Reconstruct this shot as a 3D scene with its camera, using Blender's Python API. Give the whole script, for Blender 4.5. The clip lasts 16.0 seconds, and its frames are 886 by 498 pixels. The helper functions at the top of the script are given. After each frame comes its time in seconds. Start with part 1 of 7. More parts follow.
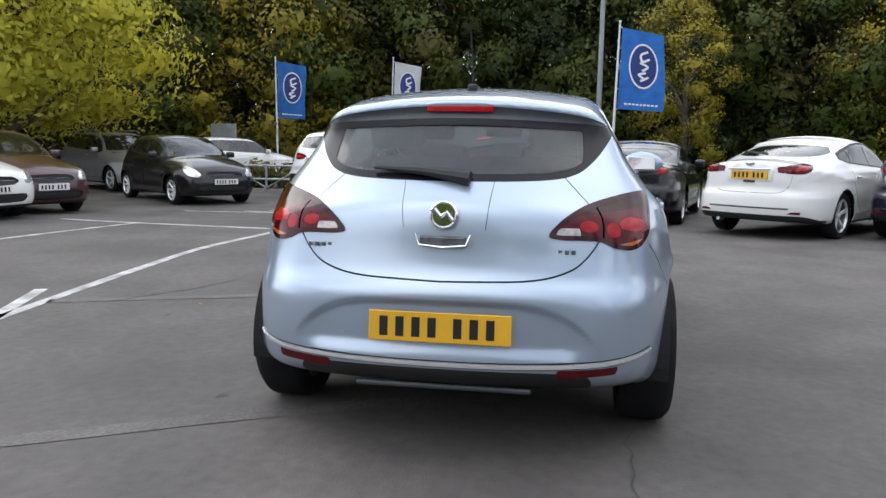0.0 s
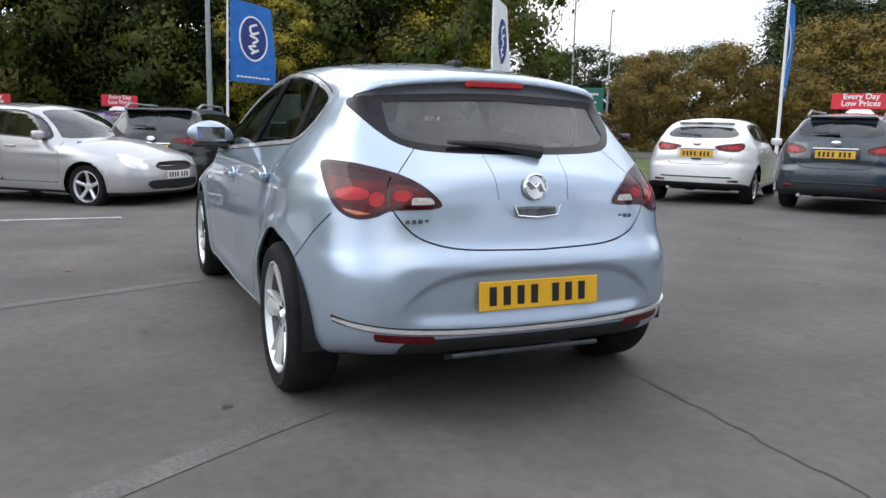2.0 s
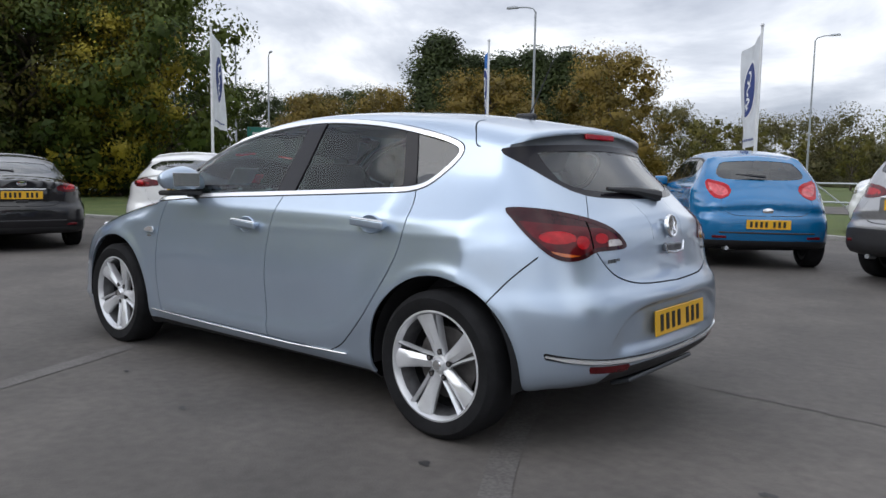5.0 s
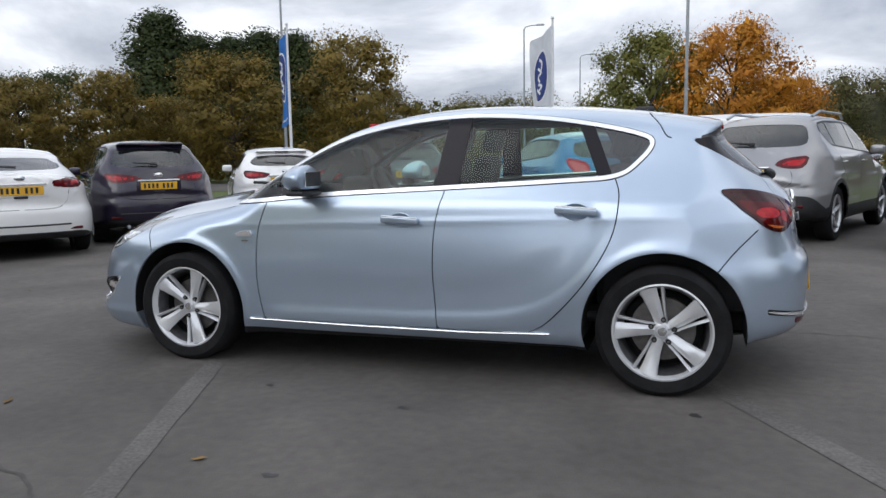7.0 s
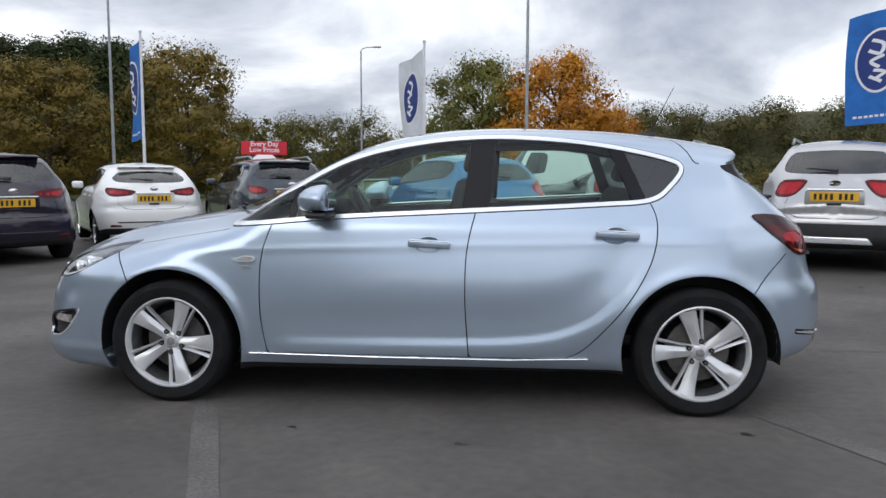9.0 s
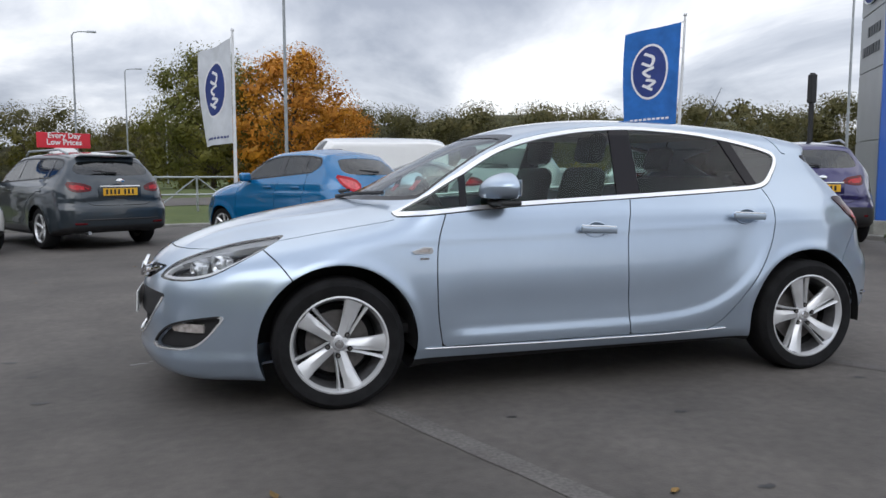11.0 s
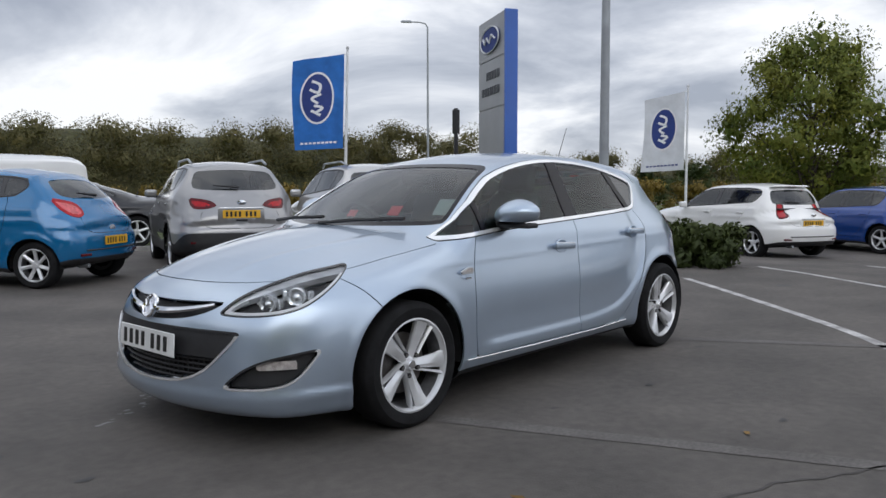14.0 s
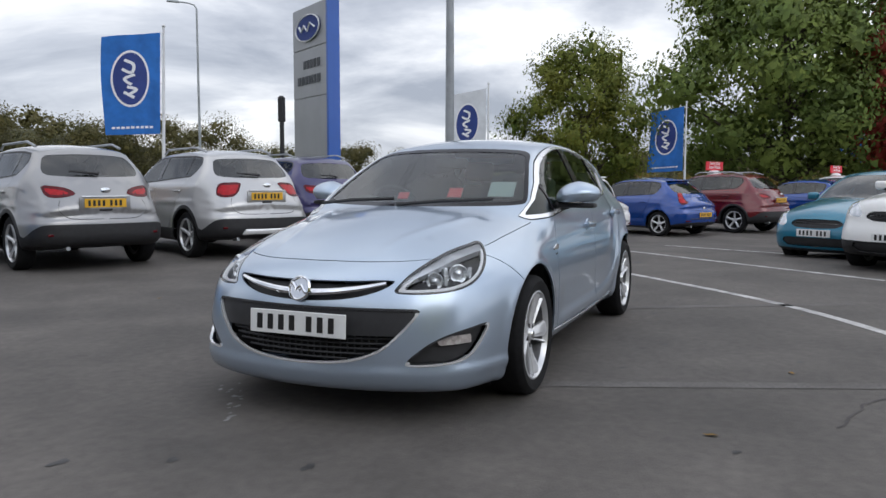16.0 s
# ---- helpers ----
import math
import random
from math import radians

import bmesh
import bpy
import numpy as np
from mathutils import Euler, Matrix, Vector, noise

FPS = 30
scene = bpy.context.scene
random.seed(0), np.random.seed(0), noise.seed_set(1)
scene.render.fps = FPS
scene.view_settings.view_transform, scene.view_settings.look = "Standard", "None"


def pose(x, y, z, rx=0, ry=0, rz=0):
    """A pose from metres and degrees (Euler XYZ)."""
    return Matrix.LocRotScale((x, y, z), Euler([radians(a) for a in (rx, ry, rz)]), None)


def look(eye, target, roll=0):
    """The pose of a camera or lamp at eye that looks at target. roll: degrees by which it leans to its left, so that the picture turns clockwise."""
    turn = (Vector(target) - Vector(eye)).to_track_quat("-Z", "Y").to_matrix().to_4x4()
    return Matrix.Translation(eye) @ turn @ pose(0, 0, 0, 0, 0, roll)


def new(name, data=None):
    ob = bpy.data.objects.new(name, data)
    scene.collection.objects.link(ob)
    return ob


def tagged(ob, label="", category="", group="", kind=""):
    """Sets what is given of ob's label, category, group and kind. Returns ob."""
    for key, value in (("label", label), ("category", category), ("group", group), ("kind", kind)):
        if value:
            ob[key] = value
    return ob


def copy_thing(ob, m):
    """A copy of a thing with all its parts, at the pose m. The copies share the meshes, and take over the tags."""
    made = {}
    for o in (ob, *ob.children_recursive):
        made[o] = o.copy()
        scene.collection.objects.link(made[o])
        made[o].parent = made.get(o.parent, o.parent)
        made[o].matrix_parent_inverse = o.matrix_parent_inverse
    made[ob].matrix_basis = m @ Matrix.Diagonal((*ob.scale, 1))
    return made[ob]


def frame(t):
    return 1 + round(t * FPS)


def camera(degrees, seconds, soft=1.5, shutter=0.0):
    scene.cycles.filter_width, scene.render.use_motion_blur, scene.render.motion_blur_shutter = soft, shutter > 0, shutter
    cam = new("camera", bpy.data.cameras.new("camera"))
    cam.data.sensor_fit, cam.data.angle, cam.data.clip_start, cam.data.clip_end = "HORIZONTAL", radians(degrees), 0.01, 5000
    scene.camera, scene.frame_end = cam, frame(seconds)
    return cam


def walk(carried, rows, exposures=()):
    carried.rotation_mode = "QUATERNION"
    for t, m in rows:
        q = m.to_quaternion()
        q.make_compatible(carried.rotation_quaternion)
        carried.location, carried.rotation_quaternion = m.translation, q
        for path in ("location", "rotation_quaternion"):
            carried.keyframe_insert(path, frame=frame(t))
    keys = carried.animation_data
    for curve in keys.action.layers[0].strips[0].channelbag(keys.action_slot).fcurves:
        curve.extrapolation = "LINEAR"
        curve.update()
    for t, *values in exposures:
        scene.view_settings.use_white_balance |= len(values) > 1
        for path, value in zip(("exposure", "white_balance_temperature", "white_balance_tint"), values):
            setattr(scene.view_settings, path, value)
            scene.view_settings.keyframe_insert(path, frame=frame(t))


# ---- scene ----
cam = camera(60.0, 16.0)
PATH = [
    (0, (-4.691, -0.45, 1.153), (-2.735, -0.125, 0.886), 0.8),
    (0.5, (-4.739, -0.177, 1.13), (-2.761, -0.023, 0.875), 5.5),
    (1, (-4.767, 0.332, 1.153), (-2.799, 0.099, 0.877), 2.1),
    (1.5, (-4.679, 0.911, 1.132), (-2.753, 0.476, 0.813), -0.0),
    (2, (-4.522, 1.501, 1.127), (-2.714, 0.705, 0.811), 1.2),
    (2.5, (-4.381, 1.978, 1.117), (-2.659, 1.001, 0.837), 1.3),
    (3, (-4.197, 2.329, 1.136), (-2.564, 1.202, 0.889), -0.3),
    (3.5, (-4.064, 2.509, 1.165), (-2.47, 1.329, 0.908), -1.1),
    (4, (-3.966, 2.602, 1.15), (-2.432, 1.338, 0.928), -0.4),
    (4.2, (-3.888, 2.693, 1.125), (-2.393, 1.381, 0.913), 0.1),
    (6.3, (-2.217, 4.318, 1.175), (-1.393, 2.507, 0.972), 0.5),
    (6.5, (-2.026, 4.423, 1.184), (-1.258, 2.588, 0.982), 0.3),
    (7, (-1.497, 4.584, 1.177), (-0.866, 2.702, 0.932), -1.0),
    (7.5, (-1.003, 4.648, 1.174), (-0.634, 2.694, 0.959), -1.4),
    (8, (-0.632, 4.621, 1.191), (-0.32, 2.66, 0.946), -2.2),
    (8.5, (-0.476, 4.654, 1.194), (-0.282, 2.674, 0.984), -1.1),
    (9, (-0.43, 4.628, 1.188), (-0.246, 2.646, 0.992), 0.1),
    (9.2, (-0.318, 4.627, 1.175), (-0.176, 2.64, 0.995), 1.6),
    (11.3, (2.239, 4.364, 1.134), (1.507, 2.514, 0.928), 0.7),
    (11.5, (2.457, 4.3, 1.161), (1.606, 2.501, 0.961), 1.5),
    (12, (3.019, 4.075, 1.159), (1.958, 2.393, 0.947), -0.2),
    (12.5, (3.409, 3.871, 1.172), (2.171, 2.308, 1.019), 1.5),
    (13, (3.69, 3.684, 1.167), (2.33, 2.224, 1.027), -0.2),
    (13.5, (3.96, 3.55, 1.187), (2.489, 2.203, 1.048), 0.3),
    (14, (4.041, 3.491, 1.181), (2.56, 2.156, 1.029), -0.1),
    (14.5, (4.168, 3.329, 1.151), (2.653, 2.031, 1.007), 2.0),
    (15, (4.513, 2.975, 1.152), (2.883, 1.824, 1.021), 2.6),
    (15.5, (4.89, 2.538, 1.147), (3.15, 1.568, 0.978), 2.3),
    (16, (5.254, 1.995, 1.122), (3.421, 1.214, 0.95), 0.1),
]
walk(cam, [(t, look(e, g, r)) for t, e, g, r in PATH], [(0, 0.84, 6300, 10), (1, 0.80, 6300, 10), (2, 0.81, 6300, 10), (3.5, 0.57, 6300, 10), (6.5, 0.27, 6300, 10), (8, 0.27, 6300, 10), (9, 0.24, 6300, 10), (12, 0.23, 6300, 10), (13, 0.08, 6300, 10), (14.5, 0.05, 6300, 10), (16, 0.17, 6300, 10)])

# ---- world and light: a bright overcast autumn sky ----
world = bpy.data.worlds.new("overcast_sky")
scene.world = world
world.use_nodes = True
wn, wl = world.node_tree.nodes, world.node_tree.links
wn.clear()
SUN_EL, SUN_AZ = radians(36), radians(58)


def wnode(kind, **kw):
    n = wn.new(kind)
    for k, v in kw.items():
        n.inputs[k].default_value = v
    return n


w_out, w_bg = wnode("ShaderNodeOutputWorld"), wnode("ShaderNodeBackground")
w_sky = wnode("ShaderNodeTexSky")
w_sky.sky_type, w_sky.sun_disc = "NISHITA", False
w_sky.sun_elevation, w_sky.sun_rotation = SUN_EL, radians(90) - SUN_AZ
w_co = wnode("ShaderNodeTexCoord")
w_sep = wnode("ShaderNodeSeparateXYZ")
wl.new(w_co.outputs["Generated"], w_sep.inputs[0])
w_add = wnode("ShaderNodeMath")
w_add.operation = "MAXIMUM"
wl.new(w_sep.outputs["Z"], w_add.inputs[0])
w_add.inputs[1].default_value = 0.0
w_add2 = wnode("ShaderNodeMath")
w_add2.operation = "ADD"
wl.new(w_add.outputs[0], w_add2.inputs[0])
w_add2.inputs[1].default_value = 0.30
w_cmb = wnode("ShaderNodeCombineXYZ")
for axis in ("X", "Y"):
    d = wnode("ShaderNodeMath")
    d.operation = "DIVIDE"
    wl.new(w_sep.outputs[axis], d.inputs[0])
    wl.new(w_add2.outputs[0], d.inputs[1])
    wl.new(d.outputs[0], w_cmb.inputs[axis])
w_noise = wnode("ShaderNodeTexNoise", Scale=1.15, Detail=7.0, Roughness=0.55, Distortion=0.5)
wl.new(w_cmb.outputs[0], w_noise.inputs["Vector"])
w_ramp = wnode("ShaderNodeValToRGB")
e = w_ramp.color_ramp.elements
e[0].position, e[0].color = 0.37, (0.41, 0.44, 0.51, 1)
e[1].position, e[1].color = 0.60, (1.08, 1.08, 1.09, 1)
m_ = w_ramp.color_ramp.elements.new(0.48)
m_.color = (0.66, 0.685, 0.745, 1)
wl.new(w_noise.outputs["Fac"], w_ramp.inputs["Fac"])
w_scale = wnode("ShaderNodeMix")
w_scale.data_type, w_scale.blend_type = "RGBA", "MULTIPLY"
w_scale.inputs["Factor"].default_value = 1.0
wl.new(w_sky.outputs[0], w_scale.inputs["A"])
w_scale.inputs["B"].default_value = (0.1, 0.1, 0.1, 1)
w_mix = wnode("ShaderNodeMix")
w_mix.data_type = "RGBA"
w_mix.inputs["Factor"].default_value = 0.93
wl.new(w_scale.outputs["Result"], w_mix.inputs["A"])
wl.new(w_ramp.outputs["Color"], w_mix.inputs["B"])
wl.new(w_mix.outputs["Result"], w_bg.inputs["Color"])
# an overcast sky grows brighter towards the zenith and towards the veiled sun
w_zen = wnode("ShaderNodeMath")
w_zen.operation = "MULTIPLY_ADD"
w_zen.inputs[1].default_value, w_zen.inputs[2].default_value = 0.34, 0.90
wl.new(w_add.outputs[0], w_zen.inputs[0])
w_dot = wnode("ShaderNodeVectorMath")
w_dot.operation = "DOT_PRODUCT"
wl.new(w_co.outputs["Generated"], w_dot.inputs[0])
w_dot.inputs[1].default_value = (math.cos(SUN_EL) * math.cos(SUN_AZ), math.cos(SUN_EL) * math.sin(SUN_AZ), math.sin(SUN_EL))
w_glow = wnode("ShaderNodeMapRange")
w_glow.interpolation_type = "SMOOTHSTEP"
w_glow.inputs["From Min"].default_value, w_glow.inputs["From Max"].default_value = 0.0, 1.0
w_glow.inputs["To Min"].default_value, w_glow.inputs["To Max"].default_value = 0.0, 0.50
wl.new(w_dot.outputs["Value"], w_glow.inputs["Value"])
w_sum = wnode("ShaderNodeMath")
w_sum.operation = "ADD"
wl.new(w_zen.outputs[0], w_sum.inputs[0])
wl.new(w_glow.outputs[0], w_sum.inputs[1])
wl.new(w_sum.outputs[0], w_bg.inputs["Strength"])
wl.new(w_bg.outputs[0], w_out.inputs[0])

sun = new("sun", bpy.data.lights.new("sun", "SUN"))
sun.data.energy, sun.data.angle, sun.data.color = 0.5, radians(40), (1.0, 0.96, 0.9)
sun.matrix_world = look((0, 0, 0), (-math.cos(SUN_EL) * math.cos(SUN_AZ), -math.cos(SUN_EL) * math.sin(SUN_AZ), -math.sin(SUN_EL)))


# ---- materials ----
def mat(name, color, rough=0.5, metal=0.0, coat=0.0, var=0.0, vscale=4.0, color2=None, fine=0.0, fscale=90.0, bump=0.0, bscale=60.0, rvar=0.0, spec=0.5, rand=0.0, island=0.0, translucent=0.0, co="Object"):
    m = bpy.data.materials.new(name)
    m.use_nodes = True
    nt = m.node_tree
    n, l = nt.nodes, nt.links
    b = n["Principled BSDF"]
    b.inputs["Roughness"].default_value, b.inputs["Metallic"].default_value = rough, metal
    b.inputs["Specular IOR Level"].default_value = spec
    b.inputs["Coat Weight"].default_value, b.inputs["Coat Roughness"].default_value = coat, 0.04
    b.inputs["Base Color"].default_value = (*color, 1)
    tc = n.new("ShaderNodeTexCoord").outputs[co]
    out = None
    if var or color2:
        t = n.new("ShaderNodeTexNoise")
        t.inputs["Scale"].default_value, t.inputs["Detail"].default_value, t.inputs["Roughness"].default_value = vscale, 5, 0.6
        l.new(tc, t.inputs["Vector"])
        r = n.new("ShaderNodeValToRGB")
        r.color_ramp.elements[0].position, r.color_ramp.elements[1].position = 0.36, 0.66
        c2 = color2 or [min(1, c * (1 + var)) for c in color]
        c1 = color if color2 else [c * (1 - var) for c in color]
        r.color_ramp.elements[0].color, r.color_ramp.elements[1].color = (*c1, 1), (*c2, 1)
        l.new(t.outputs["Fac"], r.inputs["Fac"])
        out = r.outputs["Color"]
        if rvar:
            mr = n.new("ShaderNodeMapRange")
            mr.inputs["To Min"].default_value, mr.inputs["To Max"].default_value = rough - rvar, rough + rvar
            l.new(t.outputs["Fac"], mr.inputs["Value"])
            l.new(mr.outputs[0], b.inputs["Roughness"])
    if fine:
        t = n.new("ShaderNodeTexNoise")
        t.inputs["Scale"].default_value, t.inputs["Detail"].default_value = fscale, 3
        l.new(tc, t.inputs["Vector"])
        mr = n.new("ShaderNodeMapRange")
        mr.inputs["From Min"].default_value, mr.inputs["From Max"].default_value = 0.3, 0.7
        mr.inputs["To Min"].default_value, mr.inputs["To Max"].default_value = 1 - fine, 1 + fine
        l.new(t.outputs["Fac"], mr.inputs["Value"])
        out = times(n, l, out, color, mr.outputs[0])
    if rand:
        oi = n.new("ShaderNodeObjectInfo")
        mr = n.new("ShaderNodeMapRange")
        mr.inputs["To Min"].default_value, mr.inputs["To Max"].default_value = 1 - rand, 1 + rand
        l.new(oi.outputs["Random"], mr.inputs["Value"])
        out = times(n, l, out, color, mr.outputs[0])
    if island:
        g = n.new("ShaderNodeNewGeometry")
        mr = n.new("ShaderNodeMapRange")
        mr.inputs["To Min"].default_value, mr.inputs["To Max"].default_value = 1 - island, 1 + island
        l.new(g.outputs["Random Per Island"], mr.inputs["Value"])
        out = times(n, l, out, color, mr.outputs[0])
    if out:
        l.new(out, b.inputs["Base Color"])
    if bump:
        t = n.new("ShaderNodeTexNoise")
        t.inputs["Scale"].default_value, t.inputs["Detail"].default_value = bscale, 4
        l.new(tc, t.inputs["Vector"])
        bp = n.new("ShaderNodeBump")
        bp.inputs["Strength"].default_value, bp.inputs["Distance"].default_value = 1.0, bump
        l.new(t.outputs["Fac"], bp.inputs["Height"])
        l.new(bp.outputs[0], b.inputs["Normal"])
    if translucent:
        tr = n.new("ShaderNodeBsdfTranslucent")
        if out:
            l.new(out, tr.inputs["Color"])
        else:
            tr.inputs["Color"].default_value = (*color, 1)
        mx = n.new("ShaderNodeMixShader")
        mx.inputs[0].default_value = translucent
        l.new(b.outputs[0], mx.inputs[1])
        l.new(tr.outputs[0], mx.inputs[2])
        l.new(mx.outputs[0], n["Material Output"].inputs["Surface"])
    return m


def times(n, l, out, color, value):
    mx = n.new("ShaderNodeMix")
    mx.data_type, mx.blend_type = "RGBA", "MULTIPLY"
    mx.inputs["Factor"].default_value = 1
    if out:
        l.new(out, mx.inputs["A"])
    else:
        mx.inputs["A"].default_value = (*color, 1)
    l.new(value, mx.inputs["B"])
    return mx.outputs["Result"]


def glass(name, tint, gloss=0.06, dark=0.0, ior=1.38, rough=0.02):
    """A thin pane: tinted see-through with a glossy face."""
    m = bpy.data.materials.new(name)
    m.use_nodes = True
    n, l = m.node_tree.nodes, m.node_tree.links
    n.clear()
    o = n.new("ShaderNodeOutputMaterial")
    tr, gl, fr = n.new("ShaderNodeBsdfTransparent"), n.new("ShaderNodeBsdfGlossy"), n.new("ShaderNodeFresnel")
    tr.inputs["Color"].default_value = (*tint, 1)
    gl.inputs["Roughness"].default_value = rough
    gl.inputs["Color"].default_value = (1, 1, 1, 1)
    fr.inputs["IOR"].default_value = ior
    body = tr.outputs[0]
    if dark:
        df = n.new("ShaderNodeBsdfDiffuse")
        df.inputs["Color"].default_value = (0.012, 0.014, 0.015, 1)
        mx = n.new("ShaderNodeMixShader")
        mx.inputs[0].default_value = dark
        l.new(tr.outputs[0], mx.inputs[1])
        l.new(df.outputs[0], mx.inputs[2])
        body = mx.outputs[0]
    ad = n.new("ShaderNodeMath")
    ad.operation = "ADD"
    ad.inputs[1].default_value = gloss
    ad.use_clamp = True
    l.new(fr.outputs[0], ad.inputs[0])
    m2 = n.new("ShaderNodeMixShader")
    l.new(ad.outputs[0], m2.inputs[0])
    l.new(body, m2.inputs[1])
    l.new(gl.outputs[0], m2.inputs[2])
    l.new(m2.outputs[0], o.inputs["Surface"])
    return m


def paint(name, color, metal=0.0, rough=0.35, coat=1.0, spec=0.5):
    """Car paint: a flaked or solid base under clear coat."""
    return mat(name, color, rough, metal, coat=coat, spec=spec, var=0.03, vscale=1.5, fine=0.04 if metal else 0.0, fscale=900)


M_SILVERBLUE = paint("silver_blue_paint", (0.415, 0.496, 0.600), 0.66, 0.30)
M_WHITE = paint("white_paint", (0.78, 0.78, 0.77))
M_SILVER = paint("silver_paint", (0.29, 0.29, 0.295), 0.55, 0.32)
M_PALESILVER = paint("pale_silver_paint", (0.46, 0.46, 0.465), 0.5, 0.3)
M_GREY = paint("grey_paint", (0.016, 0.017, 0.023), 0.0, 0.3, 1.0, 0.2)
M_BLACK = paint("black_paint", (0.006, 0.006, 0.008), 0.0, 0.3, 1.0, 0.2)
M_BLUE = paint("bright_blue_paint", (0.003, 0.135, 0.33), 0.2, 0.22)
M_DEEPBLUE = paint("deep_blue_paint", (0.003, 0.048, 0.26), 0.2, 0.22)
M_NAVY = paint("dark_violet_blue_paint", (0.025, 0.02, 0.10), 0.2, 0.3)
M_RED = paint("dark_red_paint", (0.125, 0.004, 0.008), 0.2, 0.25)
M_TEAL = paint("teal_blue_paint", (0.01, 0.16, 0.26), 0.3, 0.3)
M_AUBERGINE = paint("dark_aubergine_paint", (0.014, 0.010, 0.024), 0.0, 0.3, 1.0, 0.2)
M_SLATE = paint("slate_blue_paint", (0.030, 0.040, 0.050), 0.2, 0.3, 1.0, 0.3)
M_MAROON = paint("maroon_paint", (0.05, 0.012, 0.016), 0.1, 0.3)
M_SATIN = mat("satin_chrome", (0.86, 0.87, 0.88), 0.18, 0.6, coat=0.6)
M_PINKLENS = mat("pale_red_lens", (0.52, 0.07, 0.08), 0.15, coat=0.5, var=0.3, vscale=20)
M_CHROME = mat("chrome", (0.82, 0.83, 0.85), 0.08, 1.0)
M_ALLOY = mat("alloy_wheel", (0.68, 0.69, 0.705), 0.24, 0.4, coat=0.4, var=0.06, vscale=12)
# alloy darkened in colour to stand for the shade inside the wheel
M_BARREL = mat("shaded_rim_barrel", (0.10, 0.10, 0.105), 0.5, 0.5, var=0.3, vscale=14)
M_TYRE = mat("tyre_rubber", (0.010, 0.010, 0.011), 0.85, spec=0.25, var=0.35, vscale=9, bump=0.001, bscale=160)
M_TRIM = mat("black_plastic", (0.016, 0.016, 0.018), 0.55, var=0.2, vscale=14, bump=0.0004, bscale=500)
M_GLOSSBLACK = mat("gloss_black", (0.010, 0.010, 0.012), 0.12, coat=0.5)
M_FRIT = mat("black_glass_edge", (0.008, 0.007, 0.010), 0.22, spec=0.22)
M_DARK = mat("underbody_black", (0.006, 0.006, 0.007), 0.85, var=0.3)
M_DISC = mat("brake_disc", (0.15, 0.14, 0.135), 0.5, 0.7, var=0.2, vscale=20)
M_GLASS = glass("car_glass", (0.76, 0.92, 0.85), 0.0, 0.0, 1.38)
M_SCREEN = glass("sloping_car_glass", (0.78, 0.92, 0.86), 0.02, 0.0, 1.48, 0.05)
M_PRIVACY = glass("dark_car_glass", (0.34, 0.42, 0.40), 0.03, 0.35, 1.5)
M_FARGLASS = glass("tinted_glass", (0.42, 0.54, 0.50), 0.03, 0.55, 1.5)
M_LENS = glass("clear_lens", (0.95, 0.96, 0.97), 0.0, 0.0, 1.22)
M_REDLENS = mat("red_lamp_lens", (0.085, 0.003, 0.006), 0.08, spec=0.35, var=0.3, vscale=16)
M_DARKREDLENS = mat("dark_red_lamp_lens", (0.032, 0.003, 0.005), 0.08, spec=0.35, var=0.3, vscale=16)
M_BRIGHTRED = mat("bright_red_lens", (0.36, 0.007, 0.012), 0.10, spec=0.35, var=0.25, vscale=25)
M_AMBER = mat("amber_lens", (0.48, 0.10, 0.012), 0.15, coat=1.0, var=0.3, vscale=20)
M_CLEARLENS = mat("pale_lamp_lens", (0.48, 0.44, 0.42), 0.12, 0.2, coat=1.0, var=0.3, vscale=40)
M_REFLECTOR = mat("lamp_reflector", (0.78, 0.80, 0.83), 0.14, 0.7, var=0.25, vscale=18)
M_SEAT = mat("seat_cloth", (0.022, 0.023, 0.026), 0.9, var=0.25, vscale=20, bump=0.0015, bscale=300)
M_CABIN = mat("cabin_plastic", (0.022, 0.022, 0.024), 0.7, var=0.2, vscale=9)
M_HEADLINER = mat("headliner", (0.30, 0.29, 0.27), 0.95, var=0.1, vscale=6)
M_PLATE_Y = mat("yellow_plate", (0.72, 0.40, 0.02), 0.3, coat=0.3, var=0.06, vscale=6)
M_PLATE_W = mat("white_plate", (0.74, 0.75, 0.74), 0.3, coat=0.3, var=0.05, vscale=6)
M_INK = mat("plate_black", (0.012, 0.012, 0.012), 0.4)
M_STEEL = mat("galvanised_steel", (0.40, 0.42, 0.44), 0.42, 0.7, var=0.15, vscale=3, bump=0.0006, bscale=40)
M_POSTGREY = mat("grey_post_paint", (0.30, 0.32, 0.34), 0.5, 0.2, var=0.15, vscale=2)
M_WHITEPOLE = mat("white_pole", (0.70, 0.71, 0.72), 0.35, var=0.08, vscale=3)
M_FLAGBLUE = mat("blue_flag_cloth", (0.028, 0.155, 0.50), 0.8, var=0.18, vscale=2.5, bump=0.003, bscale=7, translucent=0.25)
M_FLAGWHITE = mat("white_flag_cloth", (0.66, 0.68, 0.72), 0.8, var=0.10, vscale=2.5, bump=0.003, bscale=7, translucent=0.25)
M_OVALBLUE = mat("dark_blue_print", (0.018, 0.04, 0.19), 0.7, var=0.1)
M_PRINTWHITE = mat("white_print", (0.75, 0.76, 0.78), 0.7)
M_TOTEMGREY = mat("totem_silver_panel", (0.34, 0.35, 0.37), 0.45, 0.4, var=0.06, vscale=1.2)
M_TOTEMBLUE = mat("totem_blue_panel", (0.02, 0.10, 0.42), 0.35, coat=0.3, var=0.06, vscale=1.2)
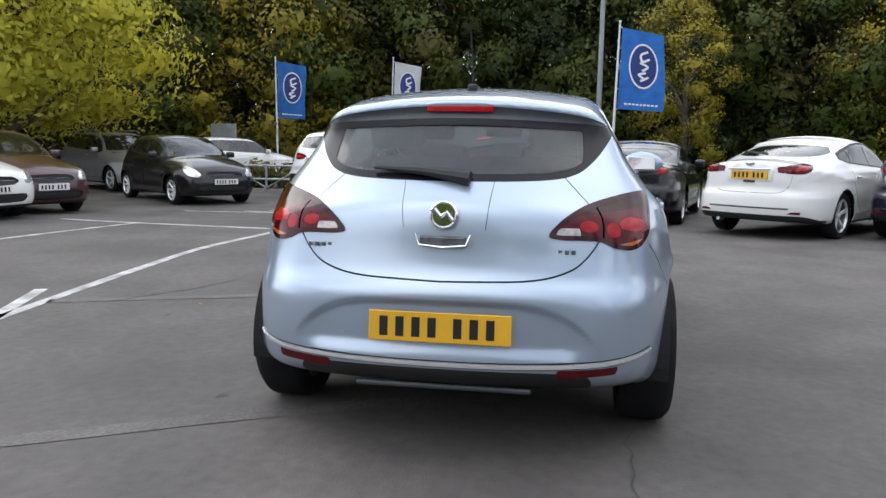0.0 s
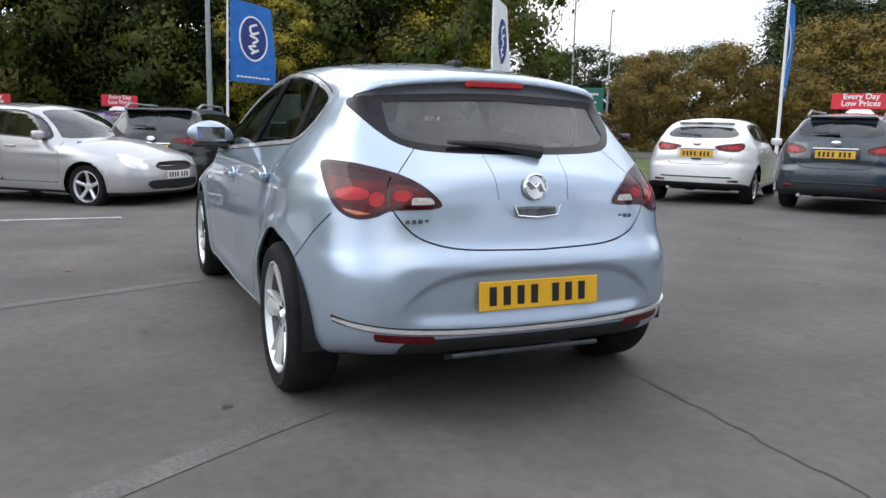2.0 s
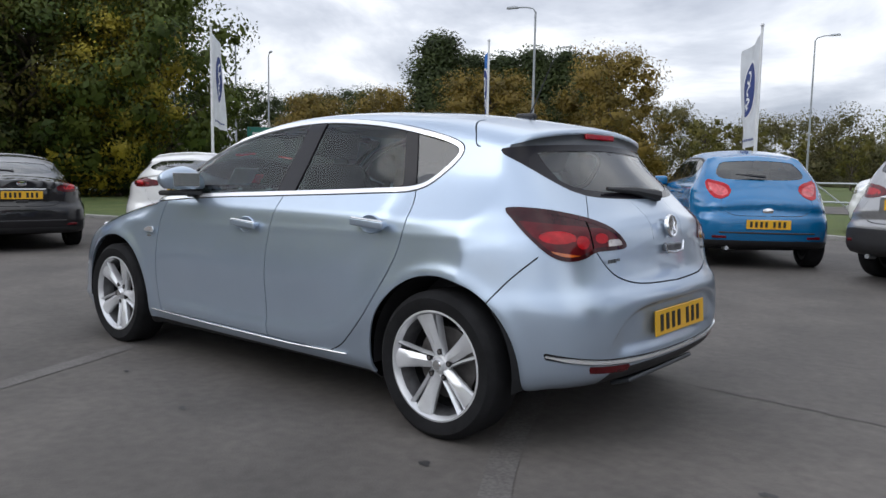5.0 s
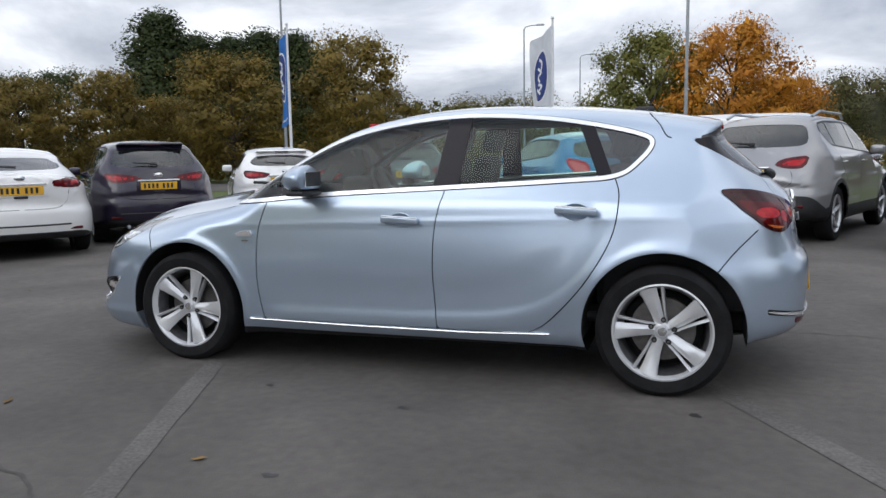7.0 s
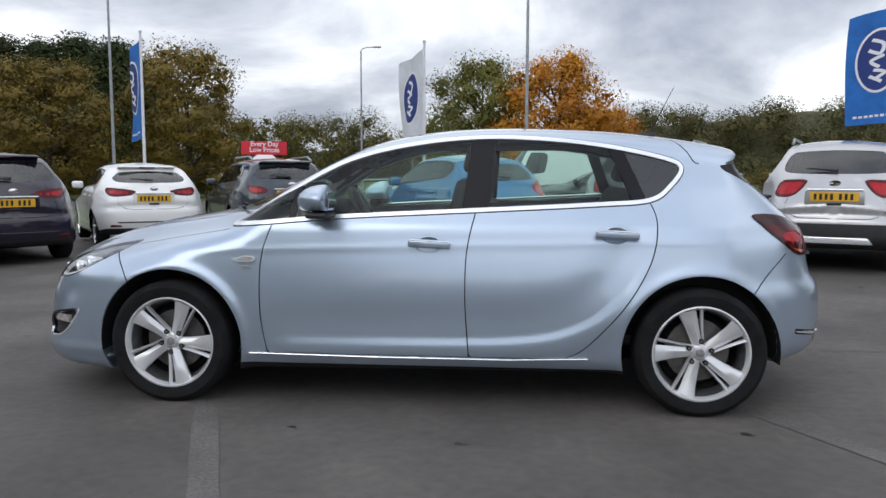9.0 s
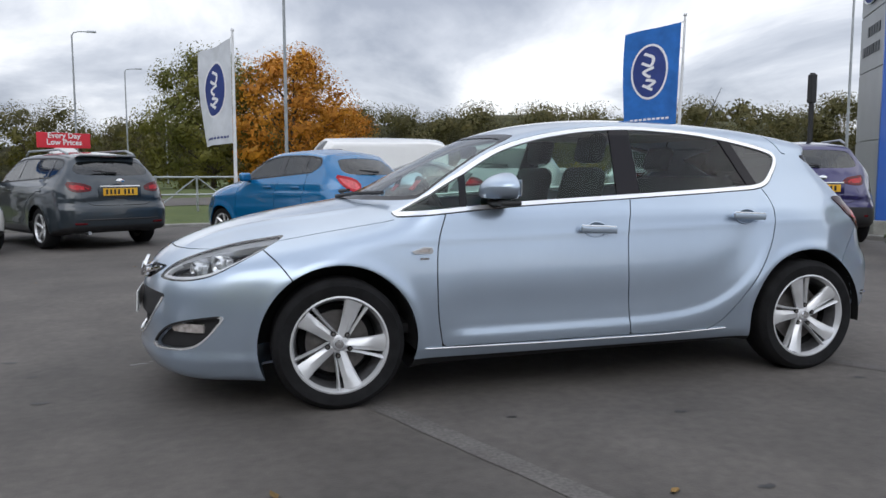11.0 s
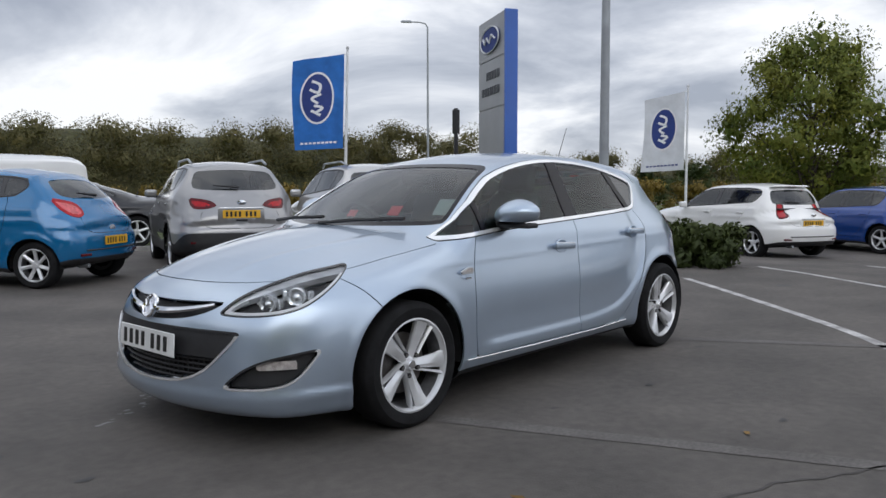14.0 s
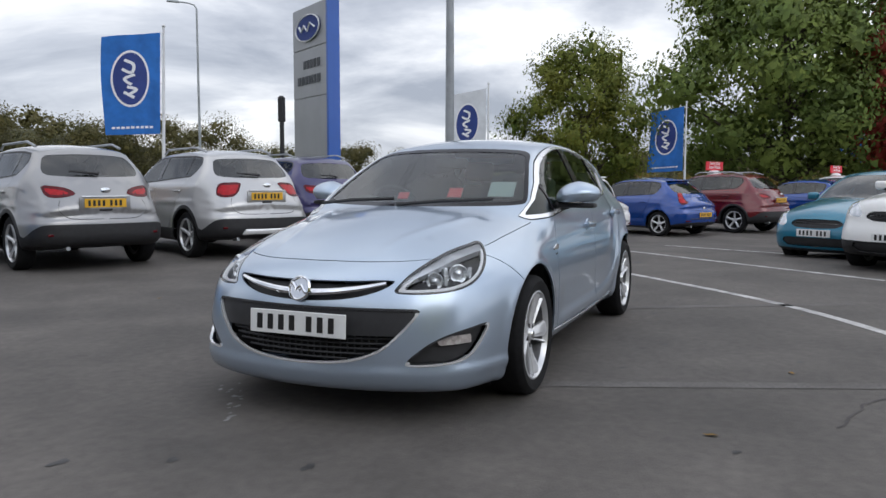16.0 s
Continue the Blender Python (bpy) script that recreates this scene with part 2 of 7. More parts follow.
M_TOTEMINK = mat("totem_lettering", (0.04, 0.045, 0.055), 0.5)
M_SIGNRED = mat("red_sign_board", (0.62, 0.022, 0.04), 0.45, var=0.08, vscale=3)
M_SIGNWHITE = mat("white_sign_board", (0.75, 0.75, 0.75), 0.45)
M_SIGNBLUE = mat("blue_sign_face", (0.01, 0.13, 0.5), 0.4)
M_SIGNGREEN = mat("green_sign_face", (0.01, 0.16, 0.12), 0.4)
M_BARK = mat("bark", (0.075, 0.06, 0.045), 0.9, var=0.45, vscale=6, bump=0.02, bscale=18)


def leaf_mat(name, c1, c2, island=0.4):
    return mat(name, c1, 0.55, color2=c2, vscale=0.55, island=island * 0.65, translucent=0.28, spec=0.3)


M_LEAF_GREEN = leaf_mat("green_leaves", (0.050, 0.080, 0.014), (0.112, 0.135, 0.022))
M_LEAF_DARK = leaf_mat("dark_green_leaves", (0.028, 0.045, 0.013), (0.066, 0.085, 0.021))
M_LEAF_OLIVE = leaf_mat("olive_leaves", (0.080, 0.084, 0.020), (0.172, 0.148, 0.030))
M_LEAF_GOLD = leaf_mat("yellowing_leaves", (0.22, 0.195, 0.024), (0.42, 0.335, 0.034))
M_LEAF_RUST = leaf_mat("rusty_brown_leaves", (0.125, 0.098, 0.022), (0.275, 0.190, 0.035), 0.28)
M_LEAF_ORANGE = leaf_mat("orange_leaves", (0.42, 0.16, 0.016), (0.60, 0.29, 0.026))
M_LEAF_RED = leaf_mat("dark_red_leaves", (0.28, 0.05, 0.04), (0.44, 0.07, 0.05))
M_LEAF_FAR = leaf_mat("distant_wood", (0.092, 0.094, 0.038), (0.170, 0.145, 0.056), 0.16)


# ---- small mesh tools ----
def obj(name, verts, faces, material, parent=None, label="", smooth=False, normals=None):
    me = bpy.data.meshes.new(name)
    co, fa = np.asarray(verts, np.float32), np.asarray(faces, np.int32)
    me.vertices.add(len(co))
    me.vertices.foreach_set("co", co.ravel())
    me.loops.add(fa.size)
    me.loops.foreach_set("vertex_index", fa.ravel())
    me.polygons.add(len(fa))
    me.polygons.foreach_set("loop_start", np.arange(0, fa.size, fa.shape[1], dtype=np.int32))
    me.update(calc_edges=True)
    me.materials.append(material)
    if smooth or normals is not None:
        me.polygons.foreach_set("use_smooth", [True] * len(me.polygons))
    if normals is not None:
        me.normals_split_custom_set_from_vertices(np.asarray(normals, float).tolist())
    ob = new(name, me)
    if parent:
        ob.parent = parent
    return tagged(ob, label) if label else ob


def part(name, bm, material, parent, label="", smooth=False):
    me = bpy.data.meshes.new(name)
    bmesh.ops.recalc_face_normals(bm, faces=bm.faces)
    bm.to_mesh(me)
    bm.free()
    me.materials.append(material)
    if smooth:
        me.polygons.foreach_set("use_smooth", [True] * len(me.polygons))
        me.set_sharp_from_angle(angle=radians(38))
    ob = new(name, me)
    ob.parent = parent
    return tagged(ob, label) if label else ob


def box(size, at=(0, 0, 0), bevel=0.0, rot=(0, 0, 0), bm=None, seg=2, taper=None):
    bm = bm or bmesh.new()
    m = pose(*at, *rot)
    r = bmesh.ops.create_cube(bm, size=1, matrix=m @ Matrix.Diagonal((*size, 1)))
    if taper:
        mi = m.inverted()
        for v in r["verts"]:
            p = mi @ v.co
            if p.z > 0:
                p.x *= taper[0]
                p.y *= taper[1]
                v.co = m @ p
    if bevel:
        vs = set(r["verts"])
        es = [e for e in bm.edges if e.verts[0] in vs]
        bmesh.ops.bevel(bm, geom=es, offset=bevel, segments=seg, affect="EDGES", profile=0.5)
    return bm


def rod(a, b, r1, r2=None, n=10, bm=None):
    bm = bm or bmesh.new()
    a, b = Vector(a), Vector(b)
    m = Matrix.Translation((a + b) / 2) @ (b - a).to_track_quat("Z", "Y").to_matrix().to_4x4()
    bmesh.ops.create_cone(bm, cap_ends=True, segments=n, radius1=r1, radius2=r1 if r2 is None else r2, depth=(b - a).length, matrix=m)
    return bm


def tube(points, r, n=8, bm=None):
    """A bent round bar through the points."""
    bm = bm or bmesh.new()
    pts = [Vector(p) for p in points]
    rings = []
    for i, p in enumerate(pts):
        d = (pts[min(i + 1, len(pts) - 1)] - pts[max(i - 1, 0)]).normalized()
        q = d.to_track_quat("Z", "Y")
        rad = r[i] if isinstance(r, (list, tuple)) else r
        rings.append([bm.verts.new(p + q @ Vector((rad * math.cos(t * 2 * math.pi / n), rad * math.sin(t * 2 * math.pi / n), 0))) for t in range(n)])
    for a, b in zip(rings, rings[1:]):
        for t in range(n):
            bm.faces.new((a[t], a[(t + 1) % n], b[(t + 1) % n], b[t]))
    bm.faces.new(rings[0][::-1])
    bm.faces.new(rings[-1])
    return bm


def lathe(profile, n=48, axis="Y", bm=None):
    """Turns (radius, along) pairs round the axis."""
    bm = bm or bmesh.new()
    rings = []
    for r, a in profile:
        ring = []
        for t in range(n):
            c, s = math.cos(t * 2 * math.pi / n), math.sin(t * 2 * math.pi / n)
            ring.append(bm.verts.new((r * c, a, r * s) if axis == "Y" else (r * c, r * s, a)))
        rings.append(ring)
    for a, b in zip(rings, rings[1:]):
        for t in range(n):
            bm.faces.new((a[t], a[(t + 1) % n], b[(t + 1) % n], b[t]))
    return bm


def plate_prism(outline, thick, bevel=0.0, bm=None):
    """A flat shape in the XZ plane, thick along Y."""
    bm = bm or bmesh.new()
    f = bm.faces.new([bm.verts.new((x, 0, z)) for x, z in outline])
    r = bmesh.ops.extrude_face_region(bm, geom=[f])
    vs = [v for v in r["geom"] if isinstance(v, bmesh.types.BMVert)]
    bmesh.ops.translate(bm, vec=(0, thick, 0), verts=vs)
    if bevel:
        bmesh.ops.bevel(bm, geom=list(bm.edges), offset=bevel, segments=1, affect="EDGES")
    return bm


def move(ob, m):
    ob.matrix_basis = m
    return ob


def empty(name, m, label, category, group="", kind=""):
    e = new(name)
    e.empty_display_size = 0.1
    e.matrix_basis = m
    return tagged(e, label, category, group, kind)


def gz(x, y=0.0):
    """The yard falls away gently at both ends."""
    return -0.02 * min(max(x - 3.0, 0.0), 7.0) - 0.04 * min(max(-x - 7.5, 0.0), 5.5)


# ---- car bodies: a skin found along rays, then cut into panels ----
def catmull(pts, n=6, closed=True):
    p = np.array(pts, float)
    k = len(p)
    out = []
    for i in range(k if closed else k - 1):
        a, b, c, d = (p[(i + j) % k] if closed else p[min(max(i + j, 0), k - 1)] for j in (-1, 0, 1, 2))
        for t in np.linspace(0, 1, n, endpoint=False):
            out.append(0.5 * (2 * b + (c - a) * t + (2 * a - 5 * b + 4 * c - d) * t**2 + (3 * b - a - 3 * c + d) * t**3))
    if not closed:
        out.append(p[-1])
    return np.array(out)


def smooth_fn(pts):
    c = catmull(pts, 8, False)
    return lambda x: np.interp(x, c[:, 0] if c[0, 0] < c[-1, 0] else c[::-1, 0], c[:, 1] if c[0, 0] < c[-1, 0] else c[::-1, 1])


def step(x, a, b):
    t = np.clip((x - a) / (b - a), 0, 1)
    return t * t * (3 - 2 * t)


def sdf(poly, x, z):
    """Signed distance to a closed outline, below zero inside."""
    best = np.full(np.shape(x), 1e9)
    inside = np.zeros(np.shape(x), bool)
    for (ax, az), (bx, bz) in zip(poly, np.roll(poly, -1, 0)):
        ex, ez = bx - ax, bz - az
        px, pz = x - ax, z - az
        t = np.clip((px * ex + pz * ez) / (ex * ex + ez * ez + 1e-12), 0, 1)
        dx, dz = px - t * ex, pz - t * ez
        best = np.minimum(best, dx * dx + dz * dz)
        if az != bz:
            inside ^= ((az > z) != (bz > z)) & (x < ax + (z - az) * ex / ez)
    d = np.sqrt(best)
    return np.where(inside, -d, d)


def line_dist(pts, x, z, smooth=True):
    p = catmull(pts, 5, False) if smooth else np.array(pts, float)
    best = np.full(np.shape(x), 1e9)
    for (ax, az), (bx, bz) in zip(p, p[1:]):
        ex, ez = bx - ax, bz - az
        px, pz = x - ax, z - az
        t = np.clip((px * ex + pz * ez) / (ex * ex + ez * ez + 1e-12), 0, 1)
        best = np.minimum(best, np.hypot(px - t * ex, pz - t * ez))
    return best


def line_side(pts, x, z, smooth=True):
    """Distance to a line, signed by the side."""
    p = catmull(pts, 5, False) if smooth else np.array(pts, float)
    best, sign = np.full(np.shape(x), 1e9), np.ones(np.shape(x))
    for (ax, az), (bx, bz) in zip(p, p[1:]):
        ex, ez = bx - ax, bz - az
        px, pz = x - ax, z - az
        t = np.clip((px * ex + pz * ez) / (ex * ex + ez * ez + 1e-12), 0, 1)
        d = np.hypot(px - t * ex, pz - t * ez)
        near = d < best
        best = np.where(near, d, best)
        sign = np.where(near, np.sign(ex * pz - ez * px), sign)
    return best * np.where(sign == 0, 1, sign)


def both(pts):
    """A closed outline from its half at positive first coordinate, top to bottom or bottom to top."""
    return pts + [(-a, b) for a, b in reversed(pts) if abs(a) > 1e-6]


def smax(a, b, k):
    h = np.maximum(k - np.abs(a - b), 0) / k
    return np.maximum(a, b) + h * h * k * 0.25


class Skin:
    """outline: side view along the middle; width: half width by height; taper: added half width along x; nose, tail: how the ends sweep back."""

    def __init__(self, outline, width, taper, nose=(0.4, 1.0), tail=(0.15, 1.2, 3.0), ramps=(0.0, 1.2, 1.0, 1.6), crown=0.16, belt=0.95, pinch=0.08, spine=(-1.25, 1.25, 0.62), corner=0.13, tight=(0.98, 1.08), extra=None, fine=5, soft=0.004, grow_z=(0.5, 0.75), lean=0.0):
        self.poly = catmull(outline, fine)
        self.width, self.taper = smooth_fn(width), smooth_fn(taper)
        self.nose, self.tail, self.ramps, self.crown, self.belt, self.pinch = nose, tail, ramps, crown, belt, pinch
        self.spine, self.corner, self.extra, self.tight, self.soft = spine, corner, extra, tight, soft
        self.grow_z, self.lean = grow_z, lean
        # distances to the side view, kept on a grid and read back by cubic splines
        self.cell = 0.012
        self.lo = self.poly.min(0) - 0.35
        n = np.ceil((self.poly.max(0) + 0.35 - self.lo) / self.cell).astype(int)
        gx, gy = np.meshgrid(self.lo[0] + self.cell * np.arange(n[0]), self.lo[1] + self.cell * np.arange(n[1]), indexing="ij")
        self.grid = sdf(self.poly, gx, gy)

    def side(self, x, z):
        n, m = self.grid.shape
        u = np.clip((x - self.lo[0]) / self.cell, 1, n - 3.001)
        v = np.clip((z - self.lo[1]) / self.cell, 1, m - 3.001)
        i, j = u.astype(int), v.astype(int)
        f, g = u - i, v - j
        wu = ((1 - f) ** 3 / 6, (3 * f**3 - 6 * f**2 + 4) / 6, (-3 * f**3 + 3 * f**2 + 3 * f + 1) / 6, f**3 / 6)
        wv = ((1 - g) ** 3 / 6, (3 * g**3 - 6 * g**2 + 4) / 6, (-3 * g**3 + 3 * g**2 + 3 * g + 1) / 6, g**3 / 6)
        flat, base = self.grid.ravel(), (i - 1) * m + j - 1
        return sum(wu[a] * sum(wv[b] * flat[base + a * m + b] for b in range(4)) for a in range(4))

    def xw(self, x, y, z):
        ay = np.minimum(np.abs(y), 0.95)
        front = (self.nose[0] * ay**2 + self.nose[1] * ay**8) * (1 - self.lean + 2 * self.lean * step(z, 0.22, 0.70))
        b = self.tail[1] + (self.tail[2] - self.tail[1]) * step(z, 0.6, 0.85)
        rear = self.tail[0] * ay**2 + b * ay**8
        a0, a1, r0, r1 = self.ramps
        return x + front * step(x, a0, a1) - rear * step(-x, r0, r1)

    def F(self, x, y, z):
        ay = np.abs(y)
        zw = z + self.crown * ay**2 * step(z, 0.5, 0.9)
        s = self.side(self.xw(x, y, z), zw)
        w = self.width(z) + self.taper(x) - self.pinch * step(-x, 0.6, 1.7) * step(z, self.belt, self.belt + 0.3)
        f = smax(s, (ay - w) * 0.93, 0.05 + (self.corner - 0.05) * step(z, *self.grow_z) - (self.corner - 0.07) * step(z, *self.tight))
        if self.extra:
            f = f + self.extra(x, y, z)
        return f

    def half_width(self, x, z):
        return self.width(z) + self.taper(x) - self.pinch * step(-x, 0.6, 1.7) * step(z, self.belt, self.belt + 0.3)

    def normal(self, V):
        e = self.soft
        x, y, z = V.T
        g = np.stack([self.F(x + e, y, z) - self.F(x - e, y, z), self.F(x, y + e, z) - self.F(x, y - e, z), self.F(x, y, z + e) - self.F(x, y, z - e)], 1)
        return g / (np.linalg.norm(g, axis=1, keepdims=True) + 1e-9)

    def half(self, nm, nc, nt):
        x0, x1, zs = self.spine
        rows = [(x0, -a) for a in np.linspace(90, 0, nc, endpoint=False)] + [(x, 0) for x in np.linspace(x0, x1, nm)] + [(x1, a) for a in np.linspace(0, 90, nc + 1)[1:]]
        th = np.radians(np.linspace(-90, 90, nt))
        xs = np.array([r[0] for r in rows])[:, None] + 0 * th
        ph = np.radians([r[1] for r in rows])[:, None]
        dx, dy, dz = np.sin(ph) + 0 * th, np.cos(ph) * np.cos(th), np.cos(ph) * np.sin(th)
        dy[:, 0] = dy[:, -1] = 0
        o = [a.ravel() for a in (xs, dx, dy, dz)]
        at = lambda t: self.F(o[0] + o[1] * t, o[2] * t, zs + o[3] * t)
        lo, hi = np.zeros(len(o[0])), np.full(len(o[0]), np.nan)
        for t in np.linspace(0.06, 1.5, 25):
            f = at(np.full(len(lo), t))
            open_ = np.isnan(hi)
            hi[open_ & (f > 0)] = t
            lo[open_ & (f <= 0)] = t
        hi[np.isnan(hi)] = 1.5
        for _ in range(11):
            mid = (lo + hi) / 2
            f = at(mid)
            lo, hi = np.where(f <= 0, mid, lo), np.where(f > 0, mid, hi)
        V = np.stack([o[0] + o[1] * hi, o[2] * hi, zs + o[3] * hi], 1)
        V[:, 1] = np.maximum(V[:, 1], 0)
        n, m = len(rows), nt
        i = (np.arange(n - 1)[:, None] * m + np.arange(m - 1)).ravel()
        T = np.concatenate([np.stack([i, i + m, i + m + 1], 1), np.stack([i, i + m + 1, i + 1], 1)])
        A, B, C = V[T[:, 0]], V[T[:, 1]], V[T[:, 2]]
        T = T[np.linalg.norm(np.cross(B - A, C - A), axis=1) > 1e-10]
        return V, T[:, ::-1]


def cut(V, T, g):
    """Splits triangles along g = 0. Returns the points, those inside (g below 0) and those outside."""
    g = np.where(np.abs(g) < 1e-6, 1e-6, g)
    s = g[T] > 0
    k = s.sum(1)
    ins, outs = [T[k == 0]], [T[k == 3]]
    V2 = V
    for lone_out in (True, False):
        m = k == (1 if lone_out else 2)
        t = T[m]
        if not len(t):
            continue
        lone = np.argmax(s[m] == lone_out, 1)
        r = np.arange(len(t))
        a, b, c = t[r, lone], t[r, (lone + 1) % 3], t[r, (lone + 2) % 3]

        def mids(p, q):
            lo, hi = np.minimum(p, q), np.maximum(p, q)
            key, inv = np.unique(lo * (len(V) + 1) + hi, return_inverse=True)
            l, h = key // (len(V) + 1), key % (len(V) + 1)
            f = (g[l] / (g[l] - g[h]))[:, None]
            return V[l] + (V[h] - V[l]) * f, inv.ravel()

        P, inv = mids(np.concatenate([a, a]), np.concatenate([b, c]))
        base = len(V2)
        V2 = np.concatenate([V2, P])
        ab, ac = base + inv[: len(a)], base + inv[len(a):]
        tip = np.stack([a, ab, ac], 1)
        rest = np.concatenate([np.stack([ab, b, c], 1), np.stack([ab, c, ac], 1)])
        (outs if lone_out else ins).append(tip)
        (ins if lone_out else outs).append(rest)
    return V2, np.concatenate(ins), np.concatenate(outs)


def weld(V, T):
    q = np.round(V * 2e4).astype(np.int64) + 500000
    _, first, inv = np.unique((q[:, 0] * 1000003 + q[:, 1]) * 1000003 + q[:, 2], return_index=True, return_inverse=True)
    T = inv.ravel()[T]
    T = T[(T[:, 0] != T[:, 1]) & (T[:, 1] != T[:, 2]) & (T[:, 0] != T[:, 2])]
    used, inv2 = np.unique(T, return_inverse=True)
    return V[first][used], inv2.reshape(T.shape)


def panel(name, skin, V, T, material, parent, label="", side=0, sink=0.0, flange=0.012):
    """One panel of the skin as a part. side 1 or -1: that side alone; 0: both halves as one sheet."""
    if len(T) == 0:
        return None
    if side == 0:
        n = len(V)
        V, T = np.concatenate([V, V * (1, -1, 1)]), np.concatenate([T, T[:, ::-1] + n])
    elif side < 0:
        V, T = V * (1, -1, 1), T[:, ::-1]
    V, T = weld(V, T)
    N = skin.normal(V)
    V = V - N * sink
    if flange:
        e = np.concatenate([T[:, [0, 1]], T[:, [1, 2]], T[:, [2, 0]]])
        _, idx, cnt = np.unique(e.min(1) * (len(V) + 1) + e.max(1), return_index=True, return_counts=True)
        e = e[idx[cnt == 1]]
        if len(e):
            d = V[e[:, 1]] - V[e[:, 0]]
            fn = np.cross(d, N[e[:, 0]])
            fn /= np.linalg.norm(fn, axis=1, keepdims=True) + 1e-9
            A, B = V[e[:, 0]], V[e[:, 1]]
            q = np.concatenate([A, B, B - N[e[:, 1]] * flange, A - N[e[:, 0]] * flange])
            n, k = len(V), len(e)
            i = n + np.arange(k)
            F = np.concatenate([np.stack([i + k, i, i + 3 * k], 1), np.stack([i + k, i + 3 * k, i + 2 * k], 1)])
            V, T, N = np.concatenate([V, q]), np.concatenate([T, F]), np.concatenate([N, fn, fn, fn, fn])
            A, B, C = V[T[:, 0]], V[T[:, 1]], V[T[:, 2]]
            bad = (np.cross(B - A, C - A) * (N[T].mean(1))).sum(1) < 0
            T[bad] = T[bad][:, ::-1]
    return obj(name, V, T, material, parent, label, normals=N)


class Sheet:
    """The half skin, from which pieces are taken one after another."""

    def __init__(self, skin, nm, nc, nt):
        self.skin = skin
        self.V, self.T = skin.half(nm, nc, nt)

    def xyz(self):
        return self.V.T

    def take(self, g):
        self.V, inside, self.T = cut(self.V, self.T, g)
        return self.V, inside

    def score(self, d):
        """Adds points along d = 0, so that a thin line there can be taken."""
        self.V, a, b = cut(self.V, self.T, d)
        self.T = np.concatenate([a, b])

    def band(self, piece, fn, w):
        """The strip where the signed fn is within w, and the rest."""
        a, out1 = self.split(piece, lambda x, y, z: fn(x, y, z) - w)
        core, out2 = self.split(a, lambda x, y, z: -fn(x, y, z) - w)
        return core, (np.concatenate([out1[0], out2[0]]), np.concatenate([out1[1], out2[1] + len(out1[0])]))

    def split(self, piece, fn):
        V, T = piece
        V2, a, b = cut(V, T, fn(*V.T))
        return (V2, a), (V2, b)


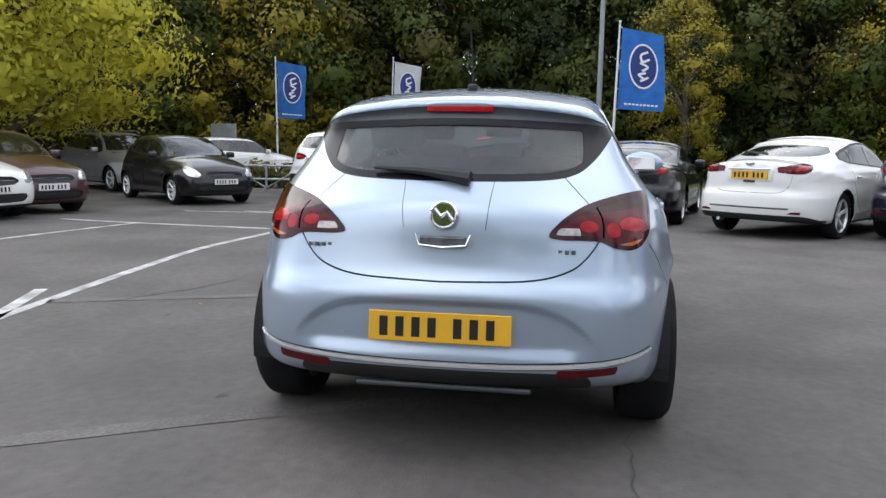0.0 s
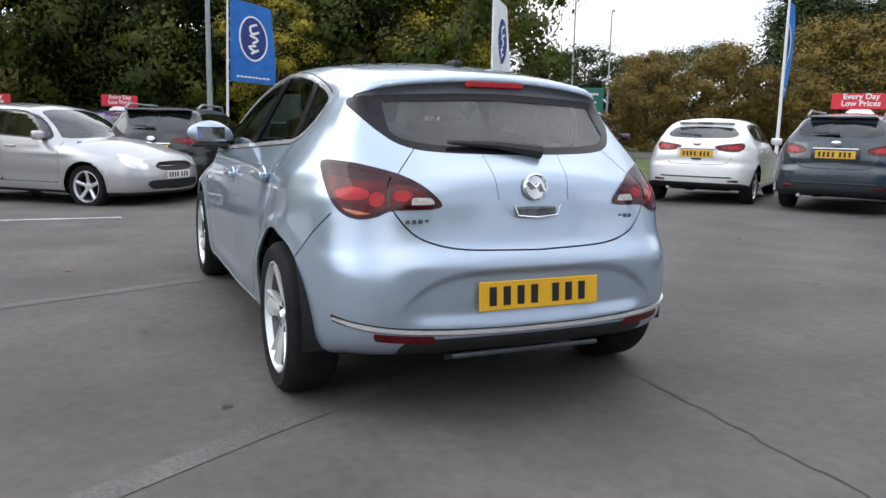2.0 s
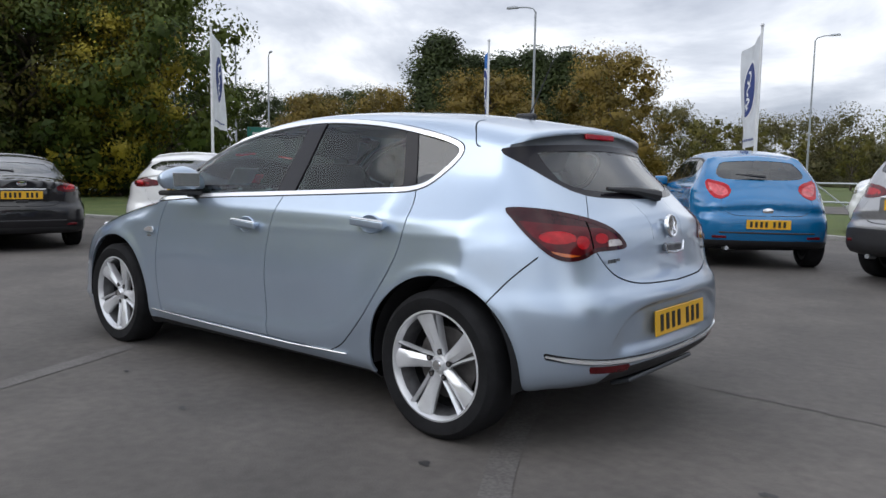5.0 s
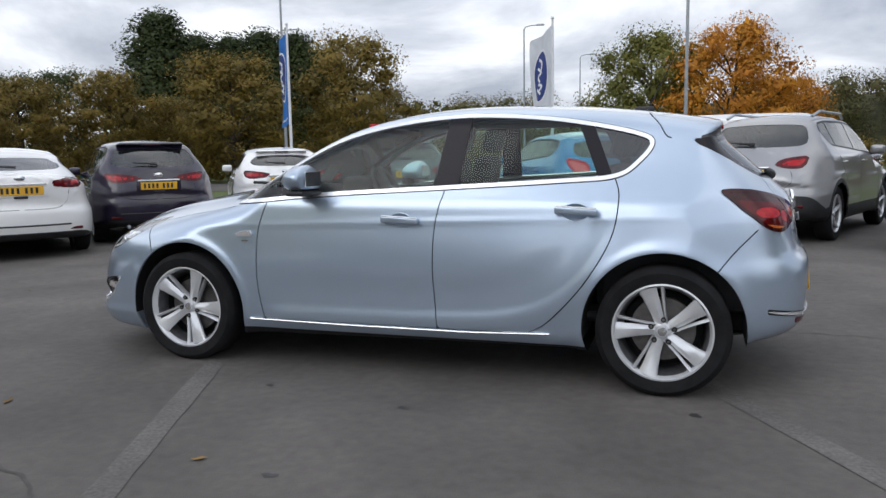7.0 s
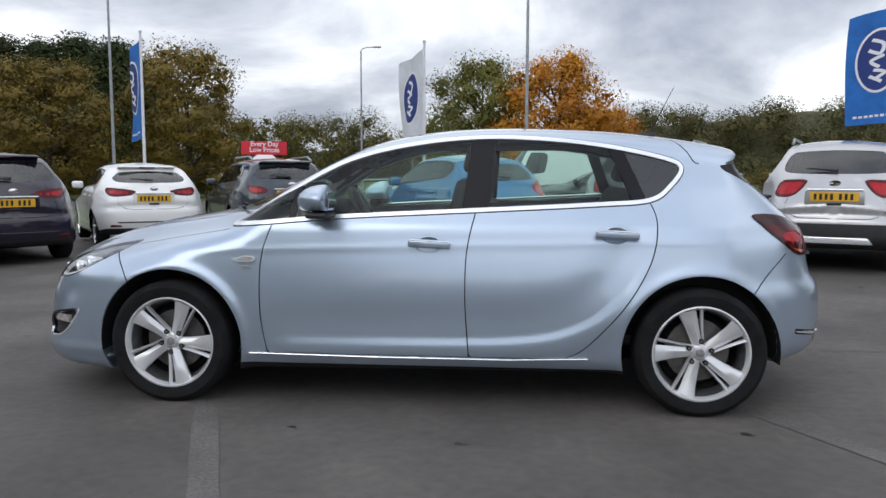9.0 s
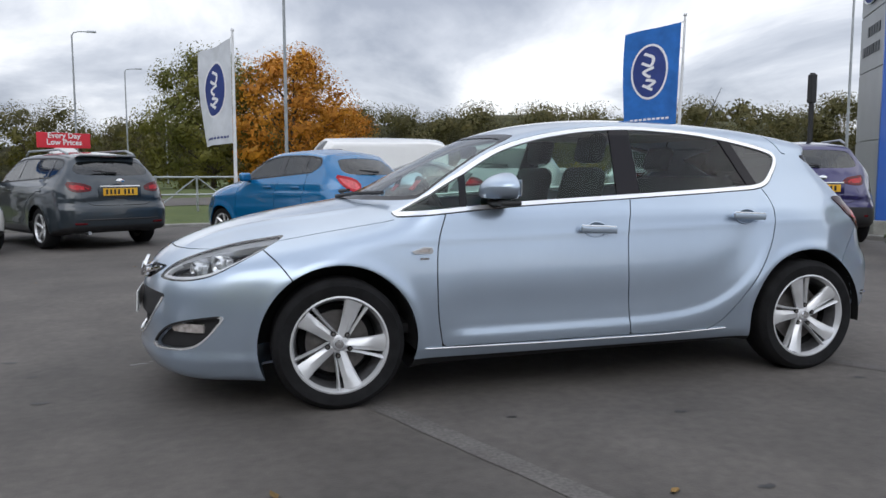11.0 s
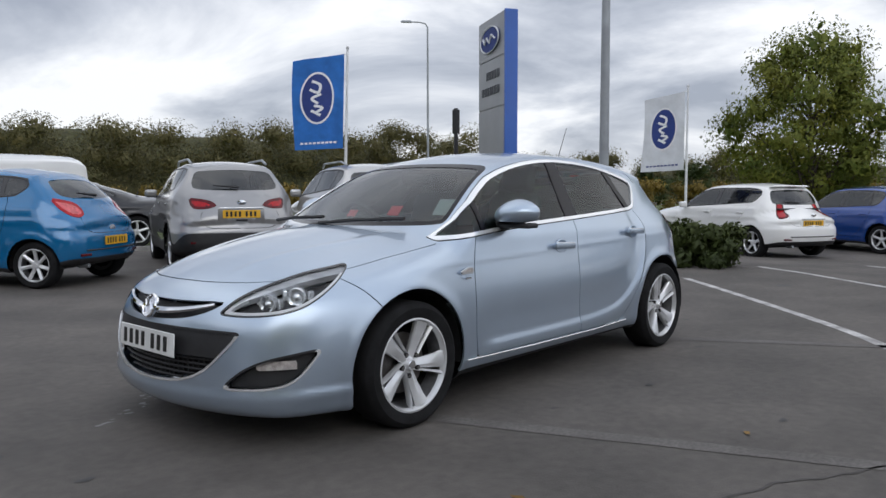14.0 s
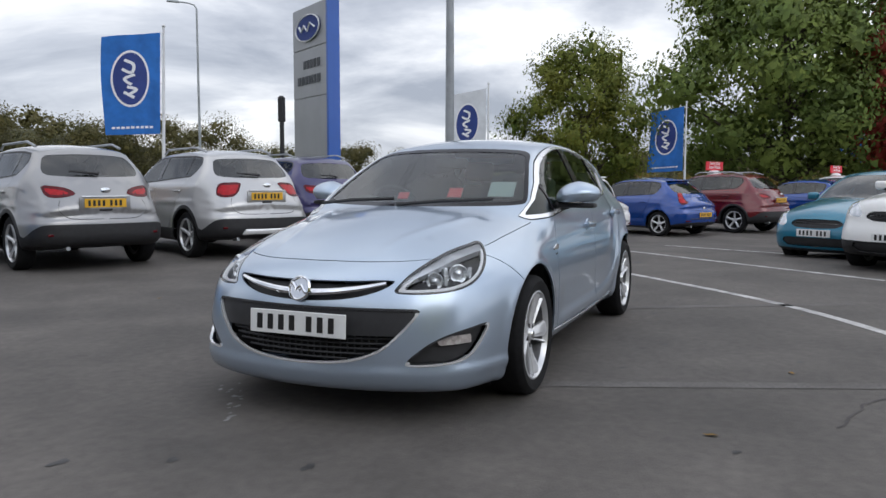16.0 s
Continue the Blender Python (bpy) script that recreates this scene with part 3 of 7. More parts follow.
def wheel_parts(th, hub, R, w, rim_r, style, rim_mat, side, disc=True):
    """One wheel as a part with its tyre, rim, disc and bolts; side 1 is the left."""
    tyre = part("wheel", lathe([(rim_r, -w * 0.46), (rim_r + 0.02, -w * 0.5), (R - 0.03, -w * 0.52), (R - 0.006, -w * 0.42), (R, -w * 0.34), (R, w * 0.34), (R - 0.006, w * 0.42), (R - 0.03, w * 0.52), (rim_r + 0.025, w * 0.51), (rim_r + 0.004, w * 0.47), (rim_r - 0.004, w * 0.4), (rim_r - 0.004, -w * 0.4), (rim_r, -w * 0.46)], 56), M_TYRE, th, "black tyre on an alloy wheel", True)
    tyre.matrix_basis = pose(*hub, 0, 0, 0 if side > 0 else 180)
    f = w * 0.47
    part("rim", lathe([(rim_r + 0.003, f), (rim_r - 0.005, f + 0.002), (rim_r - 0.010, f - 0.006), (rim_r - 0.018, f - 0.026)], 56), rim_mat, tyre, "bright alloy rim", True)
    part("rim_barrel", lathe([(rim_r - 0.018, f - 0.026), (rim_r - 0.030, f - 0.06), (rim_r - 0.045, -w * 0.35), (rim_r - 0.002, -w * 0.40)], 40), M_BARREL, tyre, "", True)
    n, split, hubr = style
    bm = bmesh.new()
    for i in range(n):
        a = i * 2 * math.pi / n + math.pi / 2
        # a spoke is a lofted bar from hub to rim; a split one is a broad blade with a thin rib beside it
        bars = (((-0.022, 0.020), (-0.034, 0.022), (-0.050, 0.022), (-0.064, 0.024)), ((0.020, 0.034), (0.026, 0.041), (0.034, 0.052), (0.040, 0.062))) if split else (((-0.023, 0.023), (-0.026, 0.026), (-0.025, 0.025), (-0.030, 0.030)),)
        for bar in bars:
            rings = []
            for (e0, e1), (r, yy) in zip(bar, ((hubr * 0.7, f - 0.040), (rim_r * 0.45, f - 0.030), (rim_r * 0.75, f - 0.018), (rim_r - 0.014, f - 0.010))):
                k = rim_r / 0.222
                c = Vector((math.cos(a), 0, math.sin(a))) * r
                t = Vector((-math.sin(a), 0, math.cos(a)))
                y = Vector((0, 1, 0))
                b_ = min(0.006, (e1 - e0) * 0.25)
                rings.append([bm.verts.new(c + t * (q * k) + y * (yy + h)) for q, h in ((e0, -0.012), (e0 + b_, -0.003), (e0 * 0.35 + e1 * 0.65, 0.005), (e1, -0.010), (e1 - b_, -0.035), (e0 + b_, -0.035))])
            for p, q in zip(rings, rings[1:]):
                for k in range(6):
                    bm.faces.new((p[k], p[(k + 1) % 6], q[(k + 1) % 6], q[k]))
    part("spokes", bm, rim_mat, tyre, "", True)
    part("hub", lathe([(0.0001, f - 0.022), (0.026, f - 0.022), (0.030, f - 0.028), (0.034, f - 0.036), (hubr, f - 0.040), (hubr + 0.004, f - 0.075)], 28), rim_mat, tyre, "", True)
    if disc:
        part("brake_disc", lathe([(0.04, 0.0), (rim_r * 0.66, 0.0), (rim_r * 0.66, -0.02), (0.04, -0.02)], 36), M_DISC, tyre, "grey steel brake disc")
        part("hub_cap", lathe([(0.0001, f - 0.016), (0.020, f - 0.017), (0.024, f - 0.024)], 24), M_CHROME, tyre, "", True)
        for i in range(5):
            a = i * 2 * math.pi / 5 + math.pi / 2 + 0.33
            c, d = 0.057 * math.cos(a), 0.057 * math.sin(a)
            part("bolt_hole", rod((c, f - 0.06, d), (c, f - 0.0305, d), 0.0125, 0.0125, 12), M_DARK, tyre)
            part("bolt", rod((c, f - 0.05, d), (c, f - 0.029, d), 0.0085, 0.008, 6), M_DISC, tyre)
    part("inner_barrel", lathe([(0.0001, -w * 0.30), (rim_r - 0.046, -w * 0.30), (rim_r - 0.046, f - 0.085)], 32), M_DARK, tyre)
    return tyre


def number_plate(th, x, z, yaw, material, text_w=(0.075,) * 7, scale=1.0, tilt=0, gap_after=3, sub=True):
    """A plate with plain dark bars in place of its characters."""
    w, h = 0.52 * scale, 0.111 * scale
    p = part("number_plate", box((w, 0.008, h), (0, 0, 0), 0.004), material, th, "number plate")
    p.matrix_basis = Matrix.Translation((x, 0, z)) @ pose(0, 0, 0, tilt, 0, yaw)
    bm = bmesh.new()
    cx = -w * 0.44
    bar = None
    for i, cw in enumerate(text_w):
        k = 0.030 * scale
        if bar is None:
            bar = part("character_bar", box((k, 0.003, h * 0.64), (0, -0.0045, 0), 0, bm=bm), M_INK, p)
            b = bar
        else:
            b = new("character_bar", bar.data)
            b.parent = p
        b.matrix_basis = Matrix.Translation((cx + 0.025 * scale, 0, 0))
        cx += 0.059 * scale + (0.034 * scale if i == gap_after else 0)
    return p


def liner(th, hub, R, y0, y1):
    """The dark inside of a wheel arch."""
    bm = bmesh.new()
    rings = []
    for y in (y0, y1):
        rings.append([bm.verts.new((hub[0] + R * math.cos(a), y, hub[2] + R * math.sin(a))) for a in np.radians(np.linspace(-8, 188, 25))])
    for i in range(24):
        bm.faces.new((rings[0][i], rings[0][i + 1], rings[1][i + 1], rings[1][i]))
    c = bm.verts.new((hub[0], y0, hub[2]))
    for i in range(24):
        bm.faces.new((rings[0][i + 1], rings[0][i], c))
    return part("wheel_arch_liner", bm, M_DARK, th, "black wheel arch liner")


def seat(th, x, y, z, w=0.50, h=0.62, mat_=None, bench=False, lean=14):
    """A car seat with cushion, back and headrest."""
    s = part("seat", box((0.50, w, 0.16), (0.12, 0, 0), 0.05, seg=3), mat_ or M_SEAT, th, "dark cloth car seat", True)
    s.matrix_basis = pose(x, y, z)
    part("seat_back", box((0.13, w * 0.96, h), (-0.16 - math.sin(radians(lean)) * h * 0.5, 0, h * 0.5), 0.05, (0, -lean, 0), seg=3, taper=(0.8, 0.84)), mat_ or M_SEAT, s, "", True)
    hx = -0.16 - math.sin(radians(lean)) * (h + 0.12)
    for yy in ((-w * 0.30, w * 0.30) if bench else (0,)):
        part("headrest", box((0.09, 0.25, 0.17), (hx, yy, h + 0.10), 0.035, (0, -lean, 0), seg=3), mat_ or M_SEAT, s, "", True)
    return s


# ---- the silver-blue hatchback ----
BLADE = smooth_fn([(-1.25, 1.10), (-1.12, 0.84), (-1.04, 0.70), (-0.93, 0.555), (-0.78, 0.445), (-0.58, 0.378), (-0.25, 0.350), (0.3, 0.342), (0.9, 0.338)])


def BLADE_SLOPE(x):
    return (BLADE(x + 0.03) - BLADE(x - 0.03)) / 0.06


def hero_extra(x, y, z):
    ay = np.abs(y)
    f = 0.0
    # flared lips round the wheel arches
    for hx in (1.3425, -1.3425):
        r = np.hypot(x - hx, z - 0.315)
        f = f - 0.009 * np.exp(-(((r - 0.393) / 0.034) ** 2)) * step(ay, 0.5, 0.75)
    # blade crease low on the doors that sweeps up to the rear handle, hollow above it
    u = (z - BLADE(x)) / np.sqrt(1 + BLADE_SLOPE(x) ** 2)
    reach = step(ay, 0.6, 0.78) * step(x, -1.14, -0.98) * step(-x, -0.86, -0.66)
    f = f - 0.010 * (1 - step(u, -0.03, 0.03)) * (1 - step(-u, 0.05, 0.16)) * reach
    f = f + 0.007 * np.exp(-(((u - 0.12) / 0.10) ** 2)) * reach
    # shoulder crease that rises from the front wing to the tail
    zc = 0.80 + 0.055 * (0.9 - x) / 2.0
    f = f - 0.0016 * np.exp(-(((z - zc) / 0.016) ** 2)) * step(ay, 0.5, 0.75) * step(x, -1.9, -1.3) * step(-x, -1.6, -1.0)
    # plate recess in the rear bumper, with its arched top
    top = 0.60 - 0.14 * (ay / 0.55) ** 5
    f = f + 0.026 * step(-x, 1.8, 1.95) * step(top - z, -0.006, 0.016) * step(z, 0.375, 0.455) * step(-ay, -0.58, -0.44)
    # rear bumper edge above the plate
    f = f - 0.006 * np.exp(-(((z - 0.635) / 0.035) ** 2)) * step(-x, 1.6, 1.95) * step(-ay, -0.72, -0.42)
    # ridges of the bonnet
    yr = 0.30 + 0.16 * step(-x, -2.0, -1.2)
    f = f - 0.006 * np.exp(-(((ay - yr) / 0.035) ** 2)) * step(x, 1.1, 1.35) * step(z, 0.7, 0.8) * step(-x, -2.1, -1.9)
    # lip under the nose
    f = f - 0.014 * step(0.305 - z, 0.0, 0.055) * step(x, 1.55, 1.8)
    return f


HERO_OUTLINE = [
    (1.75, 0.162), (2.08, 0.162), (2.235, 0.182), (2.287, 0.26), (2.297, 0.38), (2.285, 0.52), (2.255, 0.62), (2.20, 0.70), (2.10, 0.765),
    (1.90, 0.845), (1.65, 0.91), (1.40, 0.955), (1.20, 0.99), (1.06, 1.04), (0.80, 1.165), (0.55, 1.285), (0.36, 1.36), (0.12, 1.415),
    (-0.20, 1.447), (-0.55, 1.448), (-0.90, 1.432), (-1.21, 1.402), (-1.45, 1.368), (-1.575, 1.345), (-1.612, 1.328), (-1.602, 1.290), (-1.612, 1.262),
    (-1.66, 1.205), (-1.80, 1.08), (-1.885, 1.0), (-1.945, 0.945), (-1.968, 0.88), (-1.985, 0.78), (-2.003, 0.705), (-2.030, 0.65),
    (-2.048, 0.59), (-2.053, 0.48), (-2.045, 0.39), (-2.02, 0.32), (-1.94, 0.27), (-1.80, 0.25), (-1.4, 0.20), (0.0, 0.185),
]
HERO_WIDTH = [(0.10, 0.80), (0.20, 0.825), (0.27, 0.85), (0.36, 0.860), (0.50, 0.868), (0.60, 0.866), (0.70, 0.856), (0.79, 0.842), (0.86, 0.830), (0.92, 0.816), (0.97, 0.788), (1.10, 0.712), (1.25, 0.630), (1.40, 0.552), (1.60, 0.45)]
HERO_TAPER = [(-2.3, -0.20), (-2.05, -0.115), (-1.8, -0.045), (-1.55, 0.0), (-1.34, 0.012), (-1.0, 0.002), (0.0, 0.0), (0.95, 0.0), (1.34, 0.012), (1.6, -0.005), (1.9, -0.07), (2.15, -0.17), (2.4, -0.32)]
HUB_Z, WB = 0.315, 1.3425
# dark tone that holds the spoiler underside's shade; the valance strip shares it
M_SPOILER = mat("shade_toned_spoiler_grey", (0.040, 0.047, 0.055), 0.45, 0.0, coat=0.3, var=0.1, vscale=5)
M_BEZEL = mat("lamp_bezel", (0.12, 0.125, 0.135), 0.3, 0.3, var=0.4, vscale=18)
M_LAMPBOWL = mat("lamp_bowl", (0.62, 0.64, 0.67), 0.22, 0.5, var=0.25, vscale=9)


def hero_car():
    th = empty("hatchback_car", pose(0, 0, 0), "silver-blue five-door hatchback with chrome window trim parked across bay lines", "car")
    skin = Skin(HERO_OUTLINE, HERO_WIDTH, HERO_TAPER, nose=(0.40, 0.85), tail=(0.15, 1.28, 1.34), corner=0.095, belt=0.84, pinch=0.062, ramps=(0.45, 1.75, 1.0, 1.6), tight=(0.88, 0.98), extra=hero_extra, fine=4, grow_z=(0.12, 0.40), lean=0.12)
    sh = Sheet(skin, 150, 100, 190)
    P = M_SILVERBLUE

    def pair(name, piece, m, label="", **kw):
        for s in (1, -1):
            panel(name, skin, *piece, m, th, label, side=s, **kw)

    s_rear = lambda x, y: y + (x + 1.95)
    s_front = lambda x, y: y + (2.25 - x)
    # wheel arch openings
    for hx in (WB, -WB):
        x, y, z = sh.xyz()
        sh.take(np.maximum(np.hypot(x - hx, z - HUB_Z) - 0.383, 0.48 - y))
    # side windows with their bright surround
    DLO = catmull([(1.035, 0.930), (0.97, 0.985), (0.67, 1.157), (0.36, 1.283), (0.03, 1.352), (-0.32, 1.378), (-0.69, 1.358), (-0.97, 1.318), (-1.21, 1.262), (-1.272, 1.215), (-1.215, 1.13), (-1.105, 1.056), (-0.85, 1.034), (-0.23, 1.002), (0.45, 0.968), (0.95, 0.928)], 6)
    dlo = lambda x, y, z: np.maximum(sdf(DLO, x, z), np.interp(z, [0.93, 1.02, 1.12, 1.24, 1.32, 1.45], [0.68, 0.70, 0.672, 0.61, 0.56, 0.50]) - 0.5 * step(-x, -0.1, 0.6) - y)
    sh.score(dlo(*sh.xyz()))
    ring = sh.take(dlo(*sh.xyz()) - 0.014)
    ring, groove = sh.split(ring, lambda x, y, z: dlo(x, y, z) - 0.009)
    pair("window_trim_groove", groove, M_DARK, sink=0.004, flange=0)
    glassy, trim = sh.split(ring, lambda x, y, z: dlo(x, y, z) + 0.011)
    pair("window_trim", trim, M_SATIN, "polished chrome window surround", sink=-0.004)
    pillar_b = lambda x, y, z: np.abs(x - (-0.235 - 0.10 * (z - 1.0))) - (0.062 + 0.02 * (1.35 - z))
    black, glassy = sh.split(glassy, pillar_b)
    pair("door_pillar", black, M_FRIT, "black door pillar")
    pillar_c = lambda x, y, z: np.abs(x - (-1.06 + 0.42 * (z - 1.04))) - 0.036
    black, glassy = sh.split(glassy, pillar_c)
    pair("quarter_pillar", black, M_FRIT, "black window divider")
    pillar_a = lambda x, y, z: np.abs(x - (0.70 - 0.12 * (z - 1.0))) - 0.018
    black, glassy = sh.split(glassy, pillar_a)
    pair("mirror_pillar", black, M_FRIT)
    back, front = sh.split(glassy, lambda x, y, z: x + 0.235 + 0.10 * (z - 1.0))
    tri, front = sh.split(front, lambda x, y, z: 0.70 - x)
    quarter, rear = sh.split(back, lambda x, y, z: x + 1.06 - 0.42 * (z - 1.04))
    skin.soft = 0.045
    pair("front_window", front, M_GLASS, "clear tinted side window", sink=0.005, flange=0)
    pair("front_quarter_window", tri, M_GLASS, sink=0.005, flange=0)
    pair("rear_window", rear, M_GLASS, "tinted rear side window", sink=0.005, flange=0)
    pair("rear_quarter_window", quarter, M_PRIVACY, sink=0.005, flange=0)
    # windscreen and rear screen, each in a black border
    WS = catmull(both([(0.0, 0.985), (0.45, 0.987), (0.64, 0.995), (0.672, 1.02), (0.635, 1.12), (0.575, 1.24), (0.525, 1.315), (0.40, 1.342), (0.0, 1.352)]), 5)
    ws = lambda x, y, z: np.maximum(sdf(WS, y, z), 0.15 - x)
    got = sh.take(ws(*sh.xyz()))
    clear, frit = sh.split(got, lambda x, y, z: ws(x, y, z) + 0.022)
    panel("windscreen", skin, *clear, M_SCREEN, th, "clear curved windscreen", sink=0.003, flange=0)
    panel("windscreen_border", skin, *frit, M_FRIT, th)
    RG = catmull(both([(0.0, 1.022), (0.33, 1.028), (0.46, 1.05), (0.53, 1.10), (0.585, 1.17), (0.606, 1.215), (0.58, 1.236), (0.42, 1.250), (0.0, 1.264)]), 5)
    rg = lambda x, y, z: np.maximum(sdf(RG, y, z), (x + 1.42 + 1.0 * (1.27 - z)) * 0.7)
    got = sh.take(rg(*sh.xyz()))
    clear, frit = sh.split(got, lambda x, y, z: np.maximum(rg(x, y, z) + 0.028, y - 0.49 + 0.5 * (z - 1.13) ** 2))
    panel("rear_screen", skin, *clear, M_SCREEN, th, "tinted rear window", sink=0.003, flange=0)
    panel("rear_screen_border", skin, *frit, M_FRIT, th, "gloss black rear window surround")
    skin.soft = 0.010
    # spoiler underside, with the shade under the lip put into its colour
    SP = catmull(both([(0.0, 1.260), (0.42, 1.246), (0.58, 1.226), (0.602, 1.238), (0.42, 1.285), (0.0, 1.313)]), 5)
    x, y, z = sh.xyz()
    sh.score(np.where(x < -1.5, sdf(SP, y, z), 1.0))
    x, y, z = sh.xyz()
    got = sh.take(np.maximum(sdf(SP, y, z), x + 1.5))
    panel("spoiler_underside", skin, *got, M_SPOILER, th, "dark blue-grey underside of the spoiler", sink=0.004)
    # tail lamps round the corners
    TL = catmull([(0.375, 0.842), (0.45, 0.898), (0.56, 0.935), (0.70, 0.962), (0.90, 0.985), (1.085, 0.985), (1.05, 0.935), (0.97, 0.868), (0.87, 0.808), (0.77, 0.785), (0.67, 0.795), (0.60, 0.818), (0.50, 0.823), (0.41, 0.826)], 5)
    x, y, z = sh.xyz()
    got = sh.take(np.maximum(sdf(TL, s_rear(x, y), z), x + 1.45))
    lamp = lambda x, y, z: sdf(TL, s_rear(x, y), z)
    core, rim = sh.split(got, lambda x, y, z: lamp(x, y, z) + 0.017)
    pair("tail_lamp", rim, M_DARKREDLENS, "dark red wrap-round tail lamp lens", sink=-0.006)
    gapl, core = sh.band(core, lambda x, y, z: s_rear(x, y) - 0.625 - 0.25 * (z - 0.88), 0.005)
    pair("tail_lamp_joint", gapl, M_GLOSSBLACK, sink=0.004, flange=0)
    amber, core = sh.split(core, lambda x, y, z: np.maximum(z - 0.818 - 0.10 * (s_rear(x, y) - 0.8), 0.66 - s_rear(x, y)))
    pair("indicator_lens", amber, M_AMBER, "amber indicator lens", sink=-0.005, flange=0)
    rev, core = sh.split(core, lambda x, y, z: np.maximum(z - 0.866, np.abs(s_rear(x, y) - 0.455) - 0.055))
    pair("reversing_lens", rev, M_CLEARLENS, "pale reversing lamp lens", sink=-0.005, flange=0)
    smoke, core = sh.split(core, lambda x, y, z: 0.918 + 0.06 * (s_rear(x, y) - 0.7) - z)
    pair("upper_lens", smoke, M_DARKREDLENS, "smoky dark upper lens", sink=-0.005, flange=0)
    blob = lambda s, z, c, h, a, b: np.hypot((s - c) / a, (z - h) / b) - 1
    hot, core = sh.split(core, lambda x, y, z: 0.03 * np.minimum(blob(s_rear(x, y), z, 0.82, 0.876, 0.105, 0.024), np.minimum(blob(s_rear(x, y), z, 0.675, 0.858, 0.040, 0.026), blob(s_rear(x, y), z, 0.555, 0.872, 0.045, 0.020))))
    pair("brake_lens", hot, M_BRIGHTRED, "bright red brake lamp lens", sink=-0.004, flange=0)
    pair("tail_lens", core, M_REDLENS, "deep red tail lens", sink=-0.005, flange=0)
    # headlamps
    HL = catmull([(0.525, 0.624), (0.575, 0.664), (0.66, 0.704), (0.80, 0.746), (1.0, 0.790), (1.18, 0.815), (1.305, 0.826), (1.285, 0.775), (1.20, 0.712), (1.08, 0.656), (0.95, 0.628), (0.80, 0.616), (0.64, 0.614)], 5)
    x, y, z = sh.xyz()
    got = sh.take(np.maximum(sdf(HL, s_front(x, y), z), 1.3 - x))
    hl = lambda x, y, z: sdf(HL, s_front(x, y), z)
    core, rim = sh.split(got, lambda x, y, z: hl(x, y, z) + 0.007)
    pair("headlamp_rim", rim, M_GLOSSBLACK, "black headlamp edge")
    for side in (1, -1):
        panel("headlamp_lens", skin, *core, M_LENS, th, "clear headlamp lens", side=side, flange=0).visible_shadow = False
    brow_z = lambda q: np.interp(q, [0.55, 0.66, 0.80, 1.0, 1.18, 1.31], [0.648, 0.682, 0.718, 0.758, 0.784, 0.800])
    brow, under = sh.split(core, lambda x, y, z: brow_z(s_front(x, y)) - z)
    strip, bowl = sh.band(under, lambda x, y, z: hl(x, y, z) + 0.018, 0.0060)
    edge, bowl = sh.split(bowl, lambda x, y, z: -hl(x, y, z) - 0.018)
    pair("headlamp_brow", brow, M_LAMPBOWL, "silver headlamp brow", sink=0.012, flange=0.03)
    pair("headlamp_edge", edge, M_BEZEL, "dark headlamp bezel", sink=0.014, flange=0.02)
    pair("headlamp_bowl", bowl, M_TRIM, "black headlamp housing", sink=0.055, flange=0)
    pair("headlamp_strip", strip, M_PRINTWHITE, "white running light strip", sink=0.009, flange=0.02)
    for s in (1, -1):
        for px, py, pz, r, yaw in ((1.985, 0.560, 0.662, 0.036, 26), (1.880, 0.635, 0.690, 0.040, 34)):
            unit_ = part("projector", lathe([(r * 0.62, 0.004), (r * 0.80, 0.016), (r * 1.05, 0.020), (r * 1.16, 0.012), (r * 1.05, -0.04), (r * 0.8, -0.06)], 28), M_REFLECTOR, th, "chromed projector ring", True)
            unit_.matrix_basis = pose(px, s * py, pz, 0, 0, -90 + s * yaw)
            part("projector_lens", lathe([(0.0001, 0.020), (r * 0.35, 0.016), (r * 0.64, 0.002)], 24), M_REFLECTOR, unit_, "round glass lens", True)
            for k in (-1, 1):
                part("reflector_facet", box((r * 0.5, 0.03, r * 1.5), (k * r * 1.55, -0.012, 0), 0.006, (0, 0, k * 24)), M_REFLECTOR, unit_)
    # upper grille and its chrome wing
    UG = catmull(both([(0.0, 0.672), (0.20, 0.672), (0.40, 0.676), (0.425, 0.664), (0.36, 0.625), (0.22, 0.592), (0.0, 0.580)]), 5)
    x, y, z = sh.xyz()
    got = sh.take(np.maximum(sdf(UG, y, z), 1.6 - x))
    panel("upper_grille", skin, *got, M_TRIM, th, "black upper grille", sink=0.035, flange=0)
    x, y, z = sh.xyz()
    # lower black panel with honeycomb mesh and chrome lower edge
    LG = catmull(both([(0.0, 0.558), (0.25, 0.558), (0.53, 0.552), (0.555, 0.535), (0.50, 0.455), (0.40, 0.362), (0.24, 0.308), (0.0, 0.292)]), 5)
    lg = lambda x, y, z: np.maximum(sdf(LG, y, z), 1.6 - x)
    got = sh.take(lg(x, y, z))
    core, edge = sh.split(got, lambda x, y, z: lg(x, y, z) + 0.011)
    chrome, dark = sh.split(edge, lambda x, y, z: z - 0.535)
    panel("lower_grille_trim", skin, *chrome, M_SATIN, th, "chrome strip below the lower grille", sink=-0.005)
    panel("grille_top_edge", skin, *dark, M_TRIM, th)
    upper, mesh_ = sh.split(core, lambda x, y, z: 0.432 - z)
    panel("plate_panel", skin, *upper, M_TRIM, th, "satin black plate panel", sink=0.008)
    panel("grille_backing", skin, *mesh_, M_DARK, th, sink=0.05, flange=0)
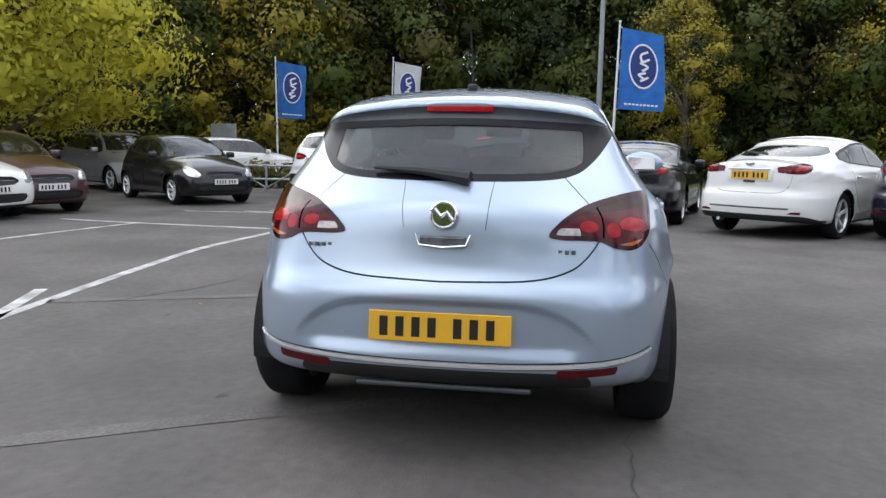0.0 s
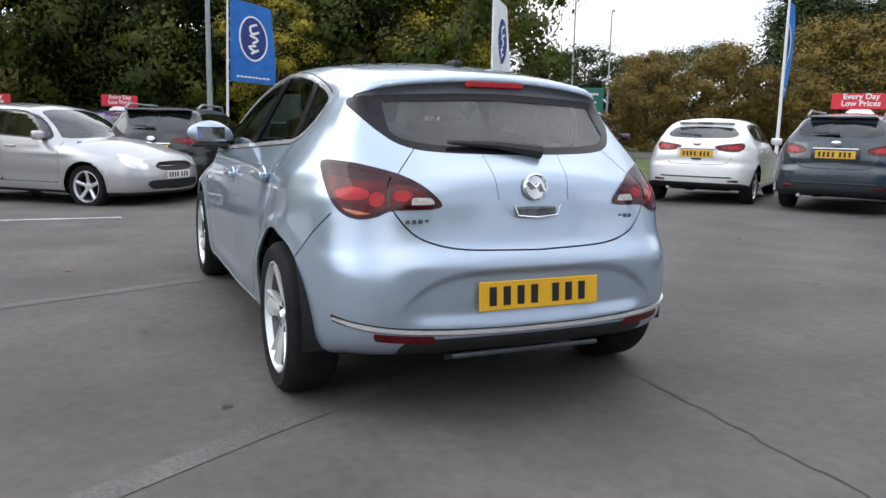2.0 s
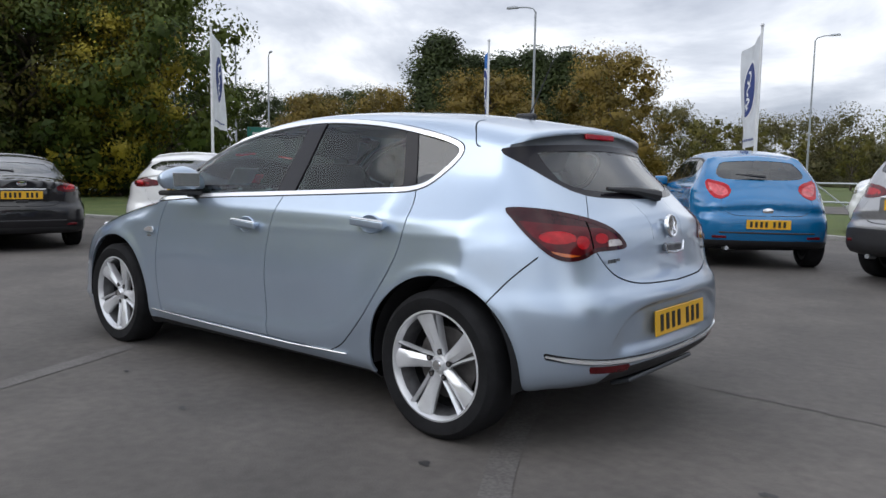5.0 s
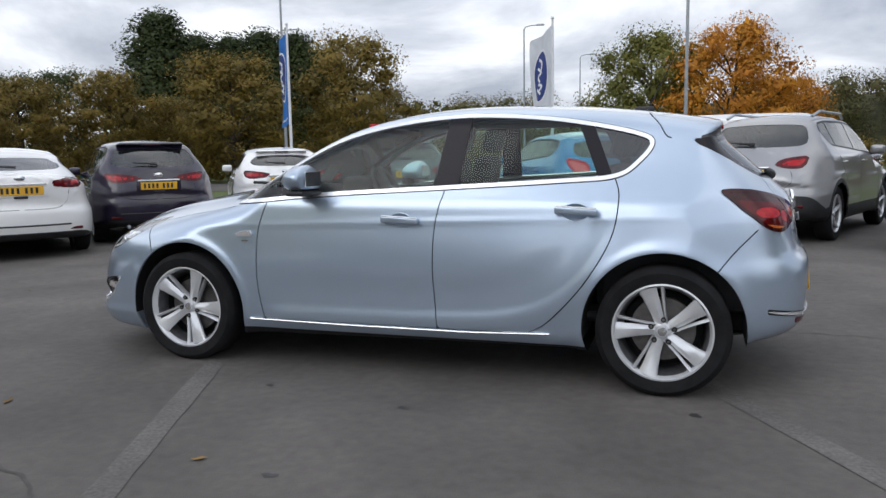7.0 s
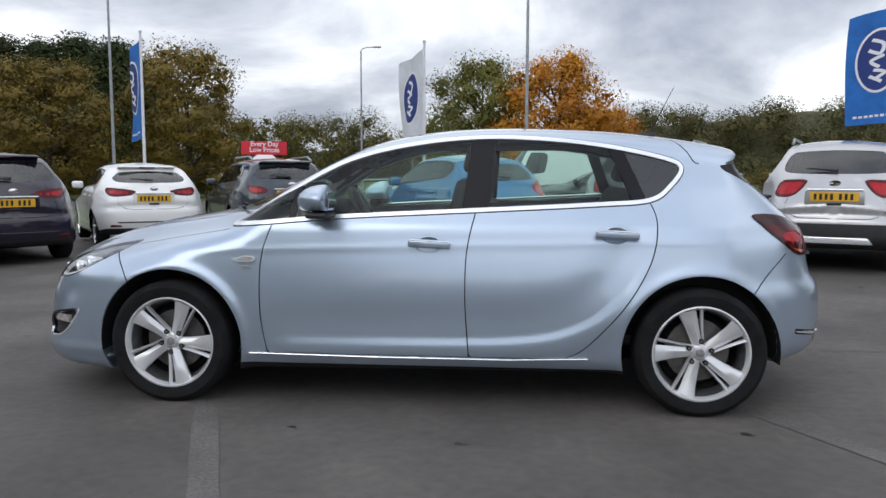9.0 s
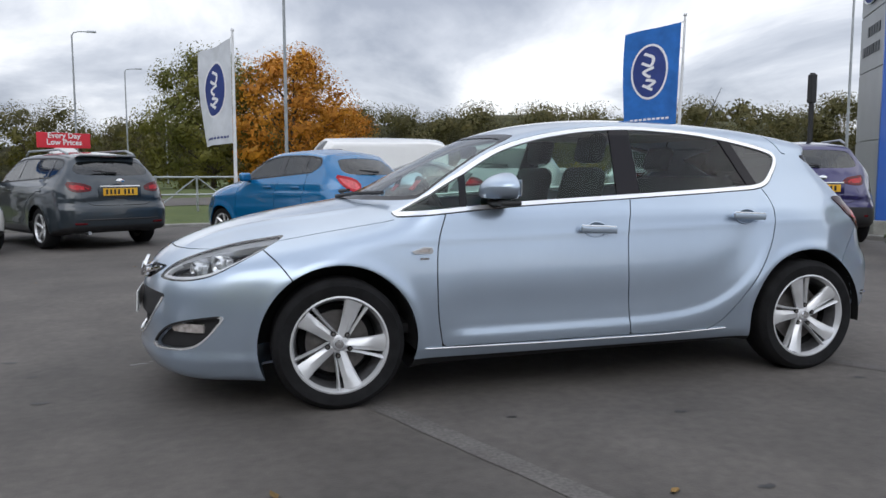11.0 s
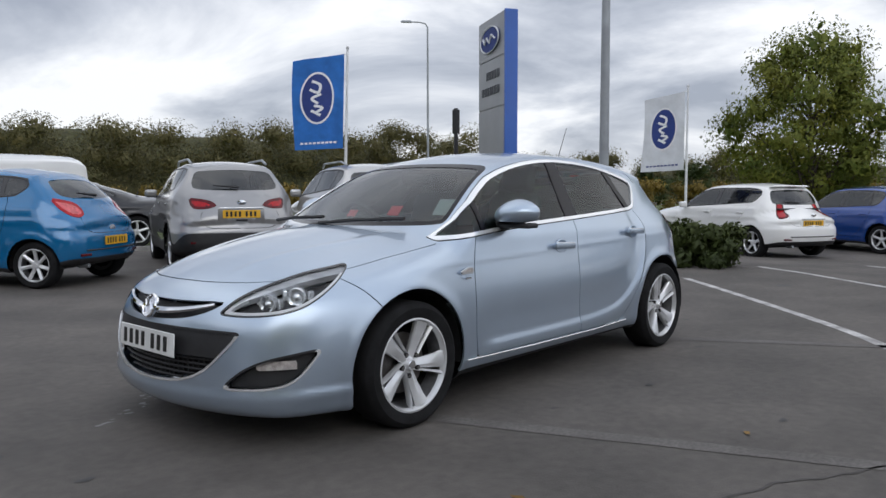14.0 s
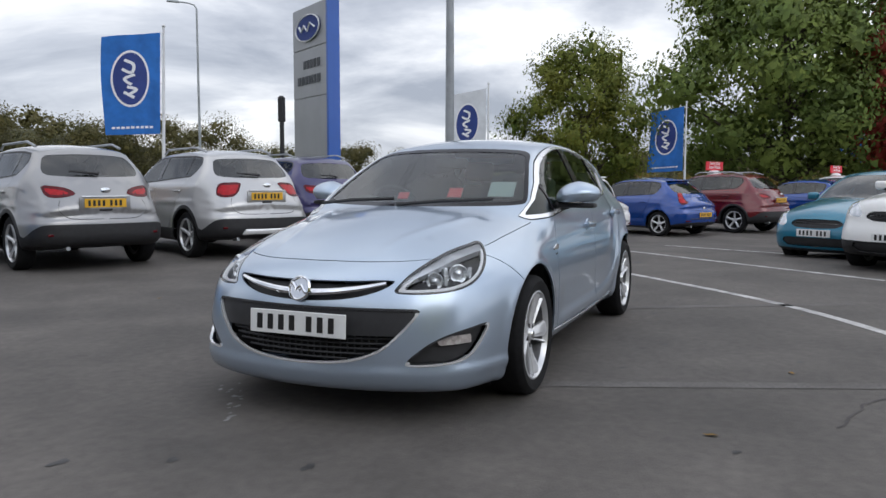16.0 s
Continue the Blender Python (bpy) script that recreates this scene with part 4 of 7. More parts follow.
    for i in range(5):
        zz = 0.415 - 0.024 * i
        half = float(np.interp(zz, [0.30, 0.36, 0.455], [0.17, 0.37, 0.48]))
        pts = [(2.283 - 0.40 * yy * yy - 0.02, yy, zz) for yy in np.linspace(-half, half, 17)]
        part("grille_bar", tube(pts, 0.0055, 6), M_TRIM, th)
    for yy in np.linspace(-0.40, 0.40, 25):
        low_ = 0.305 + 0.10 * (abs(yy) / 0.40) ** 2
        if low_ < 0.40:
            part("grille_rib", rod((2.258 - 0.40 * yy * yy, yy, low_), (2.258 - 0.40 * yy * yy, yy, 0.425), 0.004, 0.004, 5), M_TRIM, th)
    # fog lamp recesses
    FG = catmull([(0.56, 0.302), (0.66, 0.375), (0.80, 0.425), (1.0, 0.455), (1.17, 0.466), (1.12, 0.405), (1.03, 0.338), (0.92, 0.305), (0.74, 0.295)], 5)
    fg = lambda x, y, z: np.maximum(sdf(FG, s_front(x, y), z), 1.5 - x)
    got = sh.take(fg(*sh.xyz()))
    core, edge = sh.split(got, lambda x, y, z: fg(x, y, z) + 0.010)
    chrome, dark = sh.split(edge, lambda x, y, z: z - np.interp(s_front(x, y), [0.60, 0.80, 1.0, 1.12, 1.16], [0.318, 0.345, 0.40, 0.456, 0.47]))
    pair("fog_lamp_trim", chrome, M_SATIN, "chrome fog lamp edge", sink=-0.003)
    pair("fog_lamp_frame", dark, M_TRIM)
    lampy, core = sh.split(core, lambda x, y, z: np.maximum(np.abs(z - 0.405) - 0.020, np.abs(s_front(x, y) - 0.90) - 0.13))
    pair("fog_lamp_housing", core, M_TRIM, "black fog lamp housing", sink=0.03, flange=0)
    pair("fog_lamp", lampy, M_CLEARLENS, "pale fog lamp lens", sink=0.015, flange=0.015)
    # rear bumper: chrome strip, reflectors, black lower valance
    strip = lambda s: 0.372 + 0.045 * (s / 0.9) ** 2
    x, y, z = sh.xyz()
    sh.score(np.where(x < -1.4, z - strip(s_rear(x, y)), 1.0))
    x, y, z = sh.xyz()
    s = s_rear(x, y)
    got = sh.take(np.maximum(np.maximum(np.abs(z - strip(s)) - 0.0135, s - 0.90), x + 1.5))
    got, groove = sh.split(got, lambda x, y, z: np.maximum(np.abs(z - strip(s_rear(x, y))) - 0.0070 * (1 - 0.6 * step(s_rear(x, y), 0.70, 0.89)), s_rear(x, y) - 0.89))
    panel("bumper_groove", skin, *groove, M_DARK, th, sink=0.006, flange=0)
    panel("rear_bumper_trim", skin, *got, M_SATIN, th, "chrome strip across the rear bumper", sink=-0.007)
    x, y, z = sh.xyz()
    sh.score(np.where(x < -1.4, z - 0.343 - 0.016 * (s_rear(x, y) / 0.6) ** 2, 1.0))
    x, y, z = sh.xyz()
    s = s_rear(x, y)
    got = sh.take(np.maximum(np.maximum(np.abs(z - 0.343 - 0.016 * (s / 0.6) ** 2) - 0.015, np.abs(s - 0.50) - 0.14), x + 1.5))
    pair("rear_reflector", got, M_REDLENS, "red rear reflector strip", sink=-0.002)
    x, y, z = sh.xyz()
    s = s_rear(x, y)
    got = sh.take(np.maximum(z - 0.352 + 0.11 * step(s, 0.45, 0.66), np.maximum(x + 1.5, s - 0.80)))
    panel("rear_valance", skin, *got, M_TRIM, th, "black lower rear valance")
    # shut lines, set back and dark
    gaps = [
        ("side", [(0.80, 0.935), (0.852, 0.76), (0.856, 0.47), (0.828, 0.272)]),
        ("side", [(-0.238, 1.0), (-0.196, 0.80), (-0.19, 0.54), (-0.209, 0.272)]),
        ("side", [(-1.10, 1.05), (-1.128, 0.95), (-1.095, 0.755), (-0.965, 0.53), (-0.79, 0.335), (-0.68, 0.272)]),
        ("side", [(0.83, 0.272), (-0.68, 0.272)]),
        ("side", [(-1.58, 0.60), (-1.66, 0.70), (-1.76, 0.80)]),
        ("side", [(1.72, 0.80), (1.62, 0.71), (1.55, 0.62)]),
        ("side", [(-1.215, 1.40), (-1.30, 1.31), (-1.335, 1.25), (-1.36, 1.24)]),
    ]
    hatch = [(-0.5, 0.662), (0.0, 0.672), (0.28, 0.682), (0.44, 0.715), (0.53, 0.765), (0.60, 0.83)]
    hatch_up = [(0.615, 0.95), (0.60, 1.0), (0.585, 1.065)]
    bonnet = [(2.125, 0.0), (2.115, 0.25), (2.075, 0.45), (2.0, 0.58), (1.85, 0.665), (1.60, 0.705), (1.35, 0.73), (1.20, 0.745)]
    for line in [g[1] for g in gaps]:
        x, y, z = sh.xyz()
        d = line_side(line, x, z)
        sh.score(np.where((y > 0.4) & (np.abs(d) < 0.12), d, 1.0))
    for line in (hatch, hatch_up):
        x, y, z = sh.xyz()
        d = line_side(line, s_rear(x, y), z)
        sh.score(np.where((x < -1.5) & (np.abs(d) < 0.12), d, 1.0))
    x, y, z = sh.xyz()
    d = line_side(bonnet, skin.xw(x, y, z), y)
    sh.score(np.where((x > 0.9) & (z > 0.62) & (np.abs(d) < 0.12), d, 1.0))
    x, y, z = sh.xyz()
    d = line_side([(0.168, 1.03), (0.150, 0.85)], y, z, False)
    sh.score(np.where((x < -1.5) & (np.abs(d) < 0.1) & (z > 0.83), d, 1.0))
    x, y, z = sh.xyz()
    d = np.full(len(x), 1e9)
    for _, line in gaps:
        d = np.minimum(d, line_dist(line, x, z) + np.where(y < 0.4, 1, 0))
    d = np.minimum(d, line_dist(hatch, s_rear(x, y), z) + np.where(x > -1.5, 1, 0))
    d = np.minimum(d, line_dist(hatch_up, s_rear(x, y), z) + np.where(x > -1.4, 1, 0))
    d = np.minimum(d, line_dist([(0.168, 1.03), (0.150, 0.85)], y, z, False) + np.where(x > -1.5, 1, 0.0018))
    xw = skin.xw(x, y, z)
    d = np.minimum(d, line_dist(bonnet, xw, y) + np.where((x < 0.9) | (z < 0.62), 1, 0))
    sheet_gap = sh.take(d - 0.0030)
    panel("panel_gap", skin, *sheet_gap, M_DARK, th, sink=0.010, flange=0)
    # bonnet, doors, bumpers, hatch, roof and wings
    x, y, z = sh.xyz()
    poly_b = np.array(both([(b, a) for a, b in catmull(bonnet, 4, False)] + [(0.60, 1.08), (0.0, 1.08)]))
    got = sh.take(np.maximum(sdf(poly_b, y, skin.xw(x, y, z)), np.maximum(0.9 - x, 0.62 - z)))
    panel("bonnet", skin, *got, P, th, "silver-blue metallic bonnet")
    door_f = catmull([(0.80, 0.935), (0.852, 0.76), (0.856, 0.47), (0.828, 0.272)], 5, False).tolist()
    door_m = catmull([(-0.238, 1.0), (-0.196, 0.80), (-0.19, 0.54), (-0.209, 0.272)], 5, False).tolist()
    door_r = catmull([(-1.10, 1.05), (-1.128, 0.95), (-1.095, 0.755), (-0.965, 0.53), (-0.79, 0.335), (-0.68, 0.272)], 5, False).tolist()
    for name, fa, fb in (("front_door", door_f, door_m), ("rear_door", door_m, door_r)):
        x, y, z = sh.xyz()
        outline = np.array([(fa[0][0] + (0.2 if name == "front_door" else 0.0), 1.12)] + fa + fb[::-1] + [(fb[0][0], 1.12)])
        got = sh.take(np.maximum(np.maximum(sdf(outline, x, z), 0.55 - y), z - 1.08))
        pair(name, got, P, "silver-blue door")
    x, y, z = sh.xyz()
    hp = np.array(both([(0.0, 0.672), (0.28, 0.682), (0.44, 0.715), (0.53, 0.765), (0.60, 0.83), (0.62, 0.95), (0.585, 1.065), (0.64, 1.25), (0.0, 1.29)]))
    got = sh.take(np.maximum(sdf(hp, s_rear(x, np.abs(y)), z), x + 1.5))
    panel("tailgate", skin, *got, P, th, "silver-blue tailgate")
    x, y, z = sh.xyz()
    got = sh.take(np.maximum(x + 1.58 - 0.0 * z + 0.87 * (z - 0.60), z - 0.86))
    panel("rear_bumper", skin, *got, P, th, "silver-blue rear bumper")
    x, y, z = sh.xyz()
    got = sh.take(np.maximum(1.55 + 0.95 * (z - 0.62) - x, z - 0.80))
    panel("front_bumper", skin, *got, P, th, "silver-blue front bumper")
    x, y, z = sh.xyz()
    got = sh.take(z - 0.215)
    panel("underbody", skin, *got, M_DARK, th, flange=0)
    x, y, z = sh.xyz()
    got = sh.take(1.30 - z)
    panel("roof", skin, *got, P, th, "silver-blue roof with rear spoiler")
    pair("body_side", (sh.V, sh.T), P, "silver-blue wing, sill and pillars")

    # wheels and arches
    for hx in (WB, -WB):
        for s in (1, -1):
            w = wheel_parts(th, (hx, s * 0.775, HUB_Z), 0.318, 0.205, 0.234, (5, True, 0.044), M_ALLOY, s)
            w.matrix_basis = w.matrix_basis @ pose(0, 0, 0, 0, 14 if hx < 0 else -24, 0)
            liner(th, (hx, 0, HUB_Z), 0.381, s * 0.50, s * 0.845)
    # spoiler brake lamp, emblem discs, handle recess
    part("high_brake_lamp", box((0.012, 0.27, 0.026), (-1.607, 0, 1.300), 0.005, (0, 8, 0)), M_BRIGHTRED, th, "red high-level brake lamp")
    for x0, z0, yaw, tilt, r in ((-1.972, 0.905, 180, 9, 0.052), (2.262, 0.632, 0, 20, 0.060)):
        e = part("emblem", lathe([(r, 0.0), (r, 0.010), (r * 0.9, 0.016), (r * 0.82, 0.010), (r * 0.80, 0.004), (0.0001, 0.004)], 32), M_CHROME, th, "round chrome emblem", True)
        e.matrix_basis = pose(x0, 0, z0, tilt if yaw else tilt, 0, yaw - 90) if yaw else pose(x0, 0, z0, -tilt * -1, 0, -90)
        part("emblem_figure", tube([(-r * 0.62, 0.012, -r * 0.35), (-r * 0.2, 0.016, r * 0.22), (r * 0.15, 0.016, -r * 0.10), (r * 0.60, 0.012, r * 0.38)], r * 0.13, 6), M_CHROME, e, "", True)
    bar = lambda yy: 0.616 + 0.30 * yy * yy
    pts = [(float(np.interp(bar(yy), [0.52, 0.62, 0.70], [2.285, 2.255, 2.20])) - 0.40 * yy * yy - 0.85 * yy**8 - 0.004, yy, bar(yy)) for yy in np.linspace(-0.395, 0.395, 25)]
    part("grille_wing", tube(pts, [0.008 + 0.009 * (1 - abs(t) ** 2) for t in np.linspace(-1, 1, 25)], 8), M_CHROME, th, "chrome grille bar", True)
    # body-coloured grip recess: bezel grey paints in its shade
    part("tailgate_grip", box((0.02, 0.17, 0.035), (-1.990, 0, 0.815), 0.008), M_BEZEL, th, "tailgate grip recess, its shade painted in dark grey")
    part("tailgate_grip_trim", tube([(-1.998, -0.10, 0.838), (-2.004, -0.085, 0.80), (-2.005, 0.0, 0.792), (-2.004, 0.085, 0.80), (-1.998, 0.10, 0.838)], 0.0042, 6), M_CHROME, th, "", True)
    for y0, wd in ((0.46, 0.125), (-0.43, 0.095)):
        bm = bmesh.new()
        n = 5 if wd > 0.1 else 4
        for i in range(n):
            box((0.004, wd / n * 0.62, 0.015), (-1.968 + 0.10 * (abs(y0) - 0.25) * 0.9, y0 - wd / 2 + (i + 0.5) * wd / n, 0.782), 0.001, (0, 0, 12 if y0 < 0 else -12), bm=bm)
        part("model_lettering", bm, M_BEZEL, th, "small chrome lettering bars")
    number_plate(th, -2.043, 0.506, -90, M_PLATE_Y, tilt=-4)
    number_plate(th, 2.293, 0.474, 90, M_PLATE_W, tilt=-3)
    # mirrors
    for s in (1, -1):
        bm = bmesh.new()
        bmesh.ops.create_uvsphere(bm, u_segments=24, v_segments=14, radius=1)
        for v in bm.verts:
            p = v.co
            x_, y_, z_ = p
            px = 0.130 * x_ if x_ > 0 else 0.035 * x_
            v.co = (px * (1 - 0.15 * y_), 0.125 * y_, max(0.078 * z_ * (1 - 0.25 * max(y_, 0)) + 0.012 * y_, -0.036))
        m = part("door_mirror", bm, P, th, "silver-blue door mirror", True)
        m.matrix_basis = pose(0.505, s * 0.893, 1.046) @ Matrix.Diagonal((1.08, 1.12 * s, 1.12, 1))
        part("mirror_glass", box((0.006, 0.150, 0.070), (-0.034, 0.0, 0.010), 0.002), M_CHROME, m, "mirror glass")
        part("mirror_base", tube([(0.03, -0.05, -0.052), (0.035, -0.10, -0.060), (0.05, -0.17, -0.055)], [0.026, 0.024, 0.026], 10), M_TRIM, m, "black mirror foot", True)
        part("mirror_lower", box((0.10, 0.20, 0.026), (0.02, 0.0, -0.056), 0.012), M_TRIM, m, "", True)
    # door handles in their cups
    for hx, hy, hz_ in ((-0.01, 0.840, 0.838), (-0.93, 0.838, 0.892)):
        for s in (1, -1):
            cup = part("handle_cup", lathe([(0.0001, -0.010), (0.045, -0.006), (0.060, 0.0005), (0.066, -0.006)], 32), P, th, "", True)
            cup.matrix_basis = pose(hx + 0.005, s * (hy + 0.002), hz_ - 0.004, 0, 0, 0 if s > 0 else 180) @ Matrix.Diagonal((1.05, 1, 0.66, 1))
            part("door_handle", box((0.21, 0.020, 0.036), (hx, s * (hy + 0.026), hz_), 0.009, (0, -3, 0), seg=3), P, th, "silver-blue door handle", True)
            part("handle_strip", box((0.196, 0.014, 0.006), (hx, s * (hy + 0.028), hz_ + 0.0175), 0.002, (s * -20, -3, 0)), M_SATIN, th, "chrome handle strip")
            for e_ in (-0.085, 0.085):
                part("handle_post", box((0.03, 0.03, 0.024), (hx + e_, s * (hy + 0.010), hz_), 0.006), P, th)
    # wing badges
    for s in (1, -1):
        wb_ = part("wing_badge", plate_prism([(0.990, 0.752), (0.975, 0.738), (0.890, 0.738), (0.880, 0.752), (0.888, 0.770), (0.930, 0.772)], 0.006, 0.001), M_SATIN, th, "chrome-edged side repeater")
        wb_.matrix_basis = pose(0, 0.862 if s > 0 else -0.868, 0)
        part("repeater_lens", plate_prism([(0.968, 0.750), (0.900, 0.747), (0.898, 0.763), (0.930, 0.765)], 0.003), M_CLEARLENS, wb_).matrix_basis = pose(0, 0.005 if s > 0 else -0.002, 0)
        part("wing_lettering", box((0.045, 0.004, 0.010), (0.925, s * 0.866, 0.715), 0), M_CHROME, th)
    part("valance_strip", box((0.10, 0.66, 0.022), (-1.925, 0, 0.252), 0.010, (0, 18, 0)), M_SPOILER, th, "grey strip under the rear bumper", True)
    # highlight along the lower door gap, modelled as a thin bright tube
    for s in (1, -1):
        part("sill_highlight", tube([(0.92, s * 0.858, 0.268), (0.3, s * 0.862, 0.262), (-0.4, s * 0.862, 0.262), (-0.80, s * 0.860, 0.275)], 0.0040, 6), M_SATIN, th, "thin bright line standing in for the highlight along the sill")
    # wipers and antenna
    for y0, y1 in ((0.52, -0.02), (-0.08, -0.60)):
        part("wiper", tube([(1.14 - 0.30 * y0 * y0, y0, 1.028), (1.19 - 0.35 * ((y0 + y1) / 2) ** 2, (y0 + y1) / 2, 1.018), (1.22 - 0.36 * y1 * y1, y1, 0.995)], 0.011, 6), M_TRIM, th, "black wiper arm")
    part("rear_wiper", tube([(-1.872, -0.08, 1.035), (-1.845, 0.10, 1.058), (-1.815, 0.30, 1.068)], [0.028, 0.018, 0.008], 8), M_TRIM, th, "black rear wiper", True)
    ant = part("antenna", tube([(-1.20, 0, 1.400), (-1.225, 0, 1.445), (-1.345, 0, 1.69)], [0.008, 0.0035, 0.0018], 6), M_TRIM, th, "black roof antenna")
    part("antenna_foot", box((0.11, 0.045, 0.03), (-1.19, 0, 1.412), 0.012), M_TRIM, th, "", True)
    # cabin
    part("cabin_floor", box((2.6, 1.36, 0.06), (-0.25, 0, 0.34), 0.02), M_CABIN, th)
    for s in (1, -1):
        part("door_card", box((1.60, 0.05, 0.42), (-0.20, s * 0.715, 0.68), 0.02), M_CABIN, th, "", True)
        seat(th, 0.13, s * 0.36, 0.55)
    seat(th, -0.72, 0.0, 0.56, 1.24, 0.56, bench=True, lean=20)
    dash = part("dashboard", box((0.46, 1.14, 0.28), (0.78, 0, 0.79), 0.09, (0, 0, 0), seg=4), M_CABIN, th, "dark dashboard", True)
    part("instrument_hood", box((0.22, 0.36, 0.10), (0.72, -0.36, 0.985), 0.04, seg=3), M_CABIN, th, "", True)
    sw = part("steering_wheel", tube([(0.185 * math.cos(a), 0.185 * math.sin(a), 0) for a in np.linspace(0, 2 * math.pi, 33)], 0.016, 8), M_TRIM, th, "black steering wheel", True)
    sw.matrix_basis = pose(0.55, -0.36, 0.93, 0, -62, 0)
    part("steering_hub", box((0.34, 0.10, 0.05), (0, 0, 0.0), 0.02), M_TRIM, sw, "", True)
    part("rear_shelf", box((0.50, 1.10, 0.04), (-1.45, 0, 0.99), 0.015), M_CABIN, th)
    part("luggage_tub", box((0.85, 1.2, 0.5), (-1.42, 0, 0.62), 0.04), M_CABIN, th)
    part("rear_view_mirror", box((0.04, 0.24, 0.07), (0.42, 0, 1.25), 0.018), M_TRIM, th, "", True)
    part("headliner", box((1.15, 0.84, 0.02), (-0.50, 0, 1.345), 0.008), M_HEADLINER, th)
    part("price_card", box((0.006, 0.17, 0.12), (0.60, 0.42, 1.08), 0, (0, -40, 0)), M_TOTEMGREY, th, "grey paper card behind the windscreen")
    part("price_tag", box((0.006, 0.07, 0.05), (0.84, -0.16, 1.04), 0, (0, -40, 0)), M_SIGNRED, th, "red tag behind the windscreen")
    part("price_tag", box((0.006, 0.09, 0.07), (0.80, 0.18, 1.06), 0, (0, -40, 0)), M_SIGNRED, th, "red tag behind the windscreen")
    return th


hero_car()


# ---- ground ----
M_ASPHALT = mat("asphalt", (0.090, 0.081, 0.074), 0.80, var=0.30, vscale=0.85, fine=0.15, fscale=16, bump=0.0025, bscale=90, rvar=0.12)
M_GRASS = mat("grass", (0.055, 0.085, 0.016), 0.9, color2=(0.095, 0.115, 0.028), vscale=0.9, fine=0.4, fscale=14, bump=0.03, bscale=22)
M_KERB = mat("concrete_kerb", (0.26, 0.255, 0.24), 0.85, var=0.2, vscale=3, fine=0.2, fscale=60, bump=0.003, bscale=90)
M_PAINTLINE = mat("worn_white_line", (0.089, 0.081, 0.076), 0.80, color2=(0.126, 0.118, 0.111), vscale=3.2, fine=0.25, fscale=60)
M_PALELINE = mat("white_line", (0.24, 0.235, 0.23), 0.7, color2=(0.58, 0.57, 0.56), vscale=4.0, fine=0.2, fscale=60)
M_CRACK = mat("asphalt_seam", (0.064, 0.059, 0.056), 0.85, var=0.3, vscale=5)
bm = bmesh.new()
xs = [-400, -120, -60, -40, -20, -13, -10, -7.5, 0, 3, 4.5, 6, 8, 10, 12, 20, 40, 80, 160, 400]
ys = [-400, -150, -80, -40, -20, -10, 0, 10, 20, 40, 100, 400]
vv = [[bm.verts.new((x, y, gz(x) - 0.05)) for y in ys] for x in xs]
for i in range(len(xs) - 1):
    for j in range(len(ys) - 1):
        bm.faces.new((vv[i][j], vv[i + 1][j], vv[i + 1][j + 1], vv[i][j + 1]))
tagged(part("ground", bm, M_GRASS, None, "", True), "green mown grass verge round the car park", "ground", kind="structure")
EDGE = [(24, -3.4), (12.8, -5.9), (10.0, -7.0), (8.9, -9.8), (6.4, -12.4), (1.0, -12.3), (-4.0, -10.8), (-8.6, -8.6), (-9.4, -5.4), (-14, -4.8), (-60, -8)]
edge_y = lambda x: float(np.interp(x, [e[0] for e in EDGE[::-1]], [e[1] for e in EDGE[::-1]]))
bm = bmesh.new()
xs = sorted([-60, -40, -30, -20, -14, -13, -9.4, -8.6, -7.5, -4, 0, 1, 3, 3.7, 4.5, 5.5, 6.4, 7.5, 8.9, 10, 11, 12.8, 16, 24])
cols = []
for x in xs:
    e = edge_y(x)
    cols.append([bm.verts.new((x, e + (60 - e) * k, gz(x))) for k in (0, 0.1, 0.2, 0.35, 0.6, 1.0)])
for a, b in zip(cols, cols[1:]):
    for j in range(5):
        bm.faces.new((a[j], b[j], b[j + 1], a[j + 1]))
tagged(part("car_park", bm, M_ASPHALT, None, "", True), "worn dark grey asphalt of the car park", "pavement", kind="structure")
bm = bmesh.new()
rows = []
for i, (x, y) in enumerate(EDGE):
    a, b = Vector(EDGE[max(i - 1, 0)]), Vector(EDGE[min(i + 1, len(EDGE) - 1)])
    n = (b - a).normalized().orthogonal()
    n = n if n.y < 0 else -n
    z = gz(x)
    rows.append([bm.verts.new((x + n.x * k, y + n.y * k, z + h)) for k, h in ((0.0, -0.04), (0.0, 0.075), (0.02, 0.09), (0.12, 0.09), (0.14, -0.1))])
for a, b in zip(rows, rows[1:]):
    for j in range(4):
        bm.faces.new((a[j], b[j], b[j + 1], a[j + 1]))
tagged(part("kerb", bm, M_KERB, None), "pale concrete kerb along the grass verge", "kerb", kind="structure")
bm = bmesh.new()
vv = [[bm.verts.new((x, y + 0.10 * x, gz(x) - 0.03)) for y in (-33, -24.5)] for x in (-120, -60, -20, 0, 3, 6, 10, 40, 90)]
for a, b in zip(vv, vv[1:]):
    bm.faces.new((a[0], b[0], b[1], a[1]))
tagged(part("road", bm, M_ASPHALT, None), "grey asphalt road beyond the verge", "road", kind="structure")


